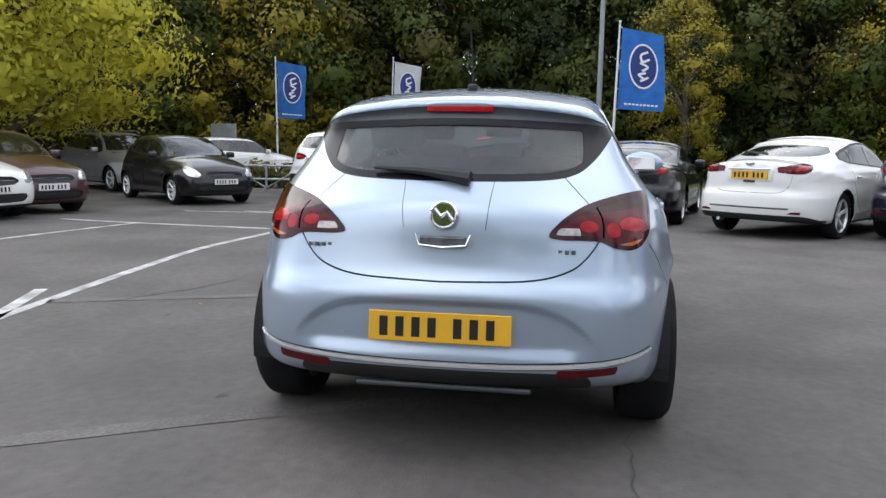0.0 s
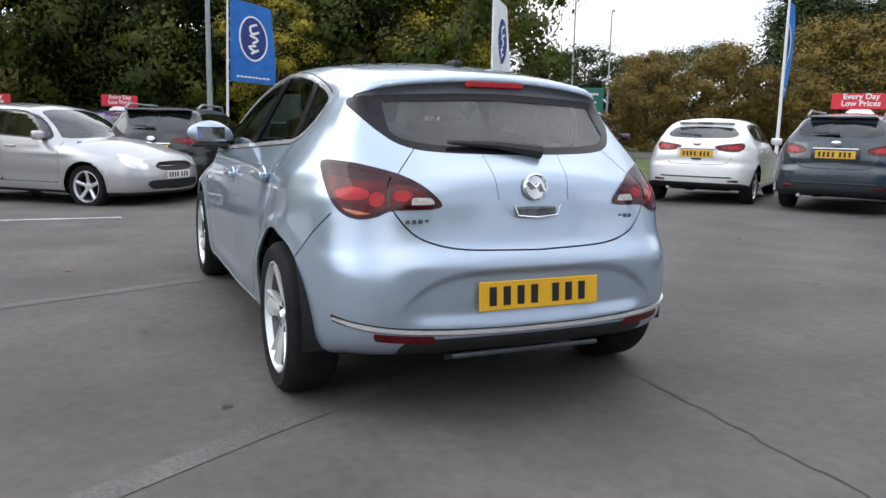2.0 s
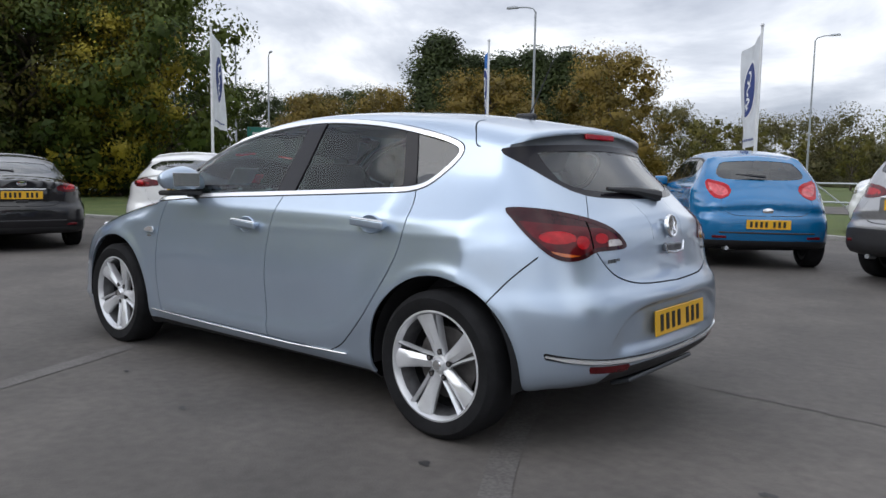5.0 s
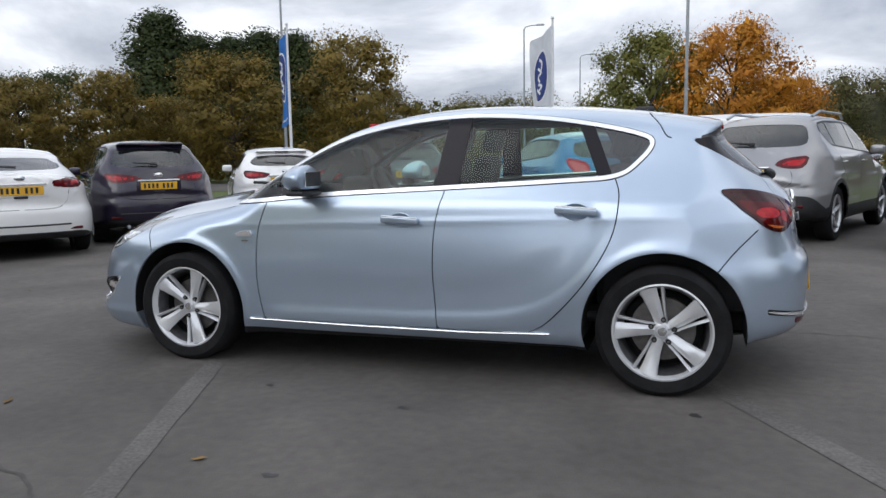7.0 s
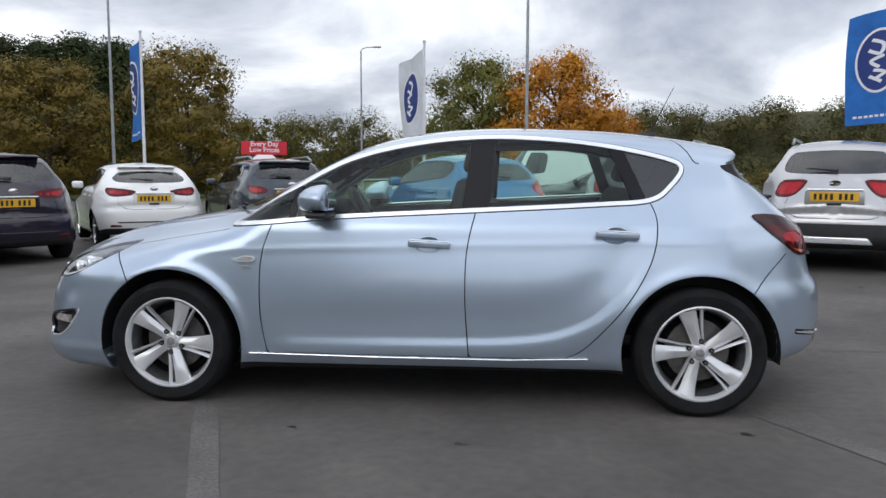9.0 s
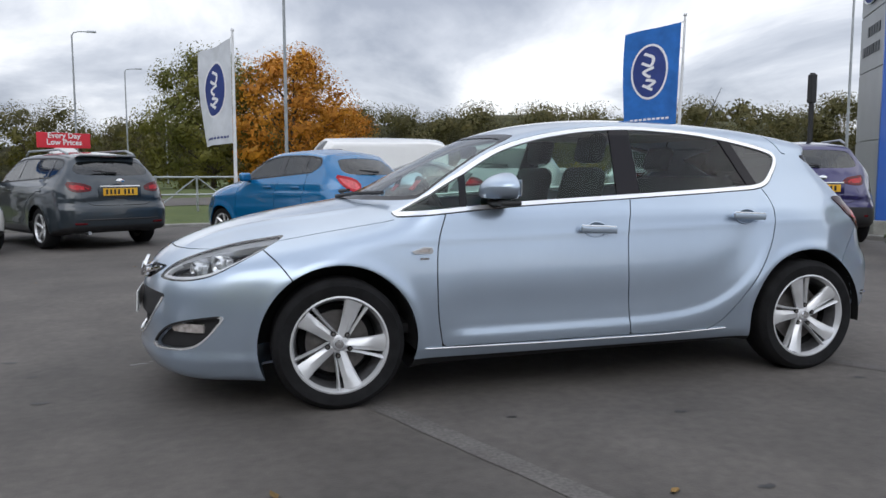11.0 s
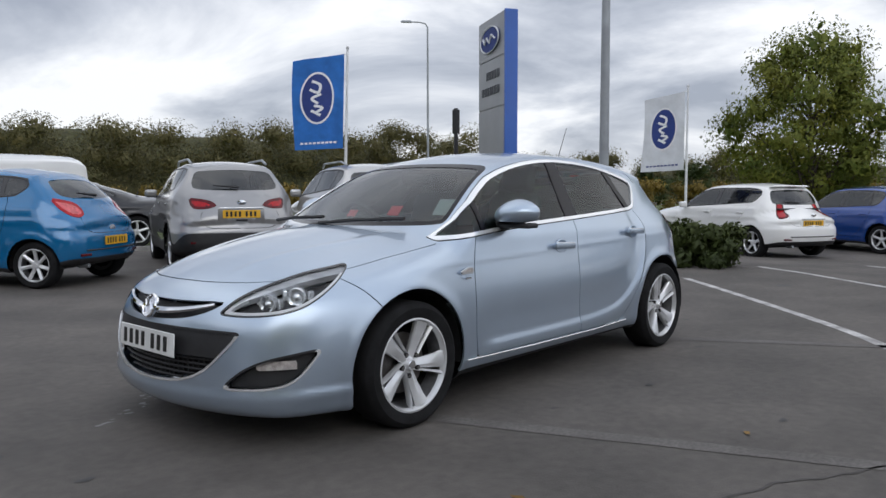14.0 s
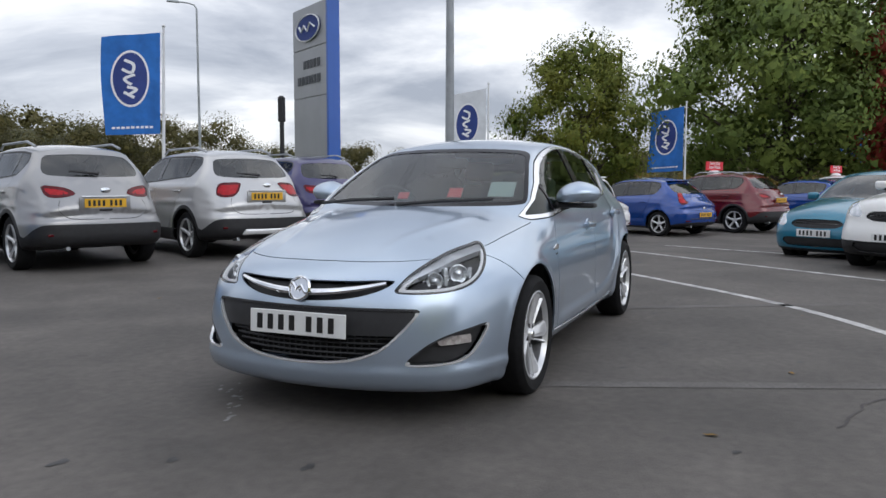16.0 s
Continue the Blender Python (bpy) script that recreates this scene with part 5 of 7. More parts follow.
def marking(pts, w, material, label, z=0.003, seed=0):
    """A painted line laid on the yard along the points."""
    bm = bmesh.new()
    p = catmull(pts, 8, False) if len(pts) > 2 else np.array([np.array(pts[0]) + (np.array(pts[1]) - np.array(pts[0])) * k for k in np.linspace(0, 1, 14)])
    rr = random.Random(seed)
    prev = None
    for i, (x, y) in enumerate(p):
        a, b = p[max(i - 1, 0)], p[min(i + 1, len(p) - 1)]
        d = Vector((b[0] - a[0], b[1] - a[1])).normalized()
        h = w / 2 * (1 + rr.uniform(-0.07, 0.07))
        q = [bm.verts.new((x - d.y * h * s, y + d.x * h * s, gz(x) + z)) for s in (1, -1)]
        if prev:
            bm.faces.new((prev[0], prev[1], q[1], q[0]))
        prev = q
    return tagged(part("bay_line", bm, material, None), label, "line marking", "painted bay lines", "structure")


marking([(1.32, 0.40), (1.12, 0.95), (0.56, 2.35), (0.20, 3.25)], 0.12, M_PAINTLINE, "worn white bay line on asphalt", seed=1)
marking([(-1.25, -0.15), (-1.62, 0.70), (-2.17, 1.66), (-2.75, 2.75)], 0.12, M_PAINTLINE, "worn white bay line on asphalt", seed=2)
marking([(-0.4, 3.20), (1.6, 3.42), (3.4, 3.55), (5.6, 3.50)], 0.10, M_PALELINE, "white curved line on asphalt", seed=4)
marking([(5.55, 1.35), (5.60, 3.5), (5.84, 6.0), (6.1, 7.4)], 0.10, M_PALELINE, "white cross line on asphalt", seed=5)
marking([(5.82, 5.95), (3.3, 6.15), (-1.5, 6.3)], 0.10, M_PALELINE, "white bay line on asphalt", seed=6)
marking([(-5.75, -0.95), (-4.36, 0.42), (-2.7, 1.95), (-1.29, 2.83), (0.6, 3.6)], 0.10, M_PALELINE, "white curved line on asphalt", seed=7)
marking([(-8.3, -0.9), (-7.4, 0.1), (-6.1, 1.7), (-4.87, 3.25)], 0.10, M_PALELINE, "white bay line on asphalt", seed=8)
marking([(-10.6, 0.1), (-8.6, 2.4)], 0.10, M_PALELINE, "white bay line on asphalt", seed=9)
marking([(3.9, 2.4), (4.1, 1.6)], 0.09, M_PAINTLINE, "short worn white dash on asphalt", seed=13)
for i in range(4):
    marking([(8.9 + 0.35 * i, 5.6 - 0.35 * i), (8.7 + 0.5 * i, 4.2 - 0.3 * i)], 0.09, M_PALELINE, "hatched white marking on asphalt", seed=20 + i)
marking([(8.5, 6.6), (8.75, 4.6), (9.4, 2.6)], 0.09, M_PALELINE, "white marking on asphalt", seed=26)


def crack(pts, w, seed):
    rr = random.Random(seed)
    p = [(x + rr.uniform(-0.012, 0.012), y + rr.uniform(-0.012, 0.012)) for x, y in catmull(pts, 6, False)]
    ob = marking(p, w, M_CRACK, "dark seam in the asphalt", 0.003, seed)
    ob.name = "asphalt_seam"
    ob["category"], ob["group"] = "asphalt seam", "asphalt seams"


crack([(-1.48, -0.79), (-1.65, -0.71), (-2.2, -0.70), (-2.7, -0.67), (-3.0, -0.66)], 0.009, 31)
crack([(1.38, 2.32), (0.92, 2.47), (0.57, 2.68), (0.3, 2.8)], 0.015, 32)
M_STAIN = mat("oil_stain", (0.030, 0.029, 0.029), 0.6, var=0.4, vscale=7, fine=0.3, fscale=50)


def blot(x, y, r, material, name, label, category, group, seed):
    rr = random.Random(seed)
    n = 18
    ph = [rr.uniform(0, 6.3) for _ in range(3)]
    bm = bmesh.new()
    vs = []
    for i in range(n):
        a = i * 2 * math.pi / n
        k = r * (1 + 0.22 * math.sin(2 * a + ph[0]) + 0.16 * math.sin(3 * a + ph[1]) + 0.1 * math.sin(5 * a + ph[2]))
        vs.append(bm.verts.new((x + k * math.cos(a), y + 0.7 * k * math.sin(a), gz(x) + 0.0022)))
    bm.faces.new(vs)
    tagged(part(name, bm, material, None), label, category, group, "structure")


for i, (x, y, r) in enumerate([(-0.2, 1.35, 0.025), (0.6, 1.2, 0.02), (-1.5, 1.1, 0.03), (-2.6, 0.5, 0.03), (-3.0, -0.4, 0.03), (2.75, 0.35, 0.035), (2.9, -0.2, 0.03), (3.1, -0.6, 0.04), (-5.8, 0.3, 0.10), (-3.4, -1.6, 0.04), (1.9, 1.9, 0.025), (0.0, 2.2, 0.03)]):
    blot(x, y, r, M_STAIN, "oil_stain", "dark oil spot on the asphalt", "stain", "oil stains", 40 + i)

# pale drips under the nose
M_DRIP = mat("pale_drip", (0.16, 0.16, 0.165), 0.5, var=0.3, vscale=12)
rr = random.Random(8)
for i in range(16):
    k = i / 15
    blot(1.85 + 0.50 * k + rr.uniform(-0.05, 0.05), -0.75 + 0.45 * k + rr.uniform(-0.05, 0.05), rr.uniform(0.008, 0.022), M_DRIP, "pale_drip", "small pale drip mark on the asphalt", "stain", "drip marks", 70 + i)

# fallen leaves
M_FALLEN = mat("fallen_leaf", (0.20, 0.12, 0.035), 0.8, rand=0.4)
rr = random.Random(5)
leaf_me = None
for i in range(20):
    x, y = (rr.uniform(-7, 7), rr.uniform(-6, 4.5))
    if abs(x) < 2.4 and abs(y) < 1.0:
        y += 2.2
    if leaf_me is None:
        bm = bmesh.new()
        vs = [bm.verts.new(v) for v in ((-0.045, 0, 0.004), (-0.01, 0.022, 0.012), (0.03, 0.012, 0.006), (0.05, 0, 0.014), (0.03, -0.014, 0.005), (-0.01, -0.02, 0.010))]
        bm.faces.new(vs[:4])
        bm.faces.new([vs[0], vs[3], vs[4], vs[5]])
        lf = part("fallen_leaf", bm, M_FALLEN, None)
        leaf_me = lf.data
    else:
        lf = new("fallen_leaf", leaf_me)
    lf.matrix_basis = pose(x, y, gz(x) + 0.002, 0, 0, rr.uniform(0, 360)) @ Matrix.Scale(rr.uniform(0.4, 0.8), 4)
    tagged(lf, "small dry brown leaf on the asphalt", "leaf", "fallen leaves")


# ---- the other cars in the yard ----
def upper(outline, x):
    """Height of the top of a side view at x."""
    c = catmull(outline, 4)
    best = None
    for a, b in zip(c, np.roll(c, -1, 0)):
        if (a[0] - x) * (b[0] - x) <= 0 and a[0] != b[0]:
            z = a[1] + (b[1] - a[1]) * (x - a[0]) / (b[0] - a[0])
            best = z if best is None else max(best, z)
    return best or 0.5


MODELS = {
    # L length, wb wheelbase, fo front overhang, H height, W half width, cowl x and z, header x, roof end x, rear glass foot x and z, tail style
    "supermini": dict(L=3.95, wb=2.49, fo=0.82, H=1.47, W=0.86, hood=0.80, cowl=(0.98, 1.02), head=0.22, roof=-1.25, glass=(-1.70, 1.05), belt=(0.93, 1.06), R=0.30),
    "hatch": dict(L=4.33, wb=2.64, fo=0.90, H=1.49, W=0.90, hood=0.78, cowl=(1.05, 1.01), head=0.25, roof=-1.30, glass=(-1.83, 1.06), belt=(0.93, 1.05), R=0.315),
    "city": dict(L=3.62, wb=2.30, fo=0.72, H=1.48, W=0.83, hood=0.86, cowl=(0.93, 1.05), head=0.25, roof=-1.08, glass=(-1.50, 1.07), belt=(0.97, 1.12), R=0.285),
    "compact": dict(L=3.95, wb=2.47, fo=0.82, H=1.42, W=0.87, hood=0.80, cowl=(0.95, 1.0), head=0.20, roof=-1.25, glass=(-1.70, 1.06), belt=(0.94, 1.05), R=0.31),
    "mpv": dict(L=4.38, wb=2.65, fo=0.87, H=1.57, W=0.91, hood=0.88, cowl=(1.10, 1.08), head=0.25, roof=-1.55, glass=(-1.98, 1.12), belt=(0.98, 1.13), R=0.32),
    "estate": dict(L=4.30, wb=2.47, fo=0.87, H=1.47, W=0.865, hood=0.83, cowl=(0.95, 1.02), head=0.20, roof=-1.72, glass=(-2.03, 1.08), belt=(0.94, 1.06), R=0.31),
    "long_estate": dict(L=4.83, wb=2.85, fo=0.95, H=1.50, W=0.94, hood=0.80, cowl=(1.05, 1.01), head=0.20, roof=-1.95, glass=(-2.30, 1.08), belt=(0.95, 1.06), R=0.33),
    "liftback": dict(L=4.87, wb=2.85, fo=0.95, H=1.47, W=0.925, hood=0.78, cowl=(1.02, 1.0), head=0.15, roof=-0.95, glass=(-1.98, 1.13), belt=(0.94, 1.07), R=0.335, deck=0.30),
    "saloon": dict(L=4.80, wb=2.75, fo=0.97, H=1.42, W=0.93, hood=0.76, cowl=(1.02, 0.98), head=0.15, roof=-0.75, glass=(-1.55, 1.08), belt=(0.92, 1.04), R=0.33, deck=0.60),
    "suv": dict(L=4.40, wb=2.63, fo=0.87, H=1.63, W=0.90, hood=0.95, cowl=(1.02, 1.12), head=0.22, roof=-1.50, glass=(-1.93, 1.17), belt=(1.05, 1.20), R=0.345, clad=True),
    "electric": dict(L=4.45, wb=2.70, fo=0.96, H=1.53, W=0.885, hood=0.92, cowl=(1.20, 1.06), head=0.35, roof=-1.45, glass=(-1.72, 1.06), belt=(0.97, 1.12), R=0.315),
    "van": dict(L=5.00, wb=3.10, fo=0.90, H=2.05, W=0.95, hood=1.02, cowl=(1.55, 1.25), head=0.95, roof=-2.35, glass=(-2.43, 1.2), belt=(1.12, 1.2), R=0.33, van=True),
}
LAMPS = {
    # tail lamp outlines: along the corner, and height
    "wrap": [(0.44, 0.90), (0.60, 0.96), (0.80, 0.985), (0.98, 0.99), (0.92, 0.90), (0.80, 0.845), (0.62, 0.84), (0.48, 0.86)],
    "slim": [(0.32, 0.94), (0.60, 0.985), (1.02, 1.005), (1.0, 0.94), (0.82, 0.87), (0.55, 0.87), (0.36, 0.895)],
    "block": [(0.52, 1.02), (0.74, 1.03), (0.92, 1.01), (0.94, 0.86), (0.80, 0.82), (0.56, 0.84)],
    "tall": [(0.80, 1.27), (0.86, 1.30), (0.96, 1.24), (0.98, 1.05), (0.96, 0.86), (0.84, 0.80), (0.62, 0.86), (0.74, 0.94), (0.80, 1.08)],
    "oval": [(0.58, 0.91), (0.66, 1.0), (0.80, 1.045), (0.98, 1.07), (1.14, 1.085), (1.09, 1.01), (0.98, 0.93), (0.82, 0.865), (0.66, 0.85)],
}


def yard_car(name, model, material, at, heading, label, category="car", tail="wrap", lift=0.0, front=True, rails=False, rim=(5, False), dark_glass=False, plate_z=None, sign=False, mirror_side=True, wheel_mat=None):
    """A parked car; at is the middle of its rear axle, heading the way its nose points, in degrees."""
    k = MODELS[model]
    wb, L, H, W, R = k["wb"], k["L"], k["H"], k["W"], k["R"]
    xf, xr = wb / 2 + k["fo"], wb / 2 + k["fo"] - L
    (cx, cz), hx, rx, (gx, gz_) = k["cowl"], k["head"], k["roof"], k["glass"]
    low = 0.20 + 0.04 * bool(k.get("clad"))
    h = math.radians(heading)
    mx, my = at[0] + math.cos(h) * wb / 2, at[1] + math.sin(h) * wb / 2
    th = empty(name, pose(mx, my, gz(at[0]) + lift, 0, 0, heading), label, category, "parked cars")
    out = [(xf - 0.5, low), (xf - 0.14, low), (xf - 0.03, low + 0.08), (xf, 0.42), (xf - 0.015, 0.56), (xf - 0.06, 0.68), (xf - 0.16, k["hood"])]
    out += [(cx + (xf - 0.16 - cx) * f, k["hood"] + (cz - k["hood"]) * g) for f, g in ((0.66, 0.52), (0.3, 0.86))]
    out += [(cx, cz), (cx + (hx - cx) * 0.5, cz + (H - 0.085 - cz) * 0.56), (hx, H - 0.085), (hx - 0.28, H - 0.025), ((hx + rx) / 2 - 0.1, H), (rx + 0.35, H - 0.02), (rx + 0.04, H - 0.065), (rx, H - 0.10)]
    out += [((rx + gx) / 2 - 0.01, (H - 0.10 + gz_) / 2 + 0.01), (gx, gz_)]
    if k.get("deck"):
        out += [(gx - k["deck"] * 0.5, gz_ - 0.015), (xr + 0.09, gz_ - 0.045), (xr + 0.055, gz_ - 0.10)]
    else:
        out += [(gx - 0.04, gz_ - 0.06)]
    out += [(xr + 0.045, 0.84), (xr + 0.05, 0.72), (xr + 0.01, 0.64), (xr, 0.54), (xr + 0.005, 0.42), (xr + 0.06, low + 0.10), (xr + 0.22, low + 0.06), (-wb / 2, low), (0, low)]
    bz = sum(k["belt"]) / 2
    width = [(0.1, W - 0.08), (0.22, W - 0.045), (0.32, W - 0.015), (0.55, W), (0.75, W - 0.01), (bz - 0.08, W - 0.04), (bz, W - 0.085), (bz + 0.15, W - 0.155), (H - 0.05, W - 0.155 - 0.46 * (H - 0.05 - bz - 0.15)), (H + 0.2, W - 0.42)]
    if k.get("van"):
        width = [(0.1, W - 0.06), (0.4, W), (1.2, W - 0.02), (H, W - 0.10), (H + 0.3, W - 0.16)]
    taper = [(xr - 0.2, -0.16), (xr, -0.09), (xr + 0.35, -0.03), (-wb / 2, 0.005), (0, 0), (wb / 2, 0.005), (xf - 0.45, -0.04), (xf - 0.1, -0.16), (xf + 0.2, -0.34)]

    def extra(x, y, z):
        f = 0.0
        for ax in (wb / 2, -wb / 2):
            r = np.hypot(x - ax, z - R)
            f = f - 0.016 * np.exp(-(((r - R - 0.06) / 0.05) ** 2)) * step(np.abs(y), 0.5, 0.72)
        f = f - 0.010 * np.exp(-(((z - 0.80 + 0.03 * x) / 0.03) ** 2)) * step(np.abs(y), 0.5, 0.72)
        f = f + 0.012 * np.exp(-(((z - 0.46) / 0.08) ** 2)) * step(np.abs(y), 0.5, 0.72) * step(x, -wb / 2 + 0.2, -wb / 2 + 0.5) * step(-x, -wb / 2 + 0.2, -wb / 2 + 0.5)
        return f

    skin = Skin(out, width, taper, nose=(0.30, 0.7), tail=(0.14, 0.9, 1.6), ramps=(hx - 0.3, cx, -rx - 0.3, -rx + 0.35), belt=bz, pinch=0.05, spine=(xr + 0.85, xf - 1.0, 0.60), corner=0.12, extra=extra, fine=4, soft=0.018)
    sh = Sheet(skin, 40, 20, 50)

    def pair(nm, piece, m, lab="", **kw):
        for s in (1, -1):
            panel(nm, skin, *piece, m, th, lab, side=s, **kw)

    G = M_FARGLASS if not dark_glass else M_PRIVACY
    for ax in (wb / 2, -wb / 2):
        x, y, z = sh.xyz()
        sh.take(np.maximum(np.hypot(x - ax, z - R) - R - 0.045, 0.45 - y))
    # side glass
    bf, br = k["belt"]
    zt = lambda x: upper(out, x) - 0.085
    back = rx + (0.10 if not k.get("deck") else -0.28)
    tops = [(x, min(zt(x), H - 0.10)) for x in np.linspace(cx - 0.22, back, 9)]
    if k.get("van"):
        tops = [(x, 1.72) for x in np.linspace(cx - 0.25, cx - 0.95, 4)]
        back = cx - 0.95
    DLO = np.array([(cx - 0.10, bf + 0.01)] + tops + ([(back - 0.06, tops[-1][1] - 0.10), (back + 0.02, br + 0.05)] if not k.get("deck") else [(back - 0.12, br + 0.06)]) + [(back + 0.10, br)])
    dlo = lambda x, y, z: np.maximum(sdf(DLO, x, z), np.maximum(0.35, skin.half_width(x, z) - 0.06) - y)
    got = sh.take(dlo(*sh.xyz()))
    pane, frame_ = sh.split(got, lambda x, y, z: dlo(x, y, z) + 0.022)
    pair("window_frame", frame_, M_TRIM)
    pil, pane = sh.split(pane, lambda x, y, z: np.abs(x + 0.20 + 0.08 * (z - 1)) - 0.05)
    pair("door_pillar", pil, M_GLOSSBLACK)
    fr, re_ = sh.split(pane, lambda x, y, z: -0.2 - x)
    pair("front_window", fr, G, sink=0.004, flange=0)
    if not k.get("van"):
        p2, re_ = sh.split(re_, lambda x, y, z: np.abs(x - back - 0.38 + 0.1) - 0.03)
        pair("rear_pillar", p2, M_GLOSSBLACK)
        pair("rear_window", re_, G, sink=0.004, flange=0)
    WS = np.array(both([(0.0, cz - 0.01), (0.6, cz - 0.03), (W - 0.20, cz - 0.03), (W - 0.29, (cz + H) / 2 - 0.04), (W - 0.37, H - 0.13), (0.3, H - 0.10), (0.0, H - 0.095)]))
    x, y, z = sh.xyz()
    got = sh.take(np.maximum(sdf(WS, y, z), hx - 0.25 - x))
    panel("windscreen", skin, *got, G, th, sink=0.003, flange=0)
    rw = W - 0.30
    RG = catmull(both([(0.0, gz_ + 0.02), (rw - 0.10, gz_ + 0.03), (rw, gz_ + 0.09), (rw - 0.06, H - 0.21), (rw - 0.14, H - 0.165), (0.0, H - 0.145)]), 3)
    if not k.get("van"):
        x, y, z = sh.xyz()
        got = sh.take(np.maximum(sdf(RG, y, z), x - rx - 0.12))
        panel("rear_screen", skin, *got, G, th, sink=0.004)
        part("rear_wiper", tube([(gx + 0.02, -0.02, gz_ + 0.06), (gx + 0.06, 0.33, gz_ + 0.09)], [0.022, 0.008], 6), M_TRIM, th)
    # lamps
    dz = gz_ - 1.06
    tp = np.array([(a * (W / 0.9), b + dz * 0.8) for a, b in catmull(LAMPS[tail], 3)])
    sr = lambda x, y: y + (x - xr - 0.05)
    x, y, z = sh.xyz()
    got = sh.take(np.maximum(sdf(tp, sr(x, y), z), x - xr - 0.75))
    hot, rest = sh.split(got, lambda x, y, z: sdf(tp, sr(x, y), z) + 0.035)
    pair("tail_lamp", rest, M_REDLENS if tail != "oval" else M_BRIGHTRED, "red tail lamp", sink=-0.004)
    pair("tail_lens", hot, M_BRIGHTRED if tail != "oval" else M_PINKLENS, sink=-0.004, flange=0)
    hp = catmull([(0.56, 0.60), (0.66, 0.70), (0.92, 0.78), (1.16, 0.80), (1.08, 0.70), (0.92, 0.62), (0.70, 0.585)], 3) + np.array([0, k["hood"] - 0.80])
    sf = lambda x, y: y + (xf - 0.04 - x)
    x, y, z = sh.xyz()
    got = sh.take(np.maximum(sdf(hp, sf(x, y), z), xf - 0.85 - x))
    pair("headlamp", got, M_REFLECTOR, "clear headlamp", sink=-0.002)
    x, y, z = sh.xyz()
    g1 = np.array(both([(0.0, 0.70), (0.34, 0.69), (0.42, 0.62), (0.30, 0.57), (0.0, 0.56)])) + np.array([0, (k["hood"] - 0.80) * 0.8])
    got = sh.take(np.maximum(sdf(g1, y, z), xf - 0.4 - x))
    panel("grille", skin, *got, M_TRIM, th, "black grille", sink=0.02)
    x, y, z = sh.xyz()
    g2 = np.array(both([(0.0, 0.42), (0.50, 0.42), (0.58, 0.37), (0.46, 0.29), (0.0, 0.28)]))
    got = sh.take(np.maximum(sdf(g2, y, z), xf - 0.4 - x))
    panel("lower_grille", skin, *got, M_TRIM, th, sink=0.02)
    for i in range(3):
        part("grille_bar", tube([(xf - 0.055 - 0.30 * yy * yy, yy, 0.60 + 0.035 * i + (k["hood"] - 0.80) * 0.8) for yy in np.linspace(-0.33, 0.33, 7)], 0.007, 5), M_CHROME if i == 1 else M_TRIM, th)
    # lower black parts
    x, y, z = sh.xyz()
    clad = z - 0.30 - (0.13 if k.get("clad") else 0.0) - (0.17 if k.get("clad") else 0.06) * step(-x, -xr - 0.45, -xr - 0.1)
    if k.get("clad"):
        for ax in (wb / 2, -wb / 2):
            clad = np.minimum(clad, np.hypot(x - ax, z - R) - R - 0.10)
    clad = np.maximum(clad, np.where((x > xr + 0.55) & (not k.get("clad")), 0.25 - z + 2 * (z - 0.25), -1))
    got = sh.take(clad)
    panel("lower_cladding", skin, *got, M_TRIM, th, "black lower trim")
    # shut lines
    dr = -wb / 2 + 0.28
    lines = ([(cx - 0.22, bf), (cx - 0.17, 0.7), (cx - 0.2, 0.36)], [(-0.2, bz - 0.03), (-0.16, 0.7), (-0.18, 0.36)], [(back + 0.20, br), (back + 0.17, br - 0.1), (max(dr + 0.1, back + 0.1), 0.72), (dr + 0.25, 0.5), (dr + 0.42, 0.36)], [(cx - 0.2, 0.36), (dr + 0.42, 0.36)])
    lid = [(0.0, 0.66), (0.42, 0.67), (0.58, 0.76), (0.62, 0.90)]
    for line in lines if not k.get("van") else ():
        x, y, z = sh.xyz()
        d = line_side(line, x, z)
        sh.score(np.where((y > 0.4) & (np.abs(d) < 0.2), d, 1.0))
    x, y, z = sh.xyz()
    d = line_side(lid, sr(x, y), z)
    sh.score(np.where((x < xr + 0.5) & (np.abs(d) < 0.2), d, 1.0))
    x, y, z = sh.xyz()
    d = np.full(len(x), 1e9)
    for line in lines:
        d = np.minimum(d, line_dist(line, x, z) + np.where(y < 0.4, 1, 0))
    d = np.minimum(d, line_dist(lid, sr(x, y), z) + np.where(x > xr + 0.5, 1, 0))
    if not k.get("van"):
        got = sh.take(d - 0.004)
        panel("panel_gap", skin, *got, M_DARK, th, sink=0.008, flange=0)
    x, y, z = sh.xyz()
    got = sh.take(np.maximum(cx + 0.03 - skin.xw(x, y, z), np.maximum(0.60 - z, y - W + 0.19)))
    panel("bonnet", skin, *got, material, th, flange=0.008)
    x, y, z = sh.xyz()
    if not k.get("deck") and not k.get("van"):
        got = sh.take(np.maximum(np.maximum(0.655 - z, sr(x, y) - 0.60), x - gx - 0.35))
        panel("tailgate", skin, *got, material, th, flange=0.008)
    panel("body_shell", skin, sh.V, sh.T, material, th, flange=0.006)
    # wheels, plates, mirrors, handles
    wm = wheel_mat or M_ALLOY
    for ax in (wb / 2, -wb / 2):
        for s in (1, -1):
            wheel_parts(th, (ax, s * (W - 0.125), R), R, 0.20, R * 0.70, (*rim, 0.06), wm, s, disc=False)
            liner(th, (ax, 0, R), R + 0.043, s * 0.45, s * (W - 0.05))
    pz = plate_z or 0.80 + dz * 0.8
    number_plate(th, xr + (0.035 if pz > 0.66 else -0.012), pz, -90, M_PLATE_Y, sub=False)
    number_plate(th, xf + 0.004, 0.49, 90, M_PLATE_W, sub=False)
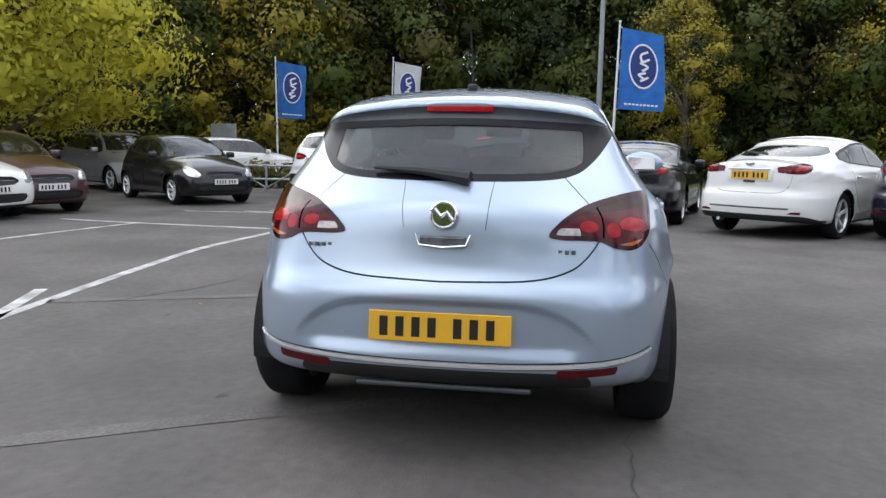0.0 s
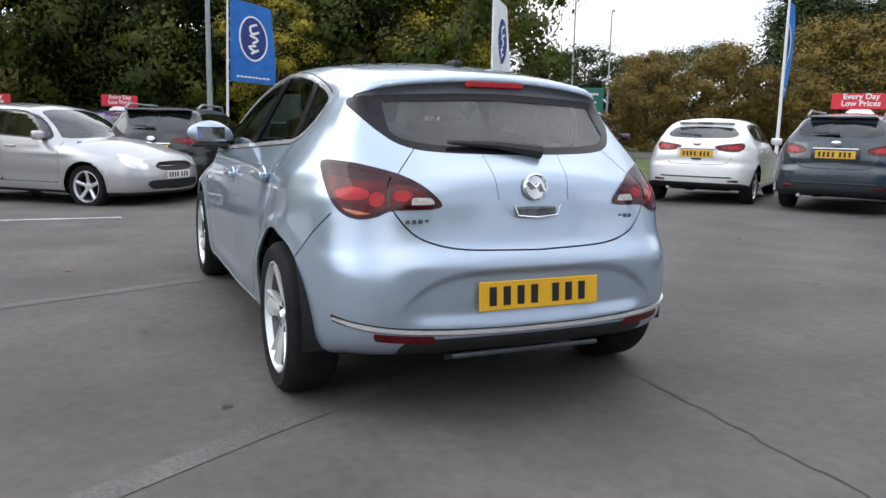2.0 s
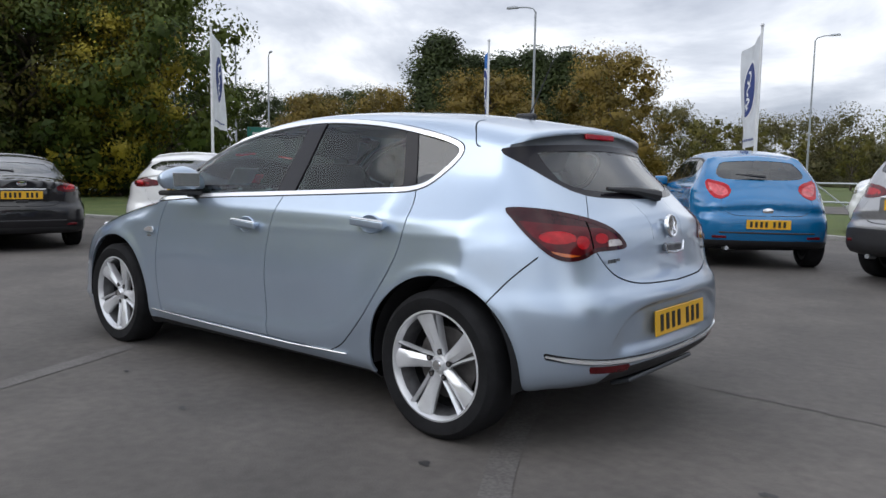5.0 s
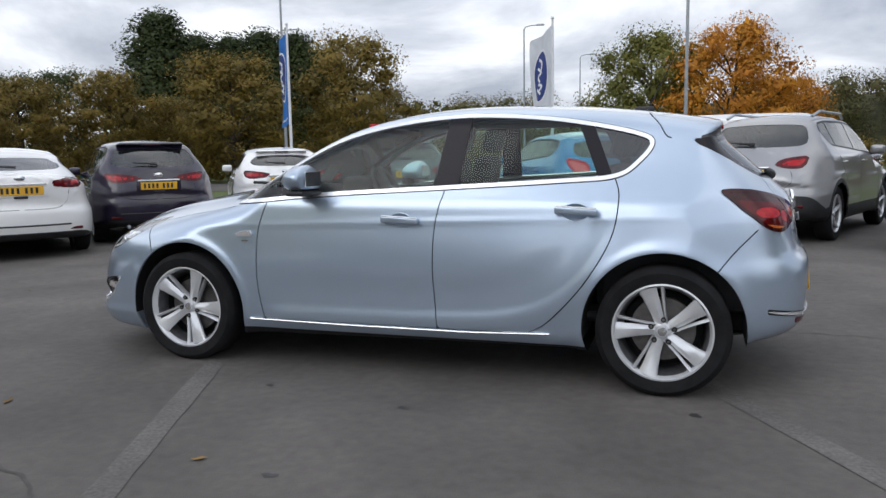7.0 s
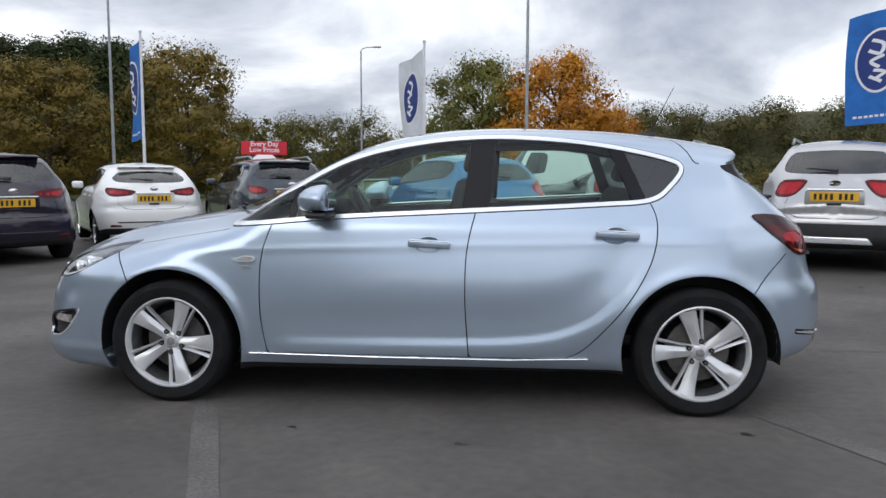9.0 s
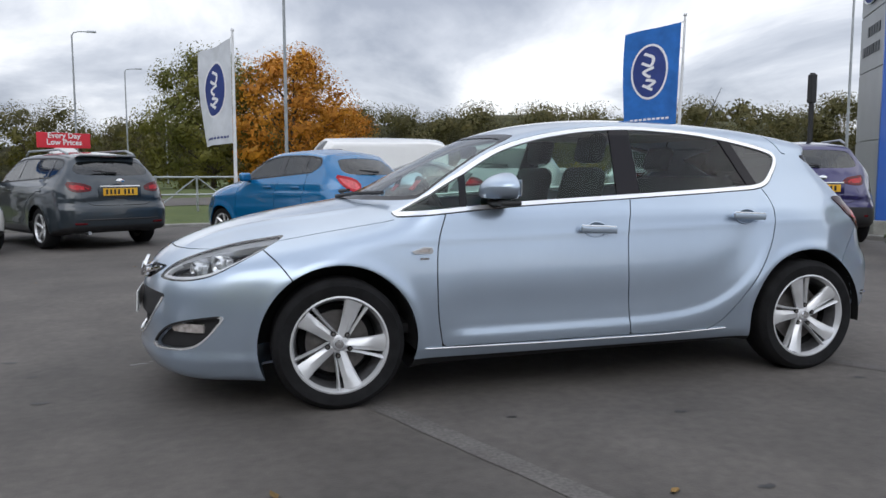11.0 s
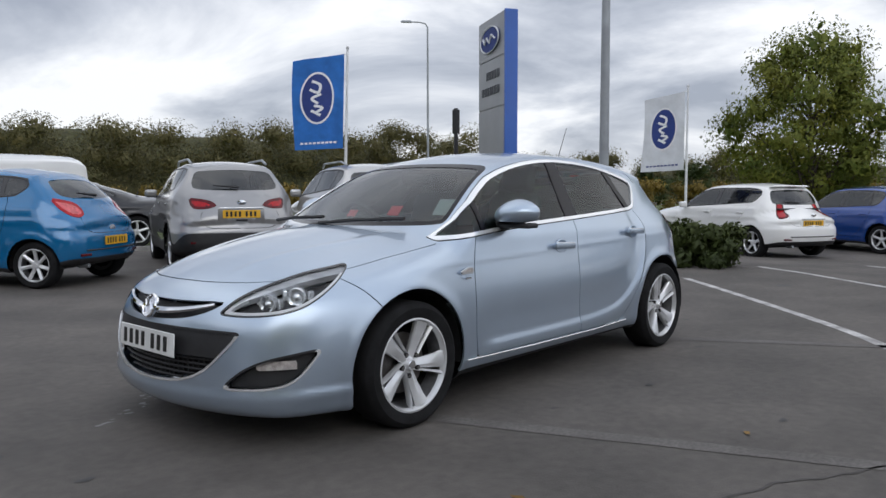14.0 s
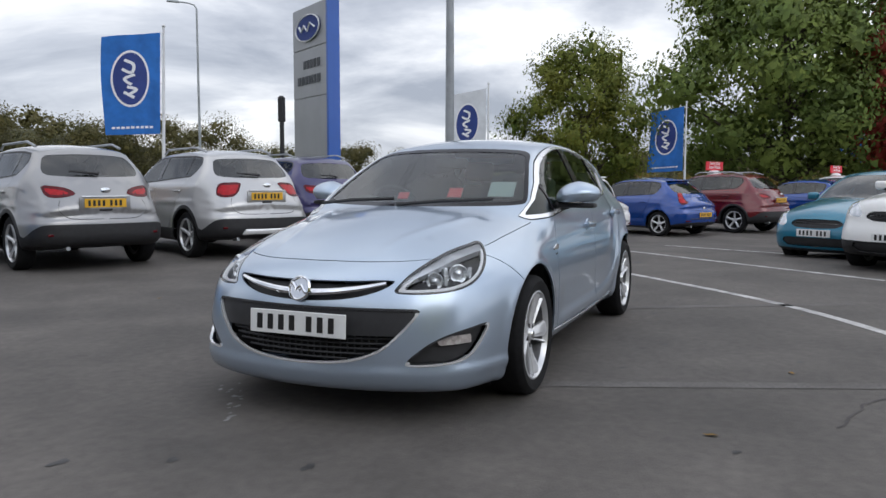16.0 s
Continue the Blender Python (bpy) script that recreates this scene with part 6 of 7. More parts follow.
    part("badge", lathe([(0.05, 0.0), (0.05, 0.008), (0.0001, 0.012)], 16), M_CHROME, th, "", True).matrix_basis = pose(xr + 0.045, 0, pz + 0.16, 0, 0, 90) @ Matrix.Diagonal((1.3, 1, 0.7, 1))
    for s in (1, -1):
        part("door_mirror", box((0.10, 0.19, 0.13), (cx - 0.48, s * (W + 0.035), bf + 0.09), 0.04, seg=3), material, th, "", True)
        part("mirror_foot", box((0.06, 0.10, 0.03), (cx - 0.45, s * (W - 0.06), bf + 0.035), 0.01), M_TRIM, th)
        for xx in ((0.0, back + 0.35) if not k.get("van") else (0.55,)):
            part("door_handle", box((0.19, 0.03, 0.028), (xx, s * (W - 0.015), bz - 0.13), 0.010), material, th)
        if rails:
            part("roof_rail", tube([(hx - 0.10, s * (W - 0.36), H - 0.055), (hx - 0.25, s * (W - 0.35), H + 0.012), (rx + 0.45, s * (W - 0.35), H + 0.02), (rx + 0.15, s * (W - 0.36), H - 0.05)], 0.018, 6), M_STEEL, th, "silver roof rail", True)
    # reflectors, plate bar, roof lip and exhaust
    ry = 0.60 * W / 0.9
    rx_ = xr + 0.14 * ry**2 + 0.9 * ry**8 + 0.008
    for s in (1, -1):
        part("rear_reflector", box((0.03, 0.17, 0.035), (rx_ + 0.012, s * ry, 0.47 if k.get("clad") else 0.40), 0.008, (0, 0, s * -12)), M_REDLENS, th, "red bumper reflector")
    if not k.get("van"):
        if pz > 0.66:
            part("plate_surround", box((0.022, 0.64, 0.165), (xr + 0.054, 0, pz - 0.004), 0.008), material, th, "", True)
            part("plate_bar", box((0.03, 0.60, 0.022), (xr + 0.036, 0, pz + 0.082), 0.006), M_SATIN, th, "chrome bar above the plate")
        if k.get("clad") and tail == "block":
            part("skid_plate", box((0.05, 0.86, 0.085), (xr + 0.022, 0, 0.405), 0.02, (0, -8, 0), taper=(1.0, 0.86)), M_SATIN, th, "silver skid plate in the black bumper", True)
        elif not k.get("clad"):
            sweep = lambda yy: xr + 0.14 * yy**2 + 0.9 * yy**8 + 0.004
            part("bumper_strip", tube([(sweep(yy), yy, 0.455) for yy in np.linspace(-0.56, 0.56, 13)], 0.012, 6), M_TRIM, th, "black strip across the bumper", True)
        part("tailgate_button", box((0.03, 0.16, 0.03), (xr + 0.04, 0, pz - 0.085), 0.010), M_TRIM, th)
        part("exhaust", rod((xr + 0.24, 0.45, low + 0.05), (xr + 0.10, 0.45, low + 0.06), 0.024, 0.026, 10), M_STEEL, th, "", True)
        if model not in ("suv", "city", "saloon", "liftback"):
            part("roof_lip", box((0.17, 2 * (W - 0.41), 0.034), (rx + 0.010, 0, H - 0.078), 0.014, (0, 9, 0), taper=(0.7, 0.90)), material, th, "spoiler lip over the rear window", True)
            part("high_brake_lamp", box((0.02, 0.24, 0.018), (rx - 0.072, 0, H - 0.090), 0.004), M_DARKREDLENS, th)
    # seats and dash
    part("cabin_floor", box((L * 0.62, 2 * W - 0.4, 0.05), (-0.1, 0, 0.42)), M_CABIN, th)
    part("dashboard", box((0.5, 2 * W - 0.44, 0.26), (cx - 0.22, 0, cz - 0.20), 0.07), M_CABIN, th)
    if not k.get("van"):
        for s in (1, -1):
            seat(th, 0.10, s * 0.36, 0.60)
        seat(th, max(-0.75, rx + 0.52), 0, 0.58, 1.2, 0.46, bench=True, lean=20)
        part("rear_shelf", box((0.5, 2 * W - 0.7, 0.03), (rx - 0.05 if not k.get("deck") else gx + 0.3, 0, bz - 0.05)), M_CABIN, th)
    if sign:
        roof_sign(mx - 0.15 * math.cos(h), my - 0.15 * math.sin(h), gz(at[0]) + lift + H - 0.01, heading)
    return th


def roof_sign(x, y, z, heading):
    """A red board on a white stand, set on a car's roof."""
    th = empty("roof_sign", pose(x, y, z, 0, 0, heading), "red board with white lettering standing on a car roof", "sign", "roof signs")
    part("sign_board", box((0.03, 0.86, 0.25), (0, 0, 0.215), 0.008), M_SIGNRED, th, "red board")
    part("sign_stand", box((0.20, 0.46, 0.09), (0, 0, 0.045), 0.01, taper=(0.4, 0.62)), M_SIGNWHITE, th, "white stand")
    for s in (1, -1):
        for row, words in ((0.265, "Every Day"), (0.155, "Low Prices")):
            cu = bpy.data.curves.new("lettering", "FONT")
            cu.body, cu.size, cu.align_x, cu.extrude = words, 0.125, "CENTER", 0.001
            cu.space_character = 1.02
            cu.offset = 0.003
            cu.resolution_u = 3
            cu.materials.append(M_SIGNWHITE)
            t = new("lettering", cu)
            t.parent = th
            t.matrix_basis = pose(-0.0175 * s, 0, row - 0.012, 90, 0, -90 if s > 0 else 90)
    return th


yard_car("liftback_car", "liftback", M_WHITE, (7.4, -3.5), -37, "white liftback parked tail-on with slim red lamps", tail="slim", plate_z=0.90)
yard_car("saloon_car", "saloon", M_BLACK, (9.0, -1.45), -14, "black saloon parked tail-on beside a white car", tail="wrap")
yard_car("estate_car", "long_estate", M_BLACK, (9.35, 0.5), -20, "black estate with silver roof rails parked tail-on", tail="slim", rails=True)
yard_car("hatchback_car", "hatch", M_PALESILVER, (9.82, 3.15), -132, "silver five-door hatchback parked across the row", tail="tall")
yard_car("people_carrier_car", "mpv", M_AUBERGINE, (6.83, -5.6), -42, "dark aubergine people carrier parked tail-on", tail="slim", plate_z=0.86)
yard_car("compact_car", "compact", M_WHITE, (5.75, -7.85), -54, "white three-door compact with red lamps", tail="slim", plate_z=0.83)
yard_car("estate_car", "estate", M_SLATE, (3.75, -8.75), -59, "slate blue-grey estate under a red roof sign", tail="wrap", plate_z=0.86, sign=True, rails=True)
yard_car("city_car", "city", M_BLUE, (-0.15, -6.8), -55, "bright blue three-door city car", tail="oval", plate_z=0.56, rim=(7, False))
yard_car("crossover_car", "suv", M_SILVER, (-2.35, -6.55), -112, "silver crossover with roof rails and a tow bar", tail="wrap", rails=True, plate_z=0.86, dark_glass=True)
yard_car("crossover_car", "suv", M_PALESILVER, (-4.55, -5.65), -114, "silver crossover with black lower cladding", tail="block", rails=True, plate_z=0.92, dark_glass=True)
yard_car("crossover_car", "suv", M_NAVY, (-7.3, -5.9), -117, "dark violet-blue crossover beyond the hedge", tail="wrap", rails=True)
yard_car("electric_car", "electric", M_WHITE, (-12.5, -1.9), -117, "white hatchback with tall red lamps beside the hedge", tail="tall", plate_z=0.72, dark_glass=True)
yard_car("hatchback_car", "hatch", M_DEEPBLUE, (-15.5, -0.2), -118, "deep blue hatchback in a bay", tail="tall", plate_z=0.55)
yard_car("crossover_car", "suv", M_RED, (-17.7, 1.5), -118, "dark red crossover under a roof sign", tail="wrap", rails=True, sign=True)
yard_car("supermini_car", "supermini", M_DEEPBLUE, (-21.5, 3.9), -118, "deep blue supermini in the far row", tail="tall")
yard_car("crossover_car", "suv", M_WHITE, (-24.5, 5.1), -118, "white crossover in the far row under a roof sign", tail="wrap", sign=True)
yard_car("supermini_car", "supermini", M_TEAL, (-10.25, 4.35), -32, "teal supermini facing out of its bay", rim=(7, False))
yard_car("crossover_car", "suv", M_WHITE, (-8.55, 5.25), -32, "white car with a twin grille facing out of its bay")
yard_car("supermini_car", "supermini", M_BLACK, (12.3, 9.2), -128, "black three-door supermini facing out", rim=(8, False))
yard_car("people_carrier_car", "mpv", M_SILVER, (15.5, 13.0), -122, "silver-grey people carrier facing out", rails=True)
yard_car("supermini_car", "supermini", M_MAROON, (8.2, 11.0), -115, "dark maroon supermini facing out beside a white car")
yard_car("hatchback_car", "hatch", M_WHITE, (6.4, 11.2), -108, "white hatchback with a wide dark grille facing out")
yard_car("estate_car", "estate", M_SILVER, (15.9, 16.5), 150, "silver estate in the back row")
yard_car("estate_car", "estate", M_WHITE, (17.8, 10.8), -30, "pale estate behind the row")
yard_car("crossover_car", "suv", M_WHITE, (13.3, 5.3), -5, "white crossover under a red roof sign", tail="wrap", sign=True)
yard_car("supermini_car", "supermini", M_NAVY, (15.2, 1.7), -150, "violet supermini under a red roof sign", sign=True)
yard_car("supermini_car", "supermini", M_GREY, (15.4, 4.1), -10, "dark supermini under a red roof sign", sign=True)
yard_car("panel_van", "van", M_WHITE, (-3.3, -16.2), 4, "white panel van beyond the row of cars", "van")
yard_car("saloon_car", "saloon", M_BLACK, (-3.9, -12.9), -18, "black saloon behind the row of cars")


# ---- flags, posts and signs ----
def flag(x, y, top, toward, material, oval_mat, lean=(0, 0), seed=0, label="", width=1.1, drop=2.1):
    """A banner on a tall pole; toward: the way it hangs out from the pole, in degrees."""
    g = gz(x) - 0.05
    th = empty("banner_flag", pose(x, y, g, 0, 0, toward), label, "flag", "banner flags")
    hgt = top - g
    lx, ly = lean
    pole_at = lambda z: Vector((lx * z / hgt, ly * z / hgt, z))
    part("pole", tube([pole_at(z) for z in np.linspace(0, hgt, 7)], [0.042 - 0.003 * i for i in range(7)], 10), M_WHITEPOLE, th, "white flag pole", True)
    part("finial", lathe([(0.0001, 0.06), (0.03, 0.05), (0.04, 0.02), (0.03, 0.0)], 12, "Z"), M_WHITEPOLE, th, "", True).matrix_basis = Matrix.Translation(pole_at(hgt))
    rr = random.Random(seed)
    a0, a1, ph = rr.uniform(0.03, 0.07), rr.uniform(0.02, 0.05), rr.uniform(0, 6)

    def cloth(u, v, off=0.0):
        z = hgt - 0.12 - v * drop - 0.20 * u * (1 - 0.7 * v)
        p = pole_at(hgt - 0.12 - v * drop)
        s = 0.07 + u * width * (1 - 0.05 * math.sin(3 * v + ph))
        wave = a0 * math.sin(5.5 * u + 2.2 * v + ph) * u + a1 * math.sin(9 * u - 3 * v + 2 * ph) * u
        return Vector((p.x + s, p.y + wave + off, z))

    def sheet(name, inside, m, off, lab="", nu=26, nv=40, thick=0.0):
        vs, fs = [], []
        for i in range(nu + 1):
            for j in range(nv + 1):
                vs.append(cloth(i / nu, j / nv, off))
        for i in range(nu):
            for j in range(nv):
                if inside((i + 0.5) / nu, (j + 0.5) / nv):
                    a = i * (nv + 1) + j
                    fs.append((a, a + nv + 1, a + nv + 2, a + 1))
        return vs, fs

    vs, fs = sheet("cloth", lambda u, v: True, material, 0)
    obj("cloth", vs, fs, material, th, "printed banner cloth", True)

    def print_(name, shape, m, off):
        """A printed shape on both faces: a fan or ring in cloth coordinates."""
        for sgn in (1, -1):
            vs, fs = shape(sgn * off)
            obj(name, vs, fs if sgn < 0 else [f[::-1] for f in fs], m, th, "", True)

    def oval(ru, rv, inner=0.0, n=36):
        def make(off):
            vs, fs = [], []
            rings = 6
            for r in range(rings + 1):
                k = inner + (1 - inner) * r / rings
                for i in range(n):
                    a = i * 2 * math.pi / n
                    vs.append(cloth(0.52 + ru * k * math.cos(a), 0.44 + rv * k * math.sin(a), off))
            for r in range(rings):
                for i in range(n):
                    fs.append((r * n + i, r * n + (i + 1) % n, (r + 1) * n + (i + 1) % n, (r + 1) * n + i))
            return vs, fs
        return make

    def stroke(pts, w):
        def make(off):
            vs, fs = [], []
            c = catmull(pts, 6, False)
            for i, (u, v) in enumerate(c):
                a, b = c[max(i - 1, 0)], c[min(i + 1, len(c) - 1)]
                d = Vector((b[0] - a[0], (b[1] - a[1]) * 2)).normalized()
                for s in (1, -1):
                    vs.append(cloth(u - d.y * w * s, v + d.x * w * s / 2, off))
            for i in range(len(c) - 1):
                fs.append((2 * i, 2 * i + 1, 2 * i + 3, 2 * i + 2))
            return vs, fs
        return make

    print_("oval_border", oval(0.33, 0.285), M_PRINTWHITE, 0.004)
    print_("oval_panel", oval(0.295, 0.262), oval_mat, 0.008)
    for pts in ([(0.62, 0.25), (0.46, 0.30), (0.50, 0.38), (0.66, 0.34)], [(0.44, 0.40), (0.62, 0.44), (0.50, 0.50)], [(0.58, 0.52), (0.42, 0.55), (0.56, 0.60)], [(0.64, 0.57), (0.46, 0.63)]):
        print_("oval_figure", stroke(pts, 0.028), M_PRINTWHITE, 0.011)
    for i in range(9):
        u = 0.14 + i * 0.085
        print_("caption_bar", stroke([(u, 0.93), (u + 0.06, 0.93)], 0.022), M_PRINTWHITE if material is M_FLAGBLUE else M_OVALBLUE, 0.005)
    for v in (0.0, 0.25, 0.5, 0.75, 1.0):
        part("pole_loop", tube([cloth(0.0, v) + Vector((0.0, 0, 0)), pole_at(hgt - 0.12 - v * drop)], 0.012, 5), M_WHITEPOLE, th)
    return th


BLUE = "blue banner with a white-edged oval on a white pole"
WHITE = "white banner with a dark blue oval on a white pole"
flag(23.5, 10.7, 4.35, -90, M_FLAGBLUE, M_OVALBLUE, (-0.05, 0.0), 1, BLUE)
flag(26.1, 6.9, 4.60, -75, M_FLAGWHITE, M_OVALBLUE, (0.10, 0.0), 2, WHITE)
flag(16.4, -1.45, 4.40, -82, M_FLAGBLUE, M_OVALBLUE, (0.10, 0.02), 3, BLUE, 1.15)
flag(12.1, -7.0, 4.30, -48, M_FLAGWHITE, M_OVALBLUE, (0.0, 0.02), 4, WHITE)
flag(7.54, -11.4, 4.16, -50, M_FLAGBLUE, M_OVALBLUE, (0.0, 0.0), 5, BLUE)
flag(1.52, -11.9, 3.95, -58, M_FLAGWHITE, M_OVALBLUE, (-0.02, 0.0), 6, WHITE)
flag(-7.45, -9.9, 4.36, -35, M_FLAGBLUE, M_OVALBLUE, (-0.12, 0.0), 7, BLUE)
flag(-15.9, -5.6, 3.95, -66, M_FLAGWHITE, M_OVALBLUE, (0.0, 0.0), 8, WHITE)
flag(-21.3, -0.65, 3.75, -84, M_FLAGBLUE, M_OVALBLUE, (0.0, 0.0), 9, BLUE)
flag(-39.0, 6.3, 4.20, -86, M_FLAGBLUE, M_OVALBLUE, (0.0, 0.0), 10, BLUE)


def lamp_post(x, y, h, arm=None, label="tall grey street lamp post", r=0.075):
    g = gz(x) - 0.05
    th = empty("street_lamp", pose(x, y, g), label, "street lamp", "street lamps")
    part("base", rod((0, 0, 0), (0, 0, 1.3), r * 1.5, r * 1.45, 12), M_POSTGREY, th, "", True)
    part("pole", rod((0, 0, 1.3), (0, 0, h), r, r * 0.62, 12), M_POSTGREY, th, "grey steel pole", True)
    if arm is not None:
        c, s = math.cos(radians(arm)), math.sin(radians(arm))
        part("arm", tube([(0, 0, h - 0.02), (0.12 * c, 0.12 * s, h + 0.16), (0.45 * c, 0.45 * s, h + 0.24), (0.9 * c, 0.9 * s, h + 0.26)], r * 0.45, 8), M_POSTGREY, th, "", True)
        hd = part("lantern", box((0.62, 0.22, 0.12), (0, 0, 0), 0.04, taper=(0.85, 0.7)), M_POSTGREY, th, "grey lantern head", True)
        hd.matrix_basis = pose(1.15 * c, 1.15 * s, h + 0.27, 0, 0, arm)
    return th


lamp_post(-26.9, -25.5, 10.3, -45)
lamp_post(10.5, -50.0, 10.0, 186)
lamp_post(9.5, -70.0, 10.2, 180)
lamp_post(7.0, -84.0, 9.6, 180)
lamp_post(39.6, -27.0, 9.9, -40)
lamp_post(17.2, -28.0, 8.9, 15)
lamp_post(-0.9, -28.0, 12.5, 20)
lamp_post(16.9, -1.1, 9.0, 90)
lamp_post(-7.95, -3.50, 8.9, 60, "tall grey lamp post standing in the hedge", 0.085)
lamp_post(52.0, -30.0, 9.0, 150)
lamp_post(44.0, -33.0, 9.5, 150)


def totem():
    """The dealer's tall sign: a silver face with a blue edge."""
    th = empty("totem_sign", pose(-10.6, -7.72, gz(-10) - 0.05, 0, 0, -122), "tall silver totem sign with a blue edge", "sign")
    w, t, h = 2.0, 0.32, 5.6
    # local x runs along the silver face, local y out of it
    part("body", box((w - 0.10, t - 0.06, h), (w / 2 + 0.03, -t / 2, h / 2), 0.01), M_TOTEMGREY, th, "silver core")
    part("blue_edge", box((0.09, t, h), (0.045, -t / 2, h / 2), 0.01), M_TOTEMBLUE, th, "blue edge panel")
    for s, yy in ((1, 0.0), (-1, -t)):
        for z0, z1 in ((0.35, 1.9), (1.93, 3.35), (3.38, 4.55), (4.58, h - 0.02)):
            part("face_panel", box((w - 0.14, 0.02, z1 - z0), (w / 2 + 0.04, yy - 0.02 * s, (z0 + z1) / 2), 0.006), M_TOTEMGREY, th, "silver face panel")
        o = part("oval_badge", lathe([(0.0001, 0.045), (0.40, 0.04), (0.42, 0.02), (0.43, 0.0)], 40), M_OVALBLUE, th, "blue oval badge", True)
        o.matrix_basis = pose(w / 2 + 0.04, yy - 0.008 * s, 5.05, 0, 0, 0 if s > 0 else 180) @ Matrix.Diagonal((1.55, 1, 0.72, 1))
        rim = part("oval_rim", tube([(0.43 * math.cos(a), 0.045, 0.43 * math.sin(a)) for a in np.linspace(0, 2 * math.pi, 41)], 0.018, 6), M_PRINTWHITE, th, "", True)
        rim.matrix_basis = o.matrix_basis.copy()
        fig = part("oval_figure", tube([(-0.28, 0.05, -0.05), (-0.12, 0.055, 0.14), (-0.02, 0.055, -0.12), (0.10, 0.055, 0.10), (0.20, 0.055, -0.10), (0.29, 0.05, 0.12)], 0.028, 6), M_PRINTWHITE, th, "", True)
        fig.matrix_basis = o.matrix_basis.copy()
        for row, ws in ((4.18, (0.16, 0.14, 0.14, 0.15, 0.12)), (3.80, (0.17, 0.14, 0.06, 0.12, 0.14, 0.14, 0.18))):
            cx = 0.42
            for cw in ws:
                part("letter_bar", box((cw, 0.012, 0.20), (cx + cw / 2, yy - 0.006 * s + 0.006 * s, row), 0.003), M_TOTEMINK, th)
                cx += cw + 0.055
    part("plinth", box((w + 0.1, t + 0.1, 0.35), (w / 2, -t / 2, 0.15), 0.02), M_KERB, th, "concrete plinth")


totem()
th = empty("marker_post", pose(-9.33, -8.155, -0.05), "slim dark post beside the totem sign", "post")
part("pole", rod((0, 0, 0), (0, 0, 3.1), 0.05, 0.05, 10), M_TRIM, th, "", True)
part("cap", box((0.13, 0.13, 0.55), (0, 0, 2.8), 0.02), M_TRIM, th)
# keep-left sign and chevrons on the far roundabout
th = empty("road_sign", pose(27.0, -50.0, -0.2, 0, 0, 118), "round blue road sign with a white arrow on a grey post", "sign")
part("post", rod((0, 0, 0), (0, 0, 3.0), 0.04, 0.04, 8), M_STEEL, th)
part("disc", lathe([(0.0001, 0.04), (0.5, 0.04), (0.5, 0.0), (0.0001, 0.0)], 32), M_SIGNBLUE, th, "blue disc").matrix_basis = pose(0.05, 0, 2.55, 0, 0, -90)
part("disc_rim", tube([(0.09, 0.48 * math.cos(a), 2.55 + 0.48 * math.sin(a)) for a in np.linspace(0, 2 * math.pi, 33)], 0.02, 5), M_SIGNWHITE, th)
part("arrow", box((0.012, 0.55, 0.12), (0.10, 0, 2.55), 0, (-30, 0, 0)), M_SIGNWHITE, th, "white arrow")
th = empty("chevron_board", pose(27.3, -48.5, -0.2, 0, 0, 118), "black and white chevron board on short posts", "sign")
part("board", box((0.04, 3.6, 0.85), (0, 0, 0.95), 0.01), M_TRIM, th, "black board")
for i in range(4):
    bm = bmesh.new()
    y0 = -1.6 + i * 0.85
    for s in (1, -1):
        f = [bm.verts.new(v) for v in ((0.024, y0, 0.95), (0.024, y0 + 0.38, 0.95), (0.024, y0 + 0.66, 0.95 + s * 0.40), (0.024, y0 + 0.28, 0.95 + s * 0.40))]
        bm.faces.new(f)
    part("chevron", bm, M_SIGNWHITE, th, "white chevron")
for y0 in (-1.5, 1.5):
    part("post", rod((-0.04, y0, 0), (-0.04, y0, 1.3), 0.04, 0.04, 8), M_STEEL, th)
th = empty("direction_sign", pose(33.0, -24.0, -0.2, 0, 0, 150), "green direction sign on two posts", "sign")
part("board", box((0.05, 1.5, 1.9), (0, 0, 2.7), 0.02), M_SIGNGREEN, th, "green board")
for y0 in (-0.5, 0.5):
    part("post", rod((-0.05, y0, 0), (-0.05, y0, 3.5), 0.05, 0.05, 8), M_STEEL, th)
for i in range(3):
    part("caption_bar", box((0.01, 0.9 - 0.2 * i, 0.12), (0.03, 0, 3.3 - 0.45 * i), 0), M_SIGNWHITE, th)


def railing(a, b, h, label, n=7):
    """A grey steel barrier with posts, two rails and cross braces."""
    a, b = Vector(a), Vector(b)
    th = empty("railing", Matrix.Translation((*a, gz(a.x) - 0.03)), label, "railing", "railings")
    d = (b - a) / n
    for i in range(n + 1):
        p = d * i
        part("post", rod((p.x, p.y, 0), (p.x, p.y, h + 0.05), 0.035, 0.035, 8), M_STEEL, th)
    for z in (h, h * 0.5):
        part("rail", rod((0, 0, z), (d.x * n, d.y * n, z), 0.028, 0.028, 8), M_STEEL, th)
    for i in range(n):
        p, q = d * i, d * (i + 1)
        part("brace", rod((p.x, p.y, 0.12 if i % 2 else h), (q.x, q.y, h if i % 2 else 0.12), 0.02, 0.02, 6), M_STEEL, th)


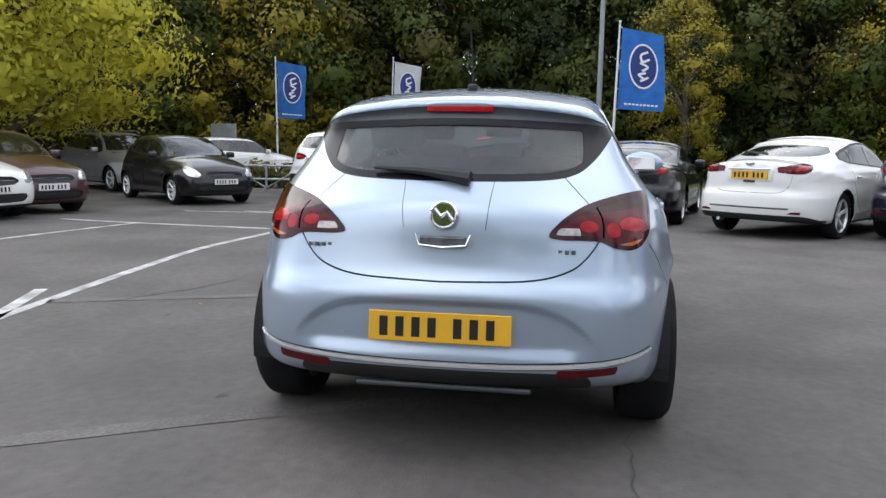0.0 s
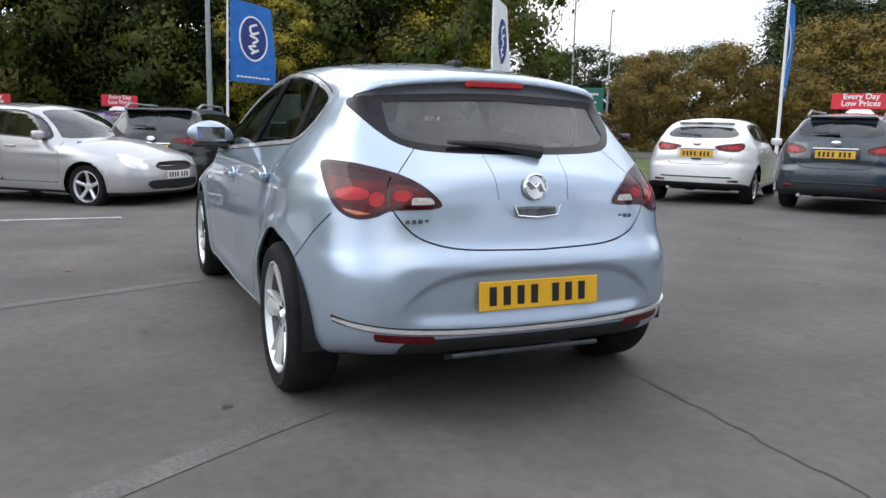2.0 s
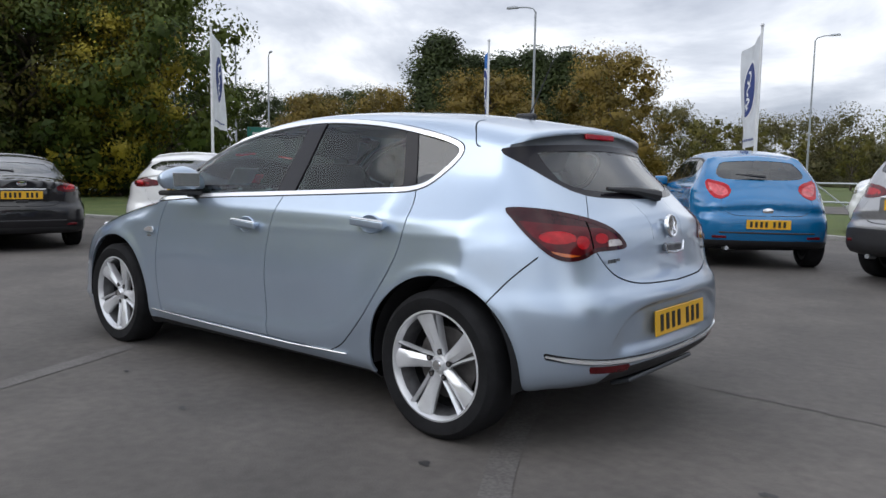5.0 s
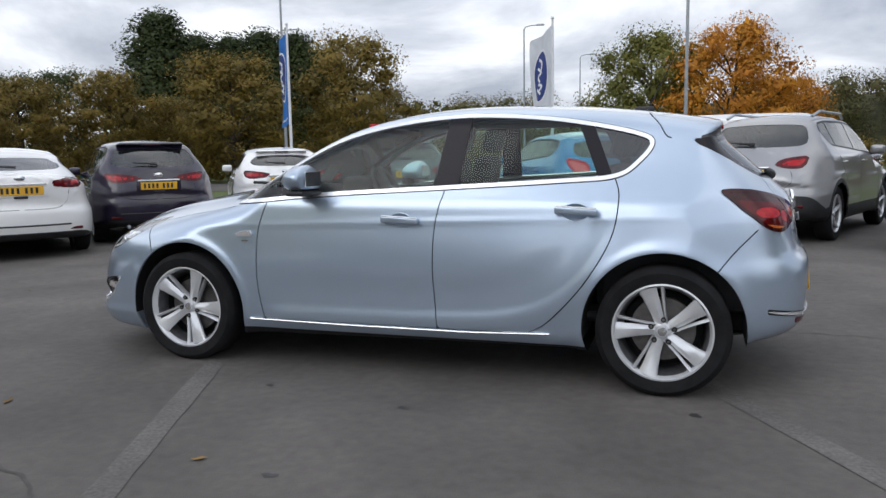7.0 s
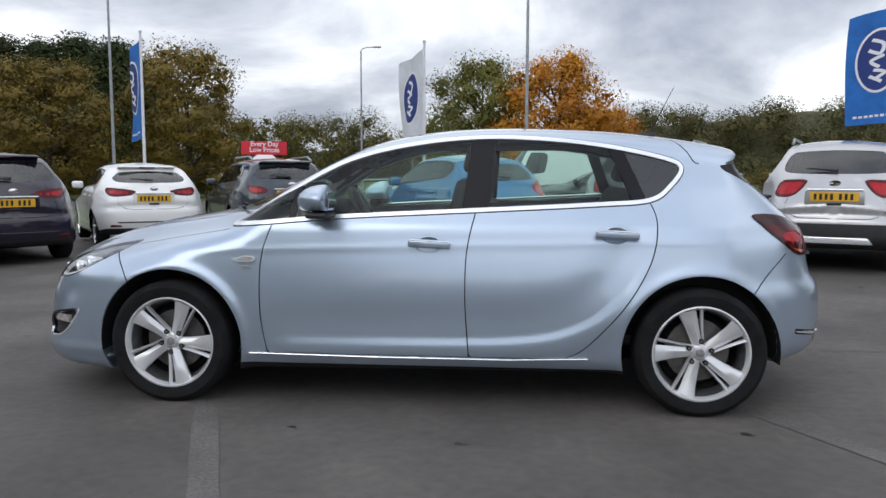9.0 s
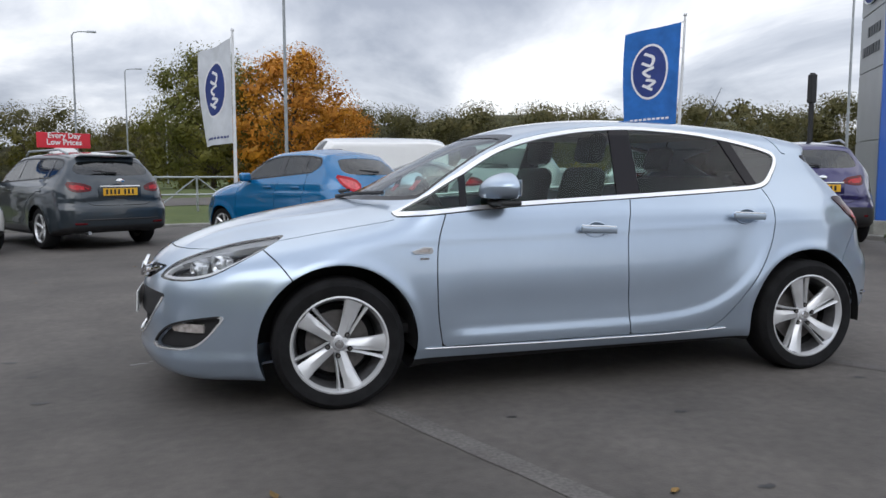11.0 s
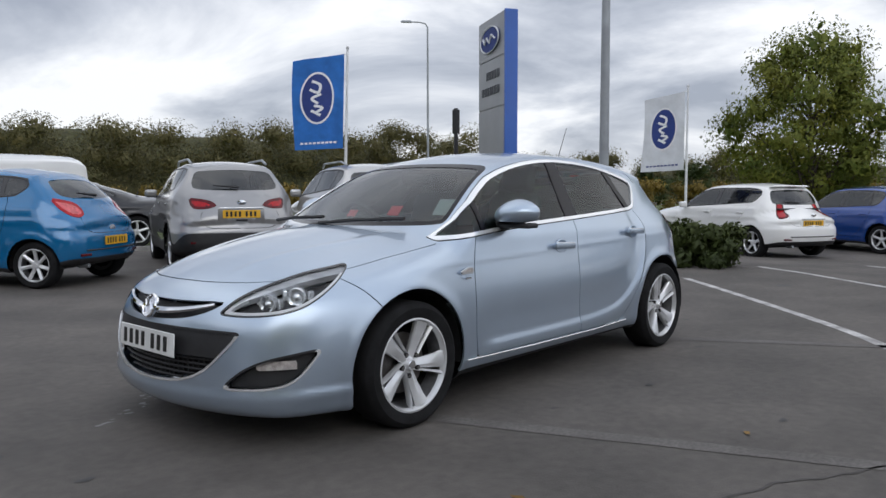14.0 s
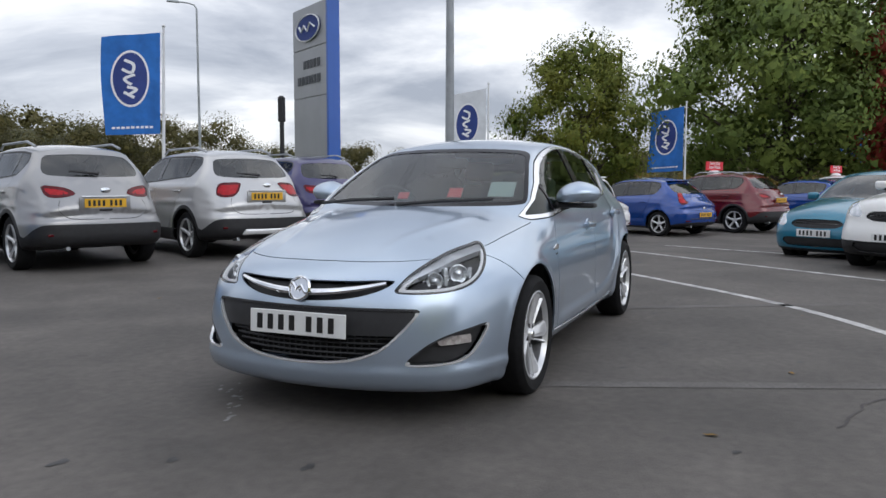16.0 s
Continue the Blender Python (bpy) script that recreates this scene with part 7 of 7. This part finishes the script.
railing((15.0, 10.8), (15.2, 3.6), 0.72, "grey steel barrier beside the low hedge")
railing((8.8, -7.9), (10.8, -6.0), 0.85, "dark steel hoop barrier on the grass", 2)
railing((4.8, -19.5), (-1.0, -21.0), 1.05, "weathered grey fence beyond the verge", 5)
th = empty("notice_board", pose(19.5, 11.0, -0.2, 0, 0, 180), "grey notice board on three posts", "sign")
part("board", box((0.05, 0.9, 0.45), (0, 0, 1.75), 0.01), M_STEEL, th)
for y0 in (-0.35, 0, 0.35):
    part("post", rod((-0.04, y0, 0), (-0.04, y0, 1.7), 0.035, 0.035, 8), M_STEEL, th)


# ---- trees, hedges and distance ----
def leaf_cloud(rr, clumps, per, size, flat=0.75, middle=True):
    """Many small leaf cards in clumps; each clump is (centre, radius). Also gives soft normals that follow the clumps."""
    rng = np.random.default_rng(int(rr.random() * 1e9))
    n = len(clumps) * per
    C = np.repeat(np.array([tuple(c) for c, _ in clumps]), per, 0)
    R = np.repeat(np.array([r for _, r in clumps]), per)[:, None]
    unit = lambda a: a / (np.linalg.norm(a, axis=1, keepdims=True) + 1e-9)
    d = unit(rng.normal(size=(n, 3)) * (1, 1, flat))
    P = C + d * R * rng.random((n, 1)) ** 0.45 * (1, 1, 0.8)
    heart = C.mean(0) - (0, 0, 0.10 * np.ptp(C[:, 2])) if middle else C - (0, 0, 0.4 * R[:, :1].mean())
    N = unit(d * 0.75 + unit(P - heart) * (0.75 if middle else 0.35))
    nn = unit(N + rng.normal(size=(n, 3)) * 0.55)
    u = unit(np.cross(nn, rng.normal(size=(n, 3))))
    w = np.cross(nn, u)
    s = size * rng.uniform(0.6, 1.25, (n, 1))
    # larger leaves deep inside each clump close its heart
    deep = rng.random(n) < 0.10
    s[deep] *= 2.6
    P[deep] = C[deep] + (P[deep] - C[deep]) * 0.5
    V = np.stack([P - u * s, P - w * s * 0.5 + nn * s * 0.12, P + u * s, P + w * s * 0.5 + nn * s * 0.12], 1).reshape(-1, 3)
    return V, np.arange(4 * n).reshape(n, 4), np.repeat(N, 4, 0)


def leafy(name, V, F, N, material, parent=None, label=""):
    ob = obj(name, V, F, material, parent, label, True)
    at = ob.data.attributes.new("custom_normal", "FLOAT_VECTOR", "POINT")
    at.data.foreach_set("vector", N.astype(np.float32).ravel())
    return ob


def grow(h, cr, seed, trunk_h=0.3, clumps=34, per=46, size=0.20, shape="round"):
    """Trunk and limbs with the clump centres of a crown of height h and radius cr."""
    rr = random.Random(seed)
    bm = bmesh.new()
    lean = (rr.uniform(-0.3, 0.3), rr.uniform(-0.3, 0.3))
    spine = [(lean[0] * k * k, lean[1] * k * k, h * 0.86 * k) for k in np.linspace(0, 1, 7)]
    tube(spine, [max(0.02, h * 0.022 * (1 - 0.9 * k)) for k in np.linspace(0, 1, 7)], 8, bm)
    cs = []
    for i in range(clumps):
        a = i * 2.399 + rr.uniform(-0.4, 0.4)
        t = (i + 0.5) / clumps
        z = h * (trunk_h + (1 - trunk_h) * t)
        if shape == "cone":
            rad = cr * (1.05 - t) * rr.uniform(0.5, 1.0)
        else:
            rad = cr * math.sqrt(max(0.05, 1 - ((t - 0.42) / 0.62) ** 2)) * rr.uniform(0.35, 1.0)
        c = Vector((rad * math.cos(a) + lean[0] * t, rad * math.sin(a) + lean[1] * t, z - cr * 0.1))
        r = cr * rr.uniform(0.24, 0.42)
        cs.append((c, r))
        if i % 2 == 0:
            z0 = max(h * 0.12, z - rad * 0.75 - 0.4)
            tube([(lean[0] * (z0 / h) ** 2, lean[1] * (z0 / h) ** 2, z0), ((c.x) * 0.5, (c.y) * 0.5, (z0 + z) / 2 + 0.1), tuple(c)], [h * 0.009, h * 0.006, h * 0.002], 5, bm)
    return bm, leaf_cloud(rr, cs, per, size)


TREES = {}


def tree(kind, x, y, h, leaf, label, spin=0, seed=1, cr=None, shape="round", trunk_h=0.28, per=46, size=0.2, clumps=34, wide=1.0):
    key = (kind, seed)
    m = pose(x, y, gz(x) - 0.08, 0, 0, spin) @ Matrix.Diagonal((h / 8 * wide, h / 8 * wide, h / 8, 1))
    if key in TREES:
        th = copy_thing(TREES[key], pose(x, y, gz(x) - 0.08, 0, 0, spin))
        th.scale = (h / 8 * wide, h / 8 * wide, h / 8)
        tagged(th, label)
        return th
    th = empty(kind, Matrix.Identity(4), label, "tree", "trees")
    th.location, th.rotation_euler, th.scale = (x, y, gz(x) - 0.08), (0, 0, radians(spin)), (h / 8 * wide, h / 8 * wide, h / 8)
    bm, leaves = grow(8.0, cr or 3.0, seed, trunk_h, clumps, per, size, shape)
    part("trunk", bm, M_BARK, th, "brown trunk with limbs", True)
    leafy("crown", *leaves, leaf, th, "loose leafy crown")
    TREES[key] = th
    return th


M_LEAF_LIME = leaf_mat("lime_yellow_leaves", (0.46, 0.46, 0.05), (0.76, 0.68, 0.08), 0.25)
M_LEAF_LARGE = leaf_mat("deep_green_leaves", (0.105, 0.16, 0.037), (0.22, 0.27, 0.058))
M_LEAF_MID = leaf_mat("turning_green_leaves", (0.115, 0.125, 0.028), (0.21, 0.195, 0.038), 0.25)
M_LEAF_YOUNG = leaf_mat("yellow_green_leaves", (0.098, 0.14, 0.022), (0.23, 0.23, 0.034))
rr = random.Random(77)
WOOD = [("green_tree", M_LEAF_GREEN, "leafy green tree at the edge of the wood"), ("dark_tree", M_LEAF_DARK, "dense dark green tree in the wood"), ("olive_tree", M_LEAF_OLIVE, "olive-green tree turning in autumn"), ("golden_tree", M_LEAF_GOLD, "yellowing autumn tree at the edge of the wood")]
# the wood that closes the yard ahead of the car
plan = []
for i in range(19):
    az = 66 - i * 5.35 + rr.uniform(-1.5, 1.5)
    plan.append((az, rr.uniform(33, 37), rr.uniform(10.5, 13.5) if az > -22 else rr.uniform(8.2, 9.6), (0, 2, 0, 1, 0, 1, 2, 0, 3)[i % 9]))
for i in range(20):
    az = 68 - i * 5.1 + rr.uniform(-1.5, 1.5)
    plan.append((az, rr.uniform(41, 47), rr.uniform(13.5, 17) if az > -22 else rr.uniform(9, 10.8), 1 if i % 3 else 0))
plan = [p for p in plan if p[0] > -25.5] + [(-26.2, 35.5, 11.6, 0), (-24.0, 44.0, 13.0, 1)]
for az, d, h, kind in plan:
    nm, lf, lb = WOOD[kind]
    tree(nm, -3 + d * math.cos(radians(az)), 0.5 + d * math.sin(radians(az)), h, lf, lb, rr.uniform(0, 360), 1 + int(rr.random() * 3) + 10 * kind, cr=3.1, trunk_h=0.08, per=360, size=0.078, clumps=52)
tree("yellow_green_tree", 12.6, 14.2, 9.4, M_LEAF_LIME, "bright yellow-green tree leaning over the parked cars", 20, 51, cr=3.6, trunk_h=0.26, per=900, size=0.075, clumps=48, wide=1.05)
tree("yellow_tree", 25.6, -4.6, 7.2, M_LEAF_GOLD, "yellow autumn tree in front of the wood", 80, 52, cr=2.2, trunk_h=0.15, per=300, size=0.07)


def at_az(az, d):
    return (-1 + d * math.cos(radians(az)), 3.5 + d * math.sin(radians(az)))


for az, d, h in ((-33.5, 70, 8.2), (-36.5, 74, 9.2), (-39.5, 76, 8.4), (-42, 72, 8.6), (-45, 70, 8.8)):
    tree("dark_tree", *at_az(az, d), h, M_LEAF_DARK, "dark distant tree beyond the road", az * 7, 11, cr=3.1, wide=1.15)
for az, d, h in ((-51.6, 61, 12.2), (-54.0, 62, 10.8), (-56.4, 61, 10.6), (-58.6, 62, 11.2), (-61.0, 63, 11.2), (-63.2, 66, 10.4)):
    tree("pine_tree", *at_az(az, d), h, M_LEAF_DARK, "tall dark pine above the autumn trees", az * 11, 61, cr=2.9, shape="cone", trunk_h=0.12, per=420, size=0.085, clumps=54, wide=1.25)
for az, d, h, w in ((-42.5, 50, 6.2, 1.15), (-48.0, 48, 6.5, 1.1), (-52.0, 50, 5.2, 1.0), (-56.2, 44, 7.1, 1.3), (-65.3, 45, 8.4, 1.02)):
    tree("rusty_tree", *at_az(az, d), h, M_LEAF_RUST, "spreading autumn tree with rusty brown leaves", az * 13, 71 + int(-az) % 2, cr=3.4, trunk_h=0.10, per=420, size=0.080, clumps=56, wide=w)
tree("green_round_tree", *at_az(-87.0, 60), 10.2, M_LEAF_MID, "rounded green tree beside an orange one", 10, 81, cr=3.7, trunk_h=0.08, per=430, size=0.085, clumps=60)
tree("orange_tree", *at_az(-92.6, 58), 10.2, M_LEAF_ORANGE, "bright orange autumn tree", 40, 82, cr=4.0, trunk_h=0.08, per=430, size=0.085, clumps=60)
tree("orange_tree", *at_az(-96.3, 62), 6.6, M_LEAF_ORANGE, "low orange autumn tree", 140, 82)
for az, d, h in ((-70.5, 80, 7.0), (-73, 84, 6.6), (-76, 90, 6.0), (-79.5, 95, 6.0), (-83, 92, 6.4)):
    tree("olive_tree", *at_az(az, d), h, M_LEAF_OLIVE, "low distant tree beyond the road", az * 3, 21)
tree("young_green_tree", -21.3, -4.0, 6.2, M_LEAF_YOUNG, "small green and yellow tree behind the parked cars", 30, 91, cr=3.5, trunk_h=0.26, per=560, size=0.080, clumps=56, wide=0.88)
tree("large_dark_tree", -30.7, 2.5, 12.2, M_LEAF_LARGE, "large dark green tree over the far row", 70, 92, cr=3.5, trunk_h=0.2, per=620, size=0.080, clumps=66, wide=1.0)
tree("red_leaved_tree", -31.5, 7.6, 10.5, M_LEAF_RED, "dark red tree at the end of the row", 110, 93, cr=2.6, trunk_h=0.22, per=330, size=0.12, clumps=56)


def thicket(name, pts, h, depth, leaf, label, category, seed, step_=1.0, size=0.14, per=70, kind="", base=True):
    """A run of leafy clumps along a line: a hedge, a thicket or a far wood."""
    rr = random.Random(seed)
    c = catmull(pts, 8, False) if len(pts) > 2 else np.array([np.array(pts[0]) + (np.array(pts[1]) - np.array(pts[0])) * k for k in np.linspace(0, 1, 12)])
    length = np.concatenate([[0], np.cumsum(np.hypot(*np.diff(c, axis=0).T))])
    cs = []
    for s in np.arange(0, length[-1], step_):
        x, y = np.interp(s, length, c[:, 0]), np.interp(s, length, c[:, 1])
        for z in np.arange(h * 0.22, h * 0.95, h * 0.27):
            hh = h * (0.85 + 0.3 * noise.noise((x * 0.11, y * 0.11, seed)))
            cs.append((Vector((x + rr.uniform(-depth, depth) / 2, y + rr.uniform(-depth, depth) / 2, gz(x) - 0.05 + z * hh / h)), max(h * 0.24, depth * 0.32) * rr.uniform(0.8, 1.2)))
    return tagged(leafy(name, *leaf_cloud(rr, cs, per, size, 1.0, False), leaf), label, category, kind=kind)


thicket("hedge", [(-7.9, -1.1), (-6.9, -2.0), (-7.0, -3.2), (-8.0, -3.7)], 0.82, 0.75, M_LEAF_DARK, "clipped dark green hedge at the end of the row", "hedge", 101, 0.22, 0.045, 330)
thicket("hedge", [(-8.3, -1.7), (-7.6, -2.7)], 0.82, 0.75, M_LEAF_DARK, "clipped dark green hedge round a lamp post", "hedge", 102, 0.25, 0.05, 260)
thicket("low_hedge", [(17.2, 14.0), (17.4, 3.0)], 0.75, 1.4, M_LEAF_OLIVE, "low olive hedge behind a steel barrier", "hedge", 103, 0.5, 0.07, 180)
thicket("understorey", [(14, 36), (24, 26), (29.5, 13), (31, 2), (30, -9), (28, -15)], 3.4, 2.5, M_LEAF_DARK, "dark shrubs below the wood", "shrubs", 104, 1.0, 0.085, 380, "stuff")
thicket("understorey", [(18, 42), (29, 30), (37, 12), (39, 0), (36, -17)], 6.0, 3.0, M_LEAF_DARK, "dark undergrowth deep in the wood", "shrubs", 105, 1.4, 0.16, 260, "stuff")
thicket("shrub_belt", [at_az(-40, 56), at_az(-50, 54), at_az(-60, 52), at_az(-68, 54)], 3.0, 3, M_LEAF_RUST, "brown shrubs below the autumn trees", "shrubs", 106, 1.5, 0.12, 240, "stuff")
thicket("brown_hedge", [at_az(-92, 70), at_az(-105, 58), at_az(-120, 52), at_az(-135, 50), at_az(-150, 50), at_az(-165, 52), at_az(-178, 56), at_az(-190, 60)], 2.4, 2.5, M_LEAF_RUST, "long brownish hedge beyond the far verge", "hedge", 107, 1.2, 0.11, 260, "stuff")
thicket("far_wood", [at_az(-66, 120), at_az(-80, 130), at_az(-95, 120), at_az(-110, 118), at_az(-122, 112), at_az(-134, 118), at_az(-141, 130)], 14.0, 9, M_LEAF_FAR, "wooded hillside in the distance", "wood", 108, 2.2, 0.16, 900, "stuff")
thicket("far_wood", [at_az(-139, 135), at_az(-150, 118), at_az(-160, 120), at_az(-172, 120), at_az(-188, 120), at_az(-205, 110)], 8.0, 8, M_LEAF_FAR, "distant wood behind the far row", "wood", 109, 2.2, 0.16, 700, "stuff")
thicket("far_wood", [at_az(-112, 150), at_az(-122, 145), at_az(-131, 150)], 15.5, 10, M_LEAF_FAR, "higher wooded ridge in the distance", "wood", 110, 3.2, 0.40, 260, "stuff")
thicket("bush", [at_az(-134, 46), at_az(-141, 46)], 4.0, 3, M_LEAF_DARK, "dark round bush below the ridge", "shrubs", 111, 1.6, 0.2, 90)
thicket("bush", [at_az(-151, 60), at_az(-156, 62)], 4.6, 3, M_LEAF_DARK, "dark round bush beyond the far row", "shrubs", 112, 1.6, 0.2, 90)
# invented, out of view: closes the horizon in the car's reflections
thicket("unseen_wood", [(-60, 60), (-20, 75), (20, 72), (50, 60)], 6, 7, M_LEAF_FAR, "unseen wood added behind the camera, met only in reflections", "wood", 113, 2.5, 0.32, 200, "stuff")


def hill(name, pts, h, depth, label):
    """A low ridge that carries the far wood."""
    c = catmull(pts, 6, False)
    mid = np.array([-1.0, 3.5])
    bm = bmesh.new()
    rows = []
    for i, p in enumerate(c):
        o = (p - mid) / np.linalg.norm(p - mid)
        t = i / (len(c) - 1)
        k = h * math.sin(math.pi * min(max(t * 1.06 - 0.03, 0), 1)) ** 0.5 * (0.9 + 0.15 * noise.noise((i * 0.31, 3, 1)))
        rows.append([bm.verts.new((p[0] + o[0] * d, p[1] + o[1] * d, z * k - 0.1)) for d, z in ((-depth, 0), (-depth * 0.4, 0.62), (0, 0.93), (depth * 0.5, 1.0), (depth * 3, 0))])
    for a, b in zip(rows, rows[1:]):
        for j in range(4):
            bm.faces.new((a[j], b[j], b[j + 1], a[j + 1]))
    tagged(part(name, bm, M_HILL, None, "", True), label, "hill", kind="structure")


M_HILL = mat("wooded_slope", (0.045, 0.048, 0.02), 0.95, color2=(0.075, 0.07, 0.03), vscale=0.12, fine=0.5, fscale=1.2, bump=0.6, bscale=0.6)
hill("ridge", [at_az(-66, 124), at_az(-80, 134), at_az(-95, 125), at_az(-110, 122), at_az(-122, 116), at_az(-134, 122), at_az(-143, 134)], 11.0, 7, "low wooded ridge in the distance")
hill("ridge", [at_az(-137, 140), at_az(-150, 122), at_az(-160, 124), at_az(-172, 124), at_az(-188, 124), at_az(-208, 114)], 5.5, 6, "low wooded rise behind the far row")
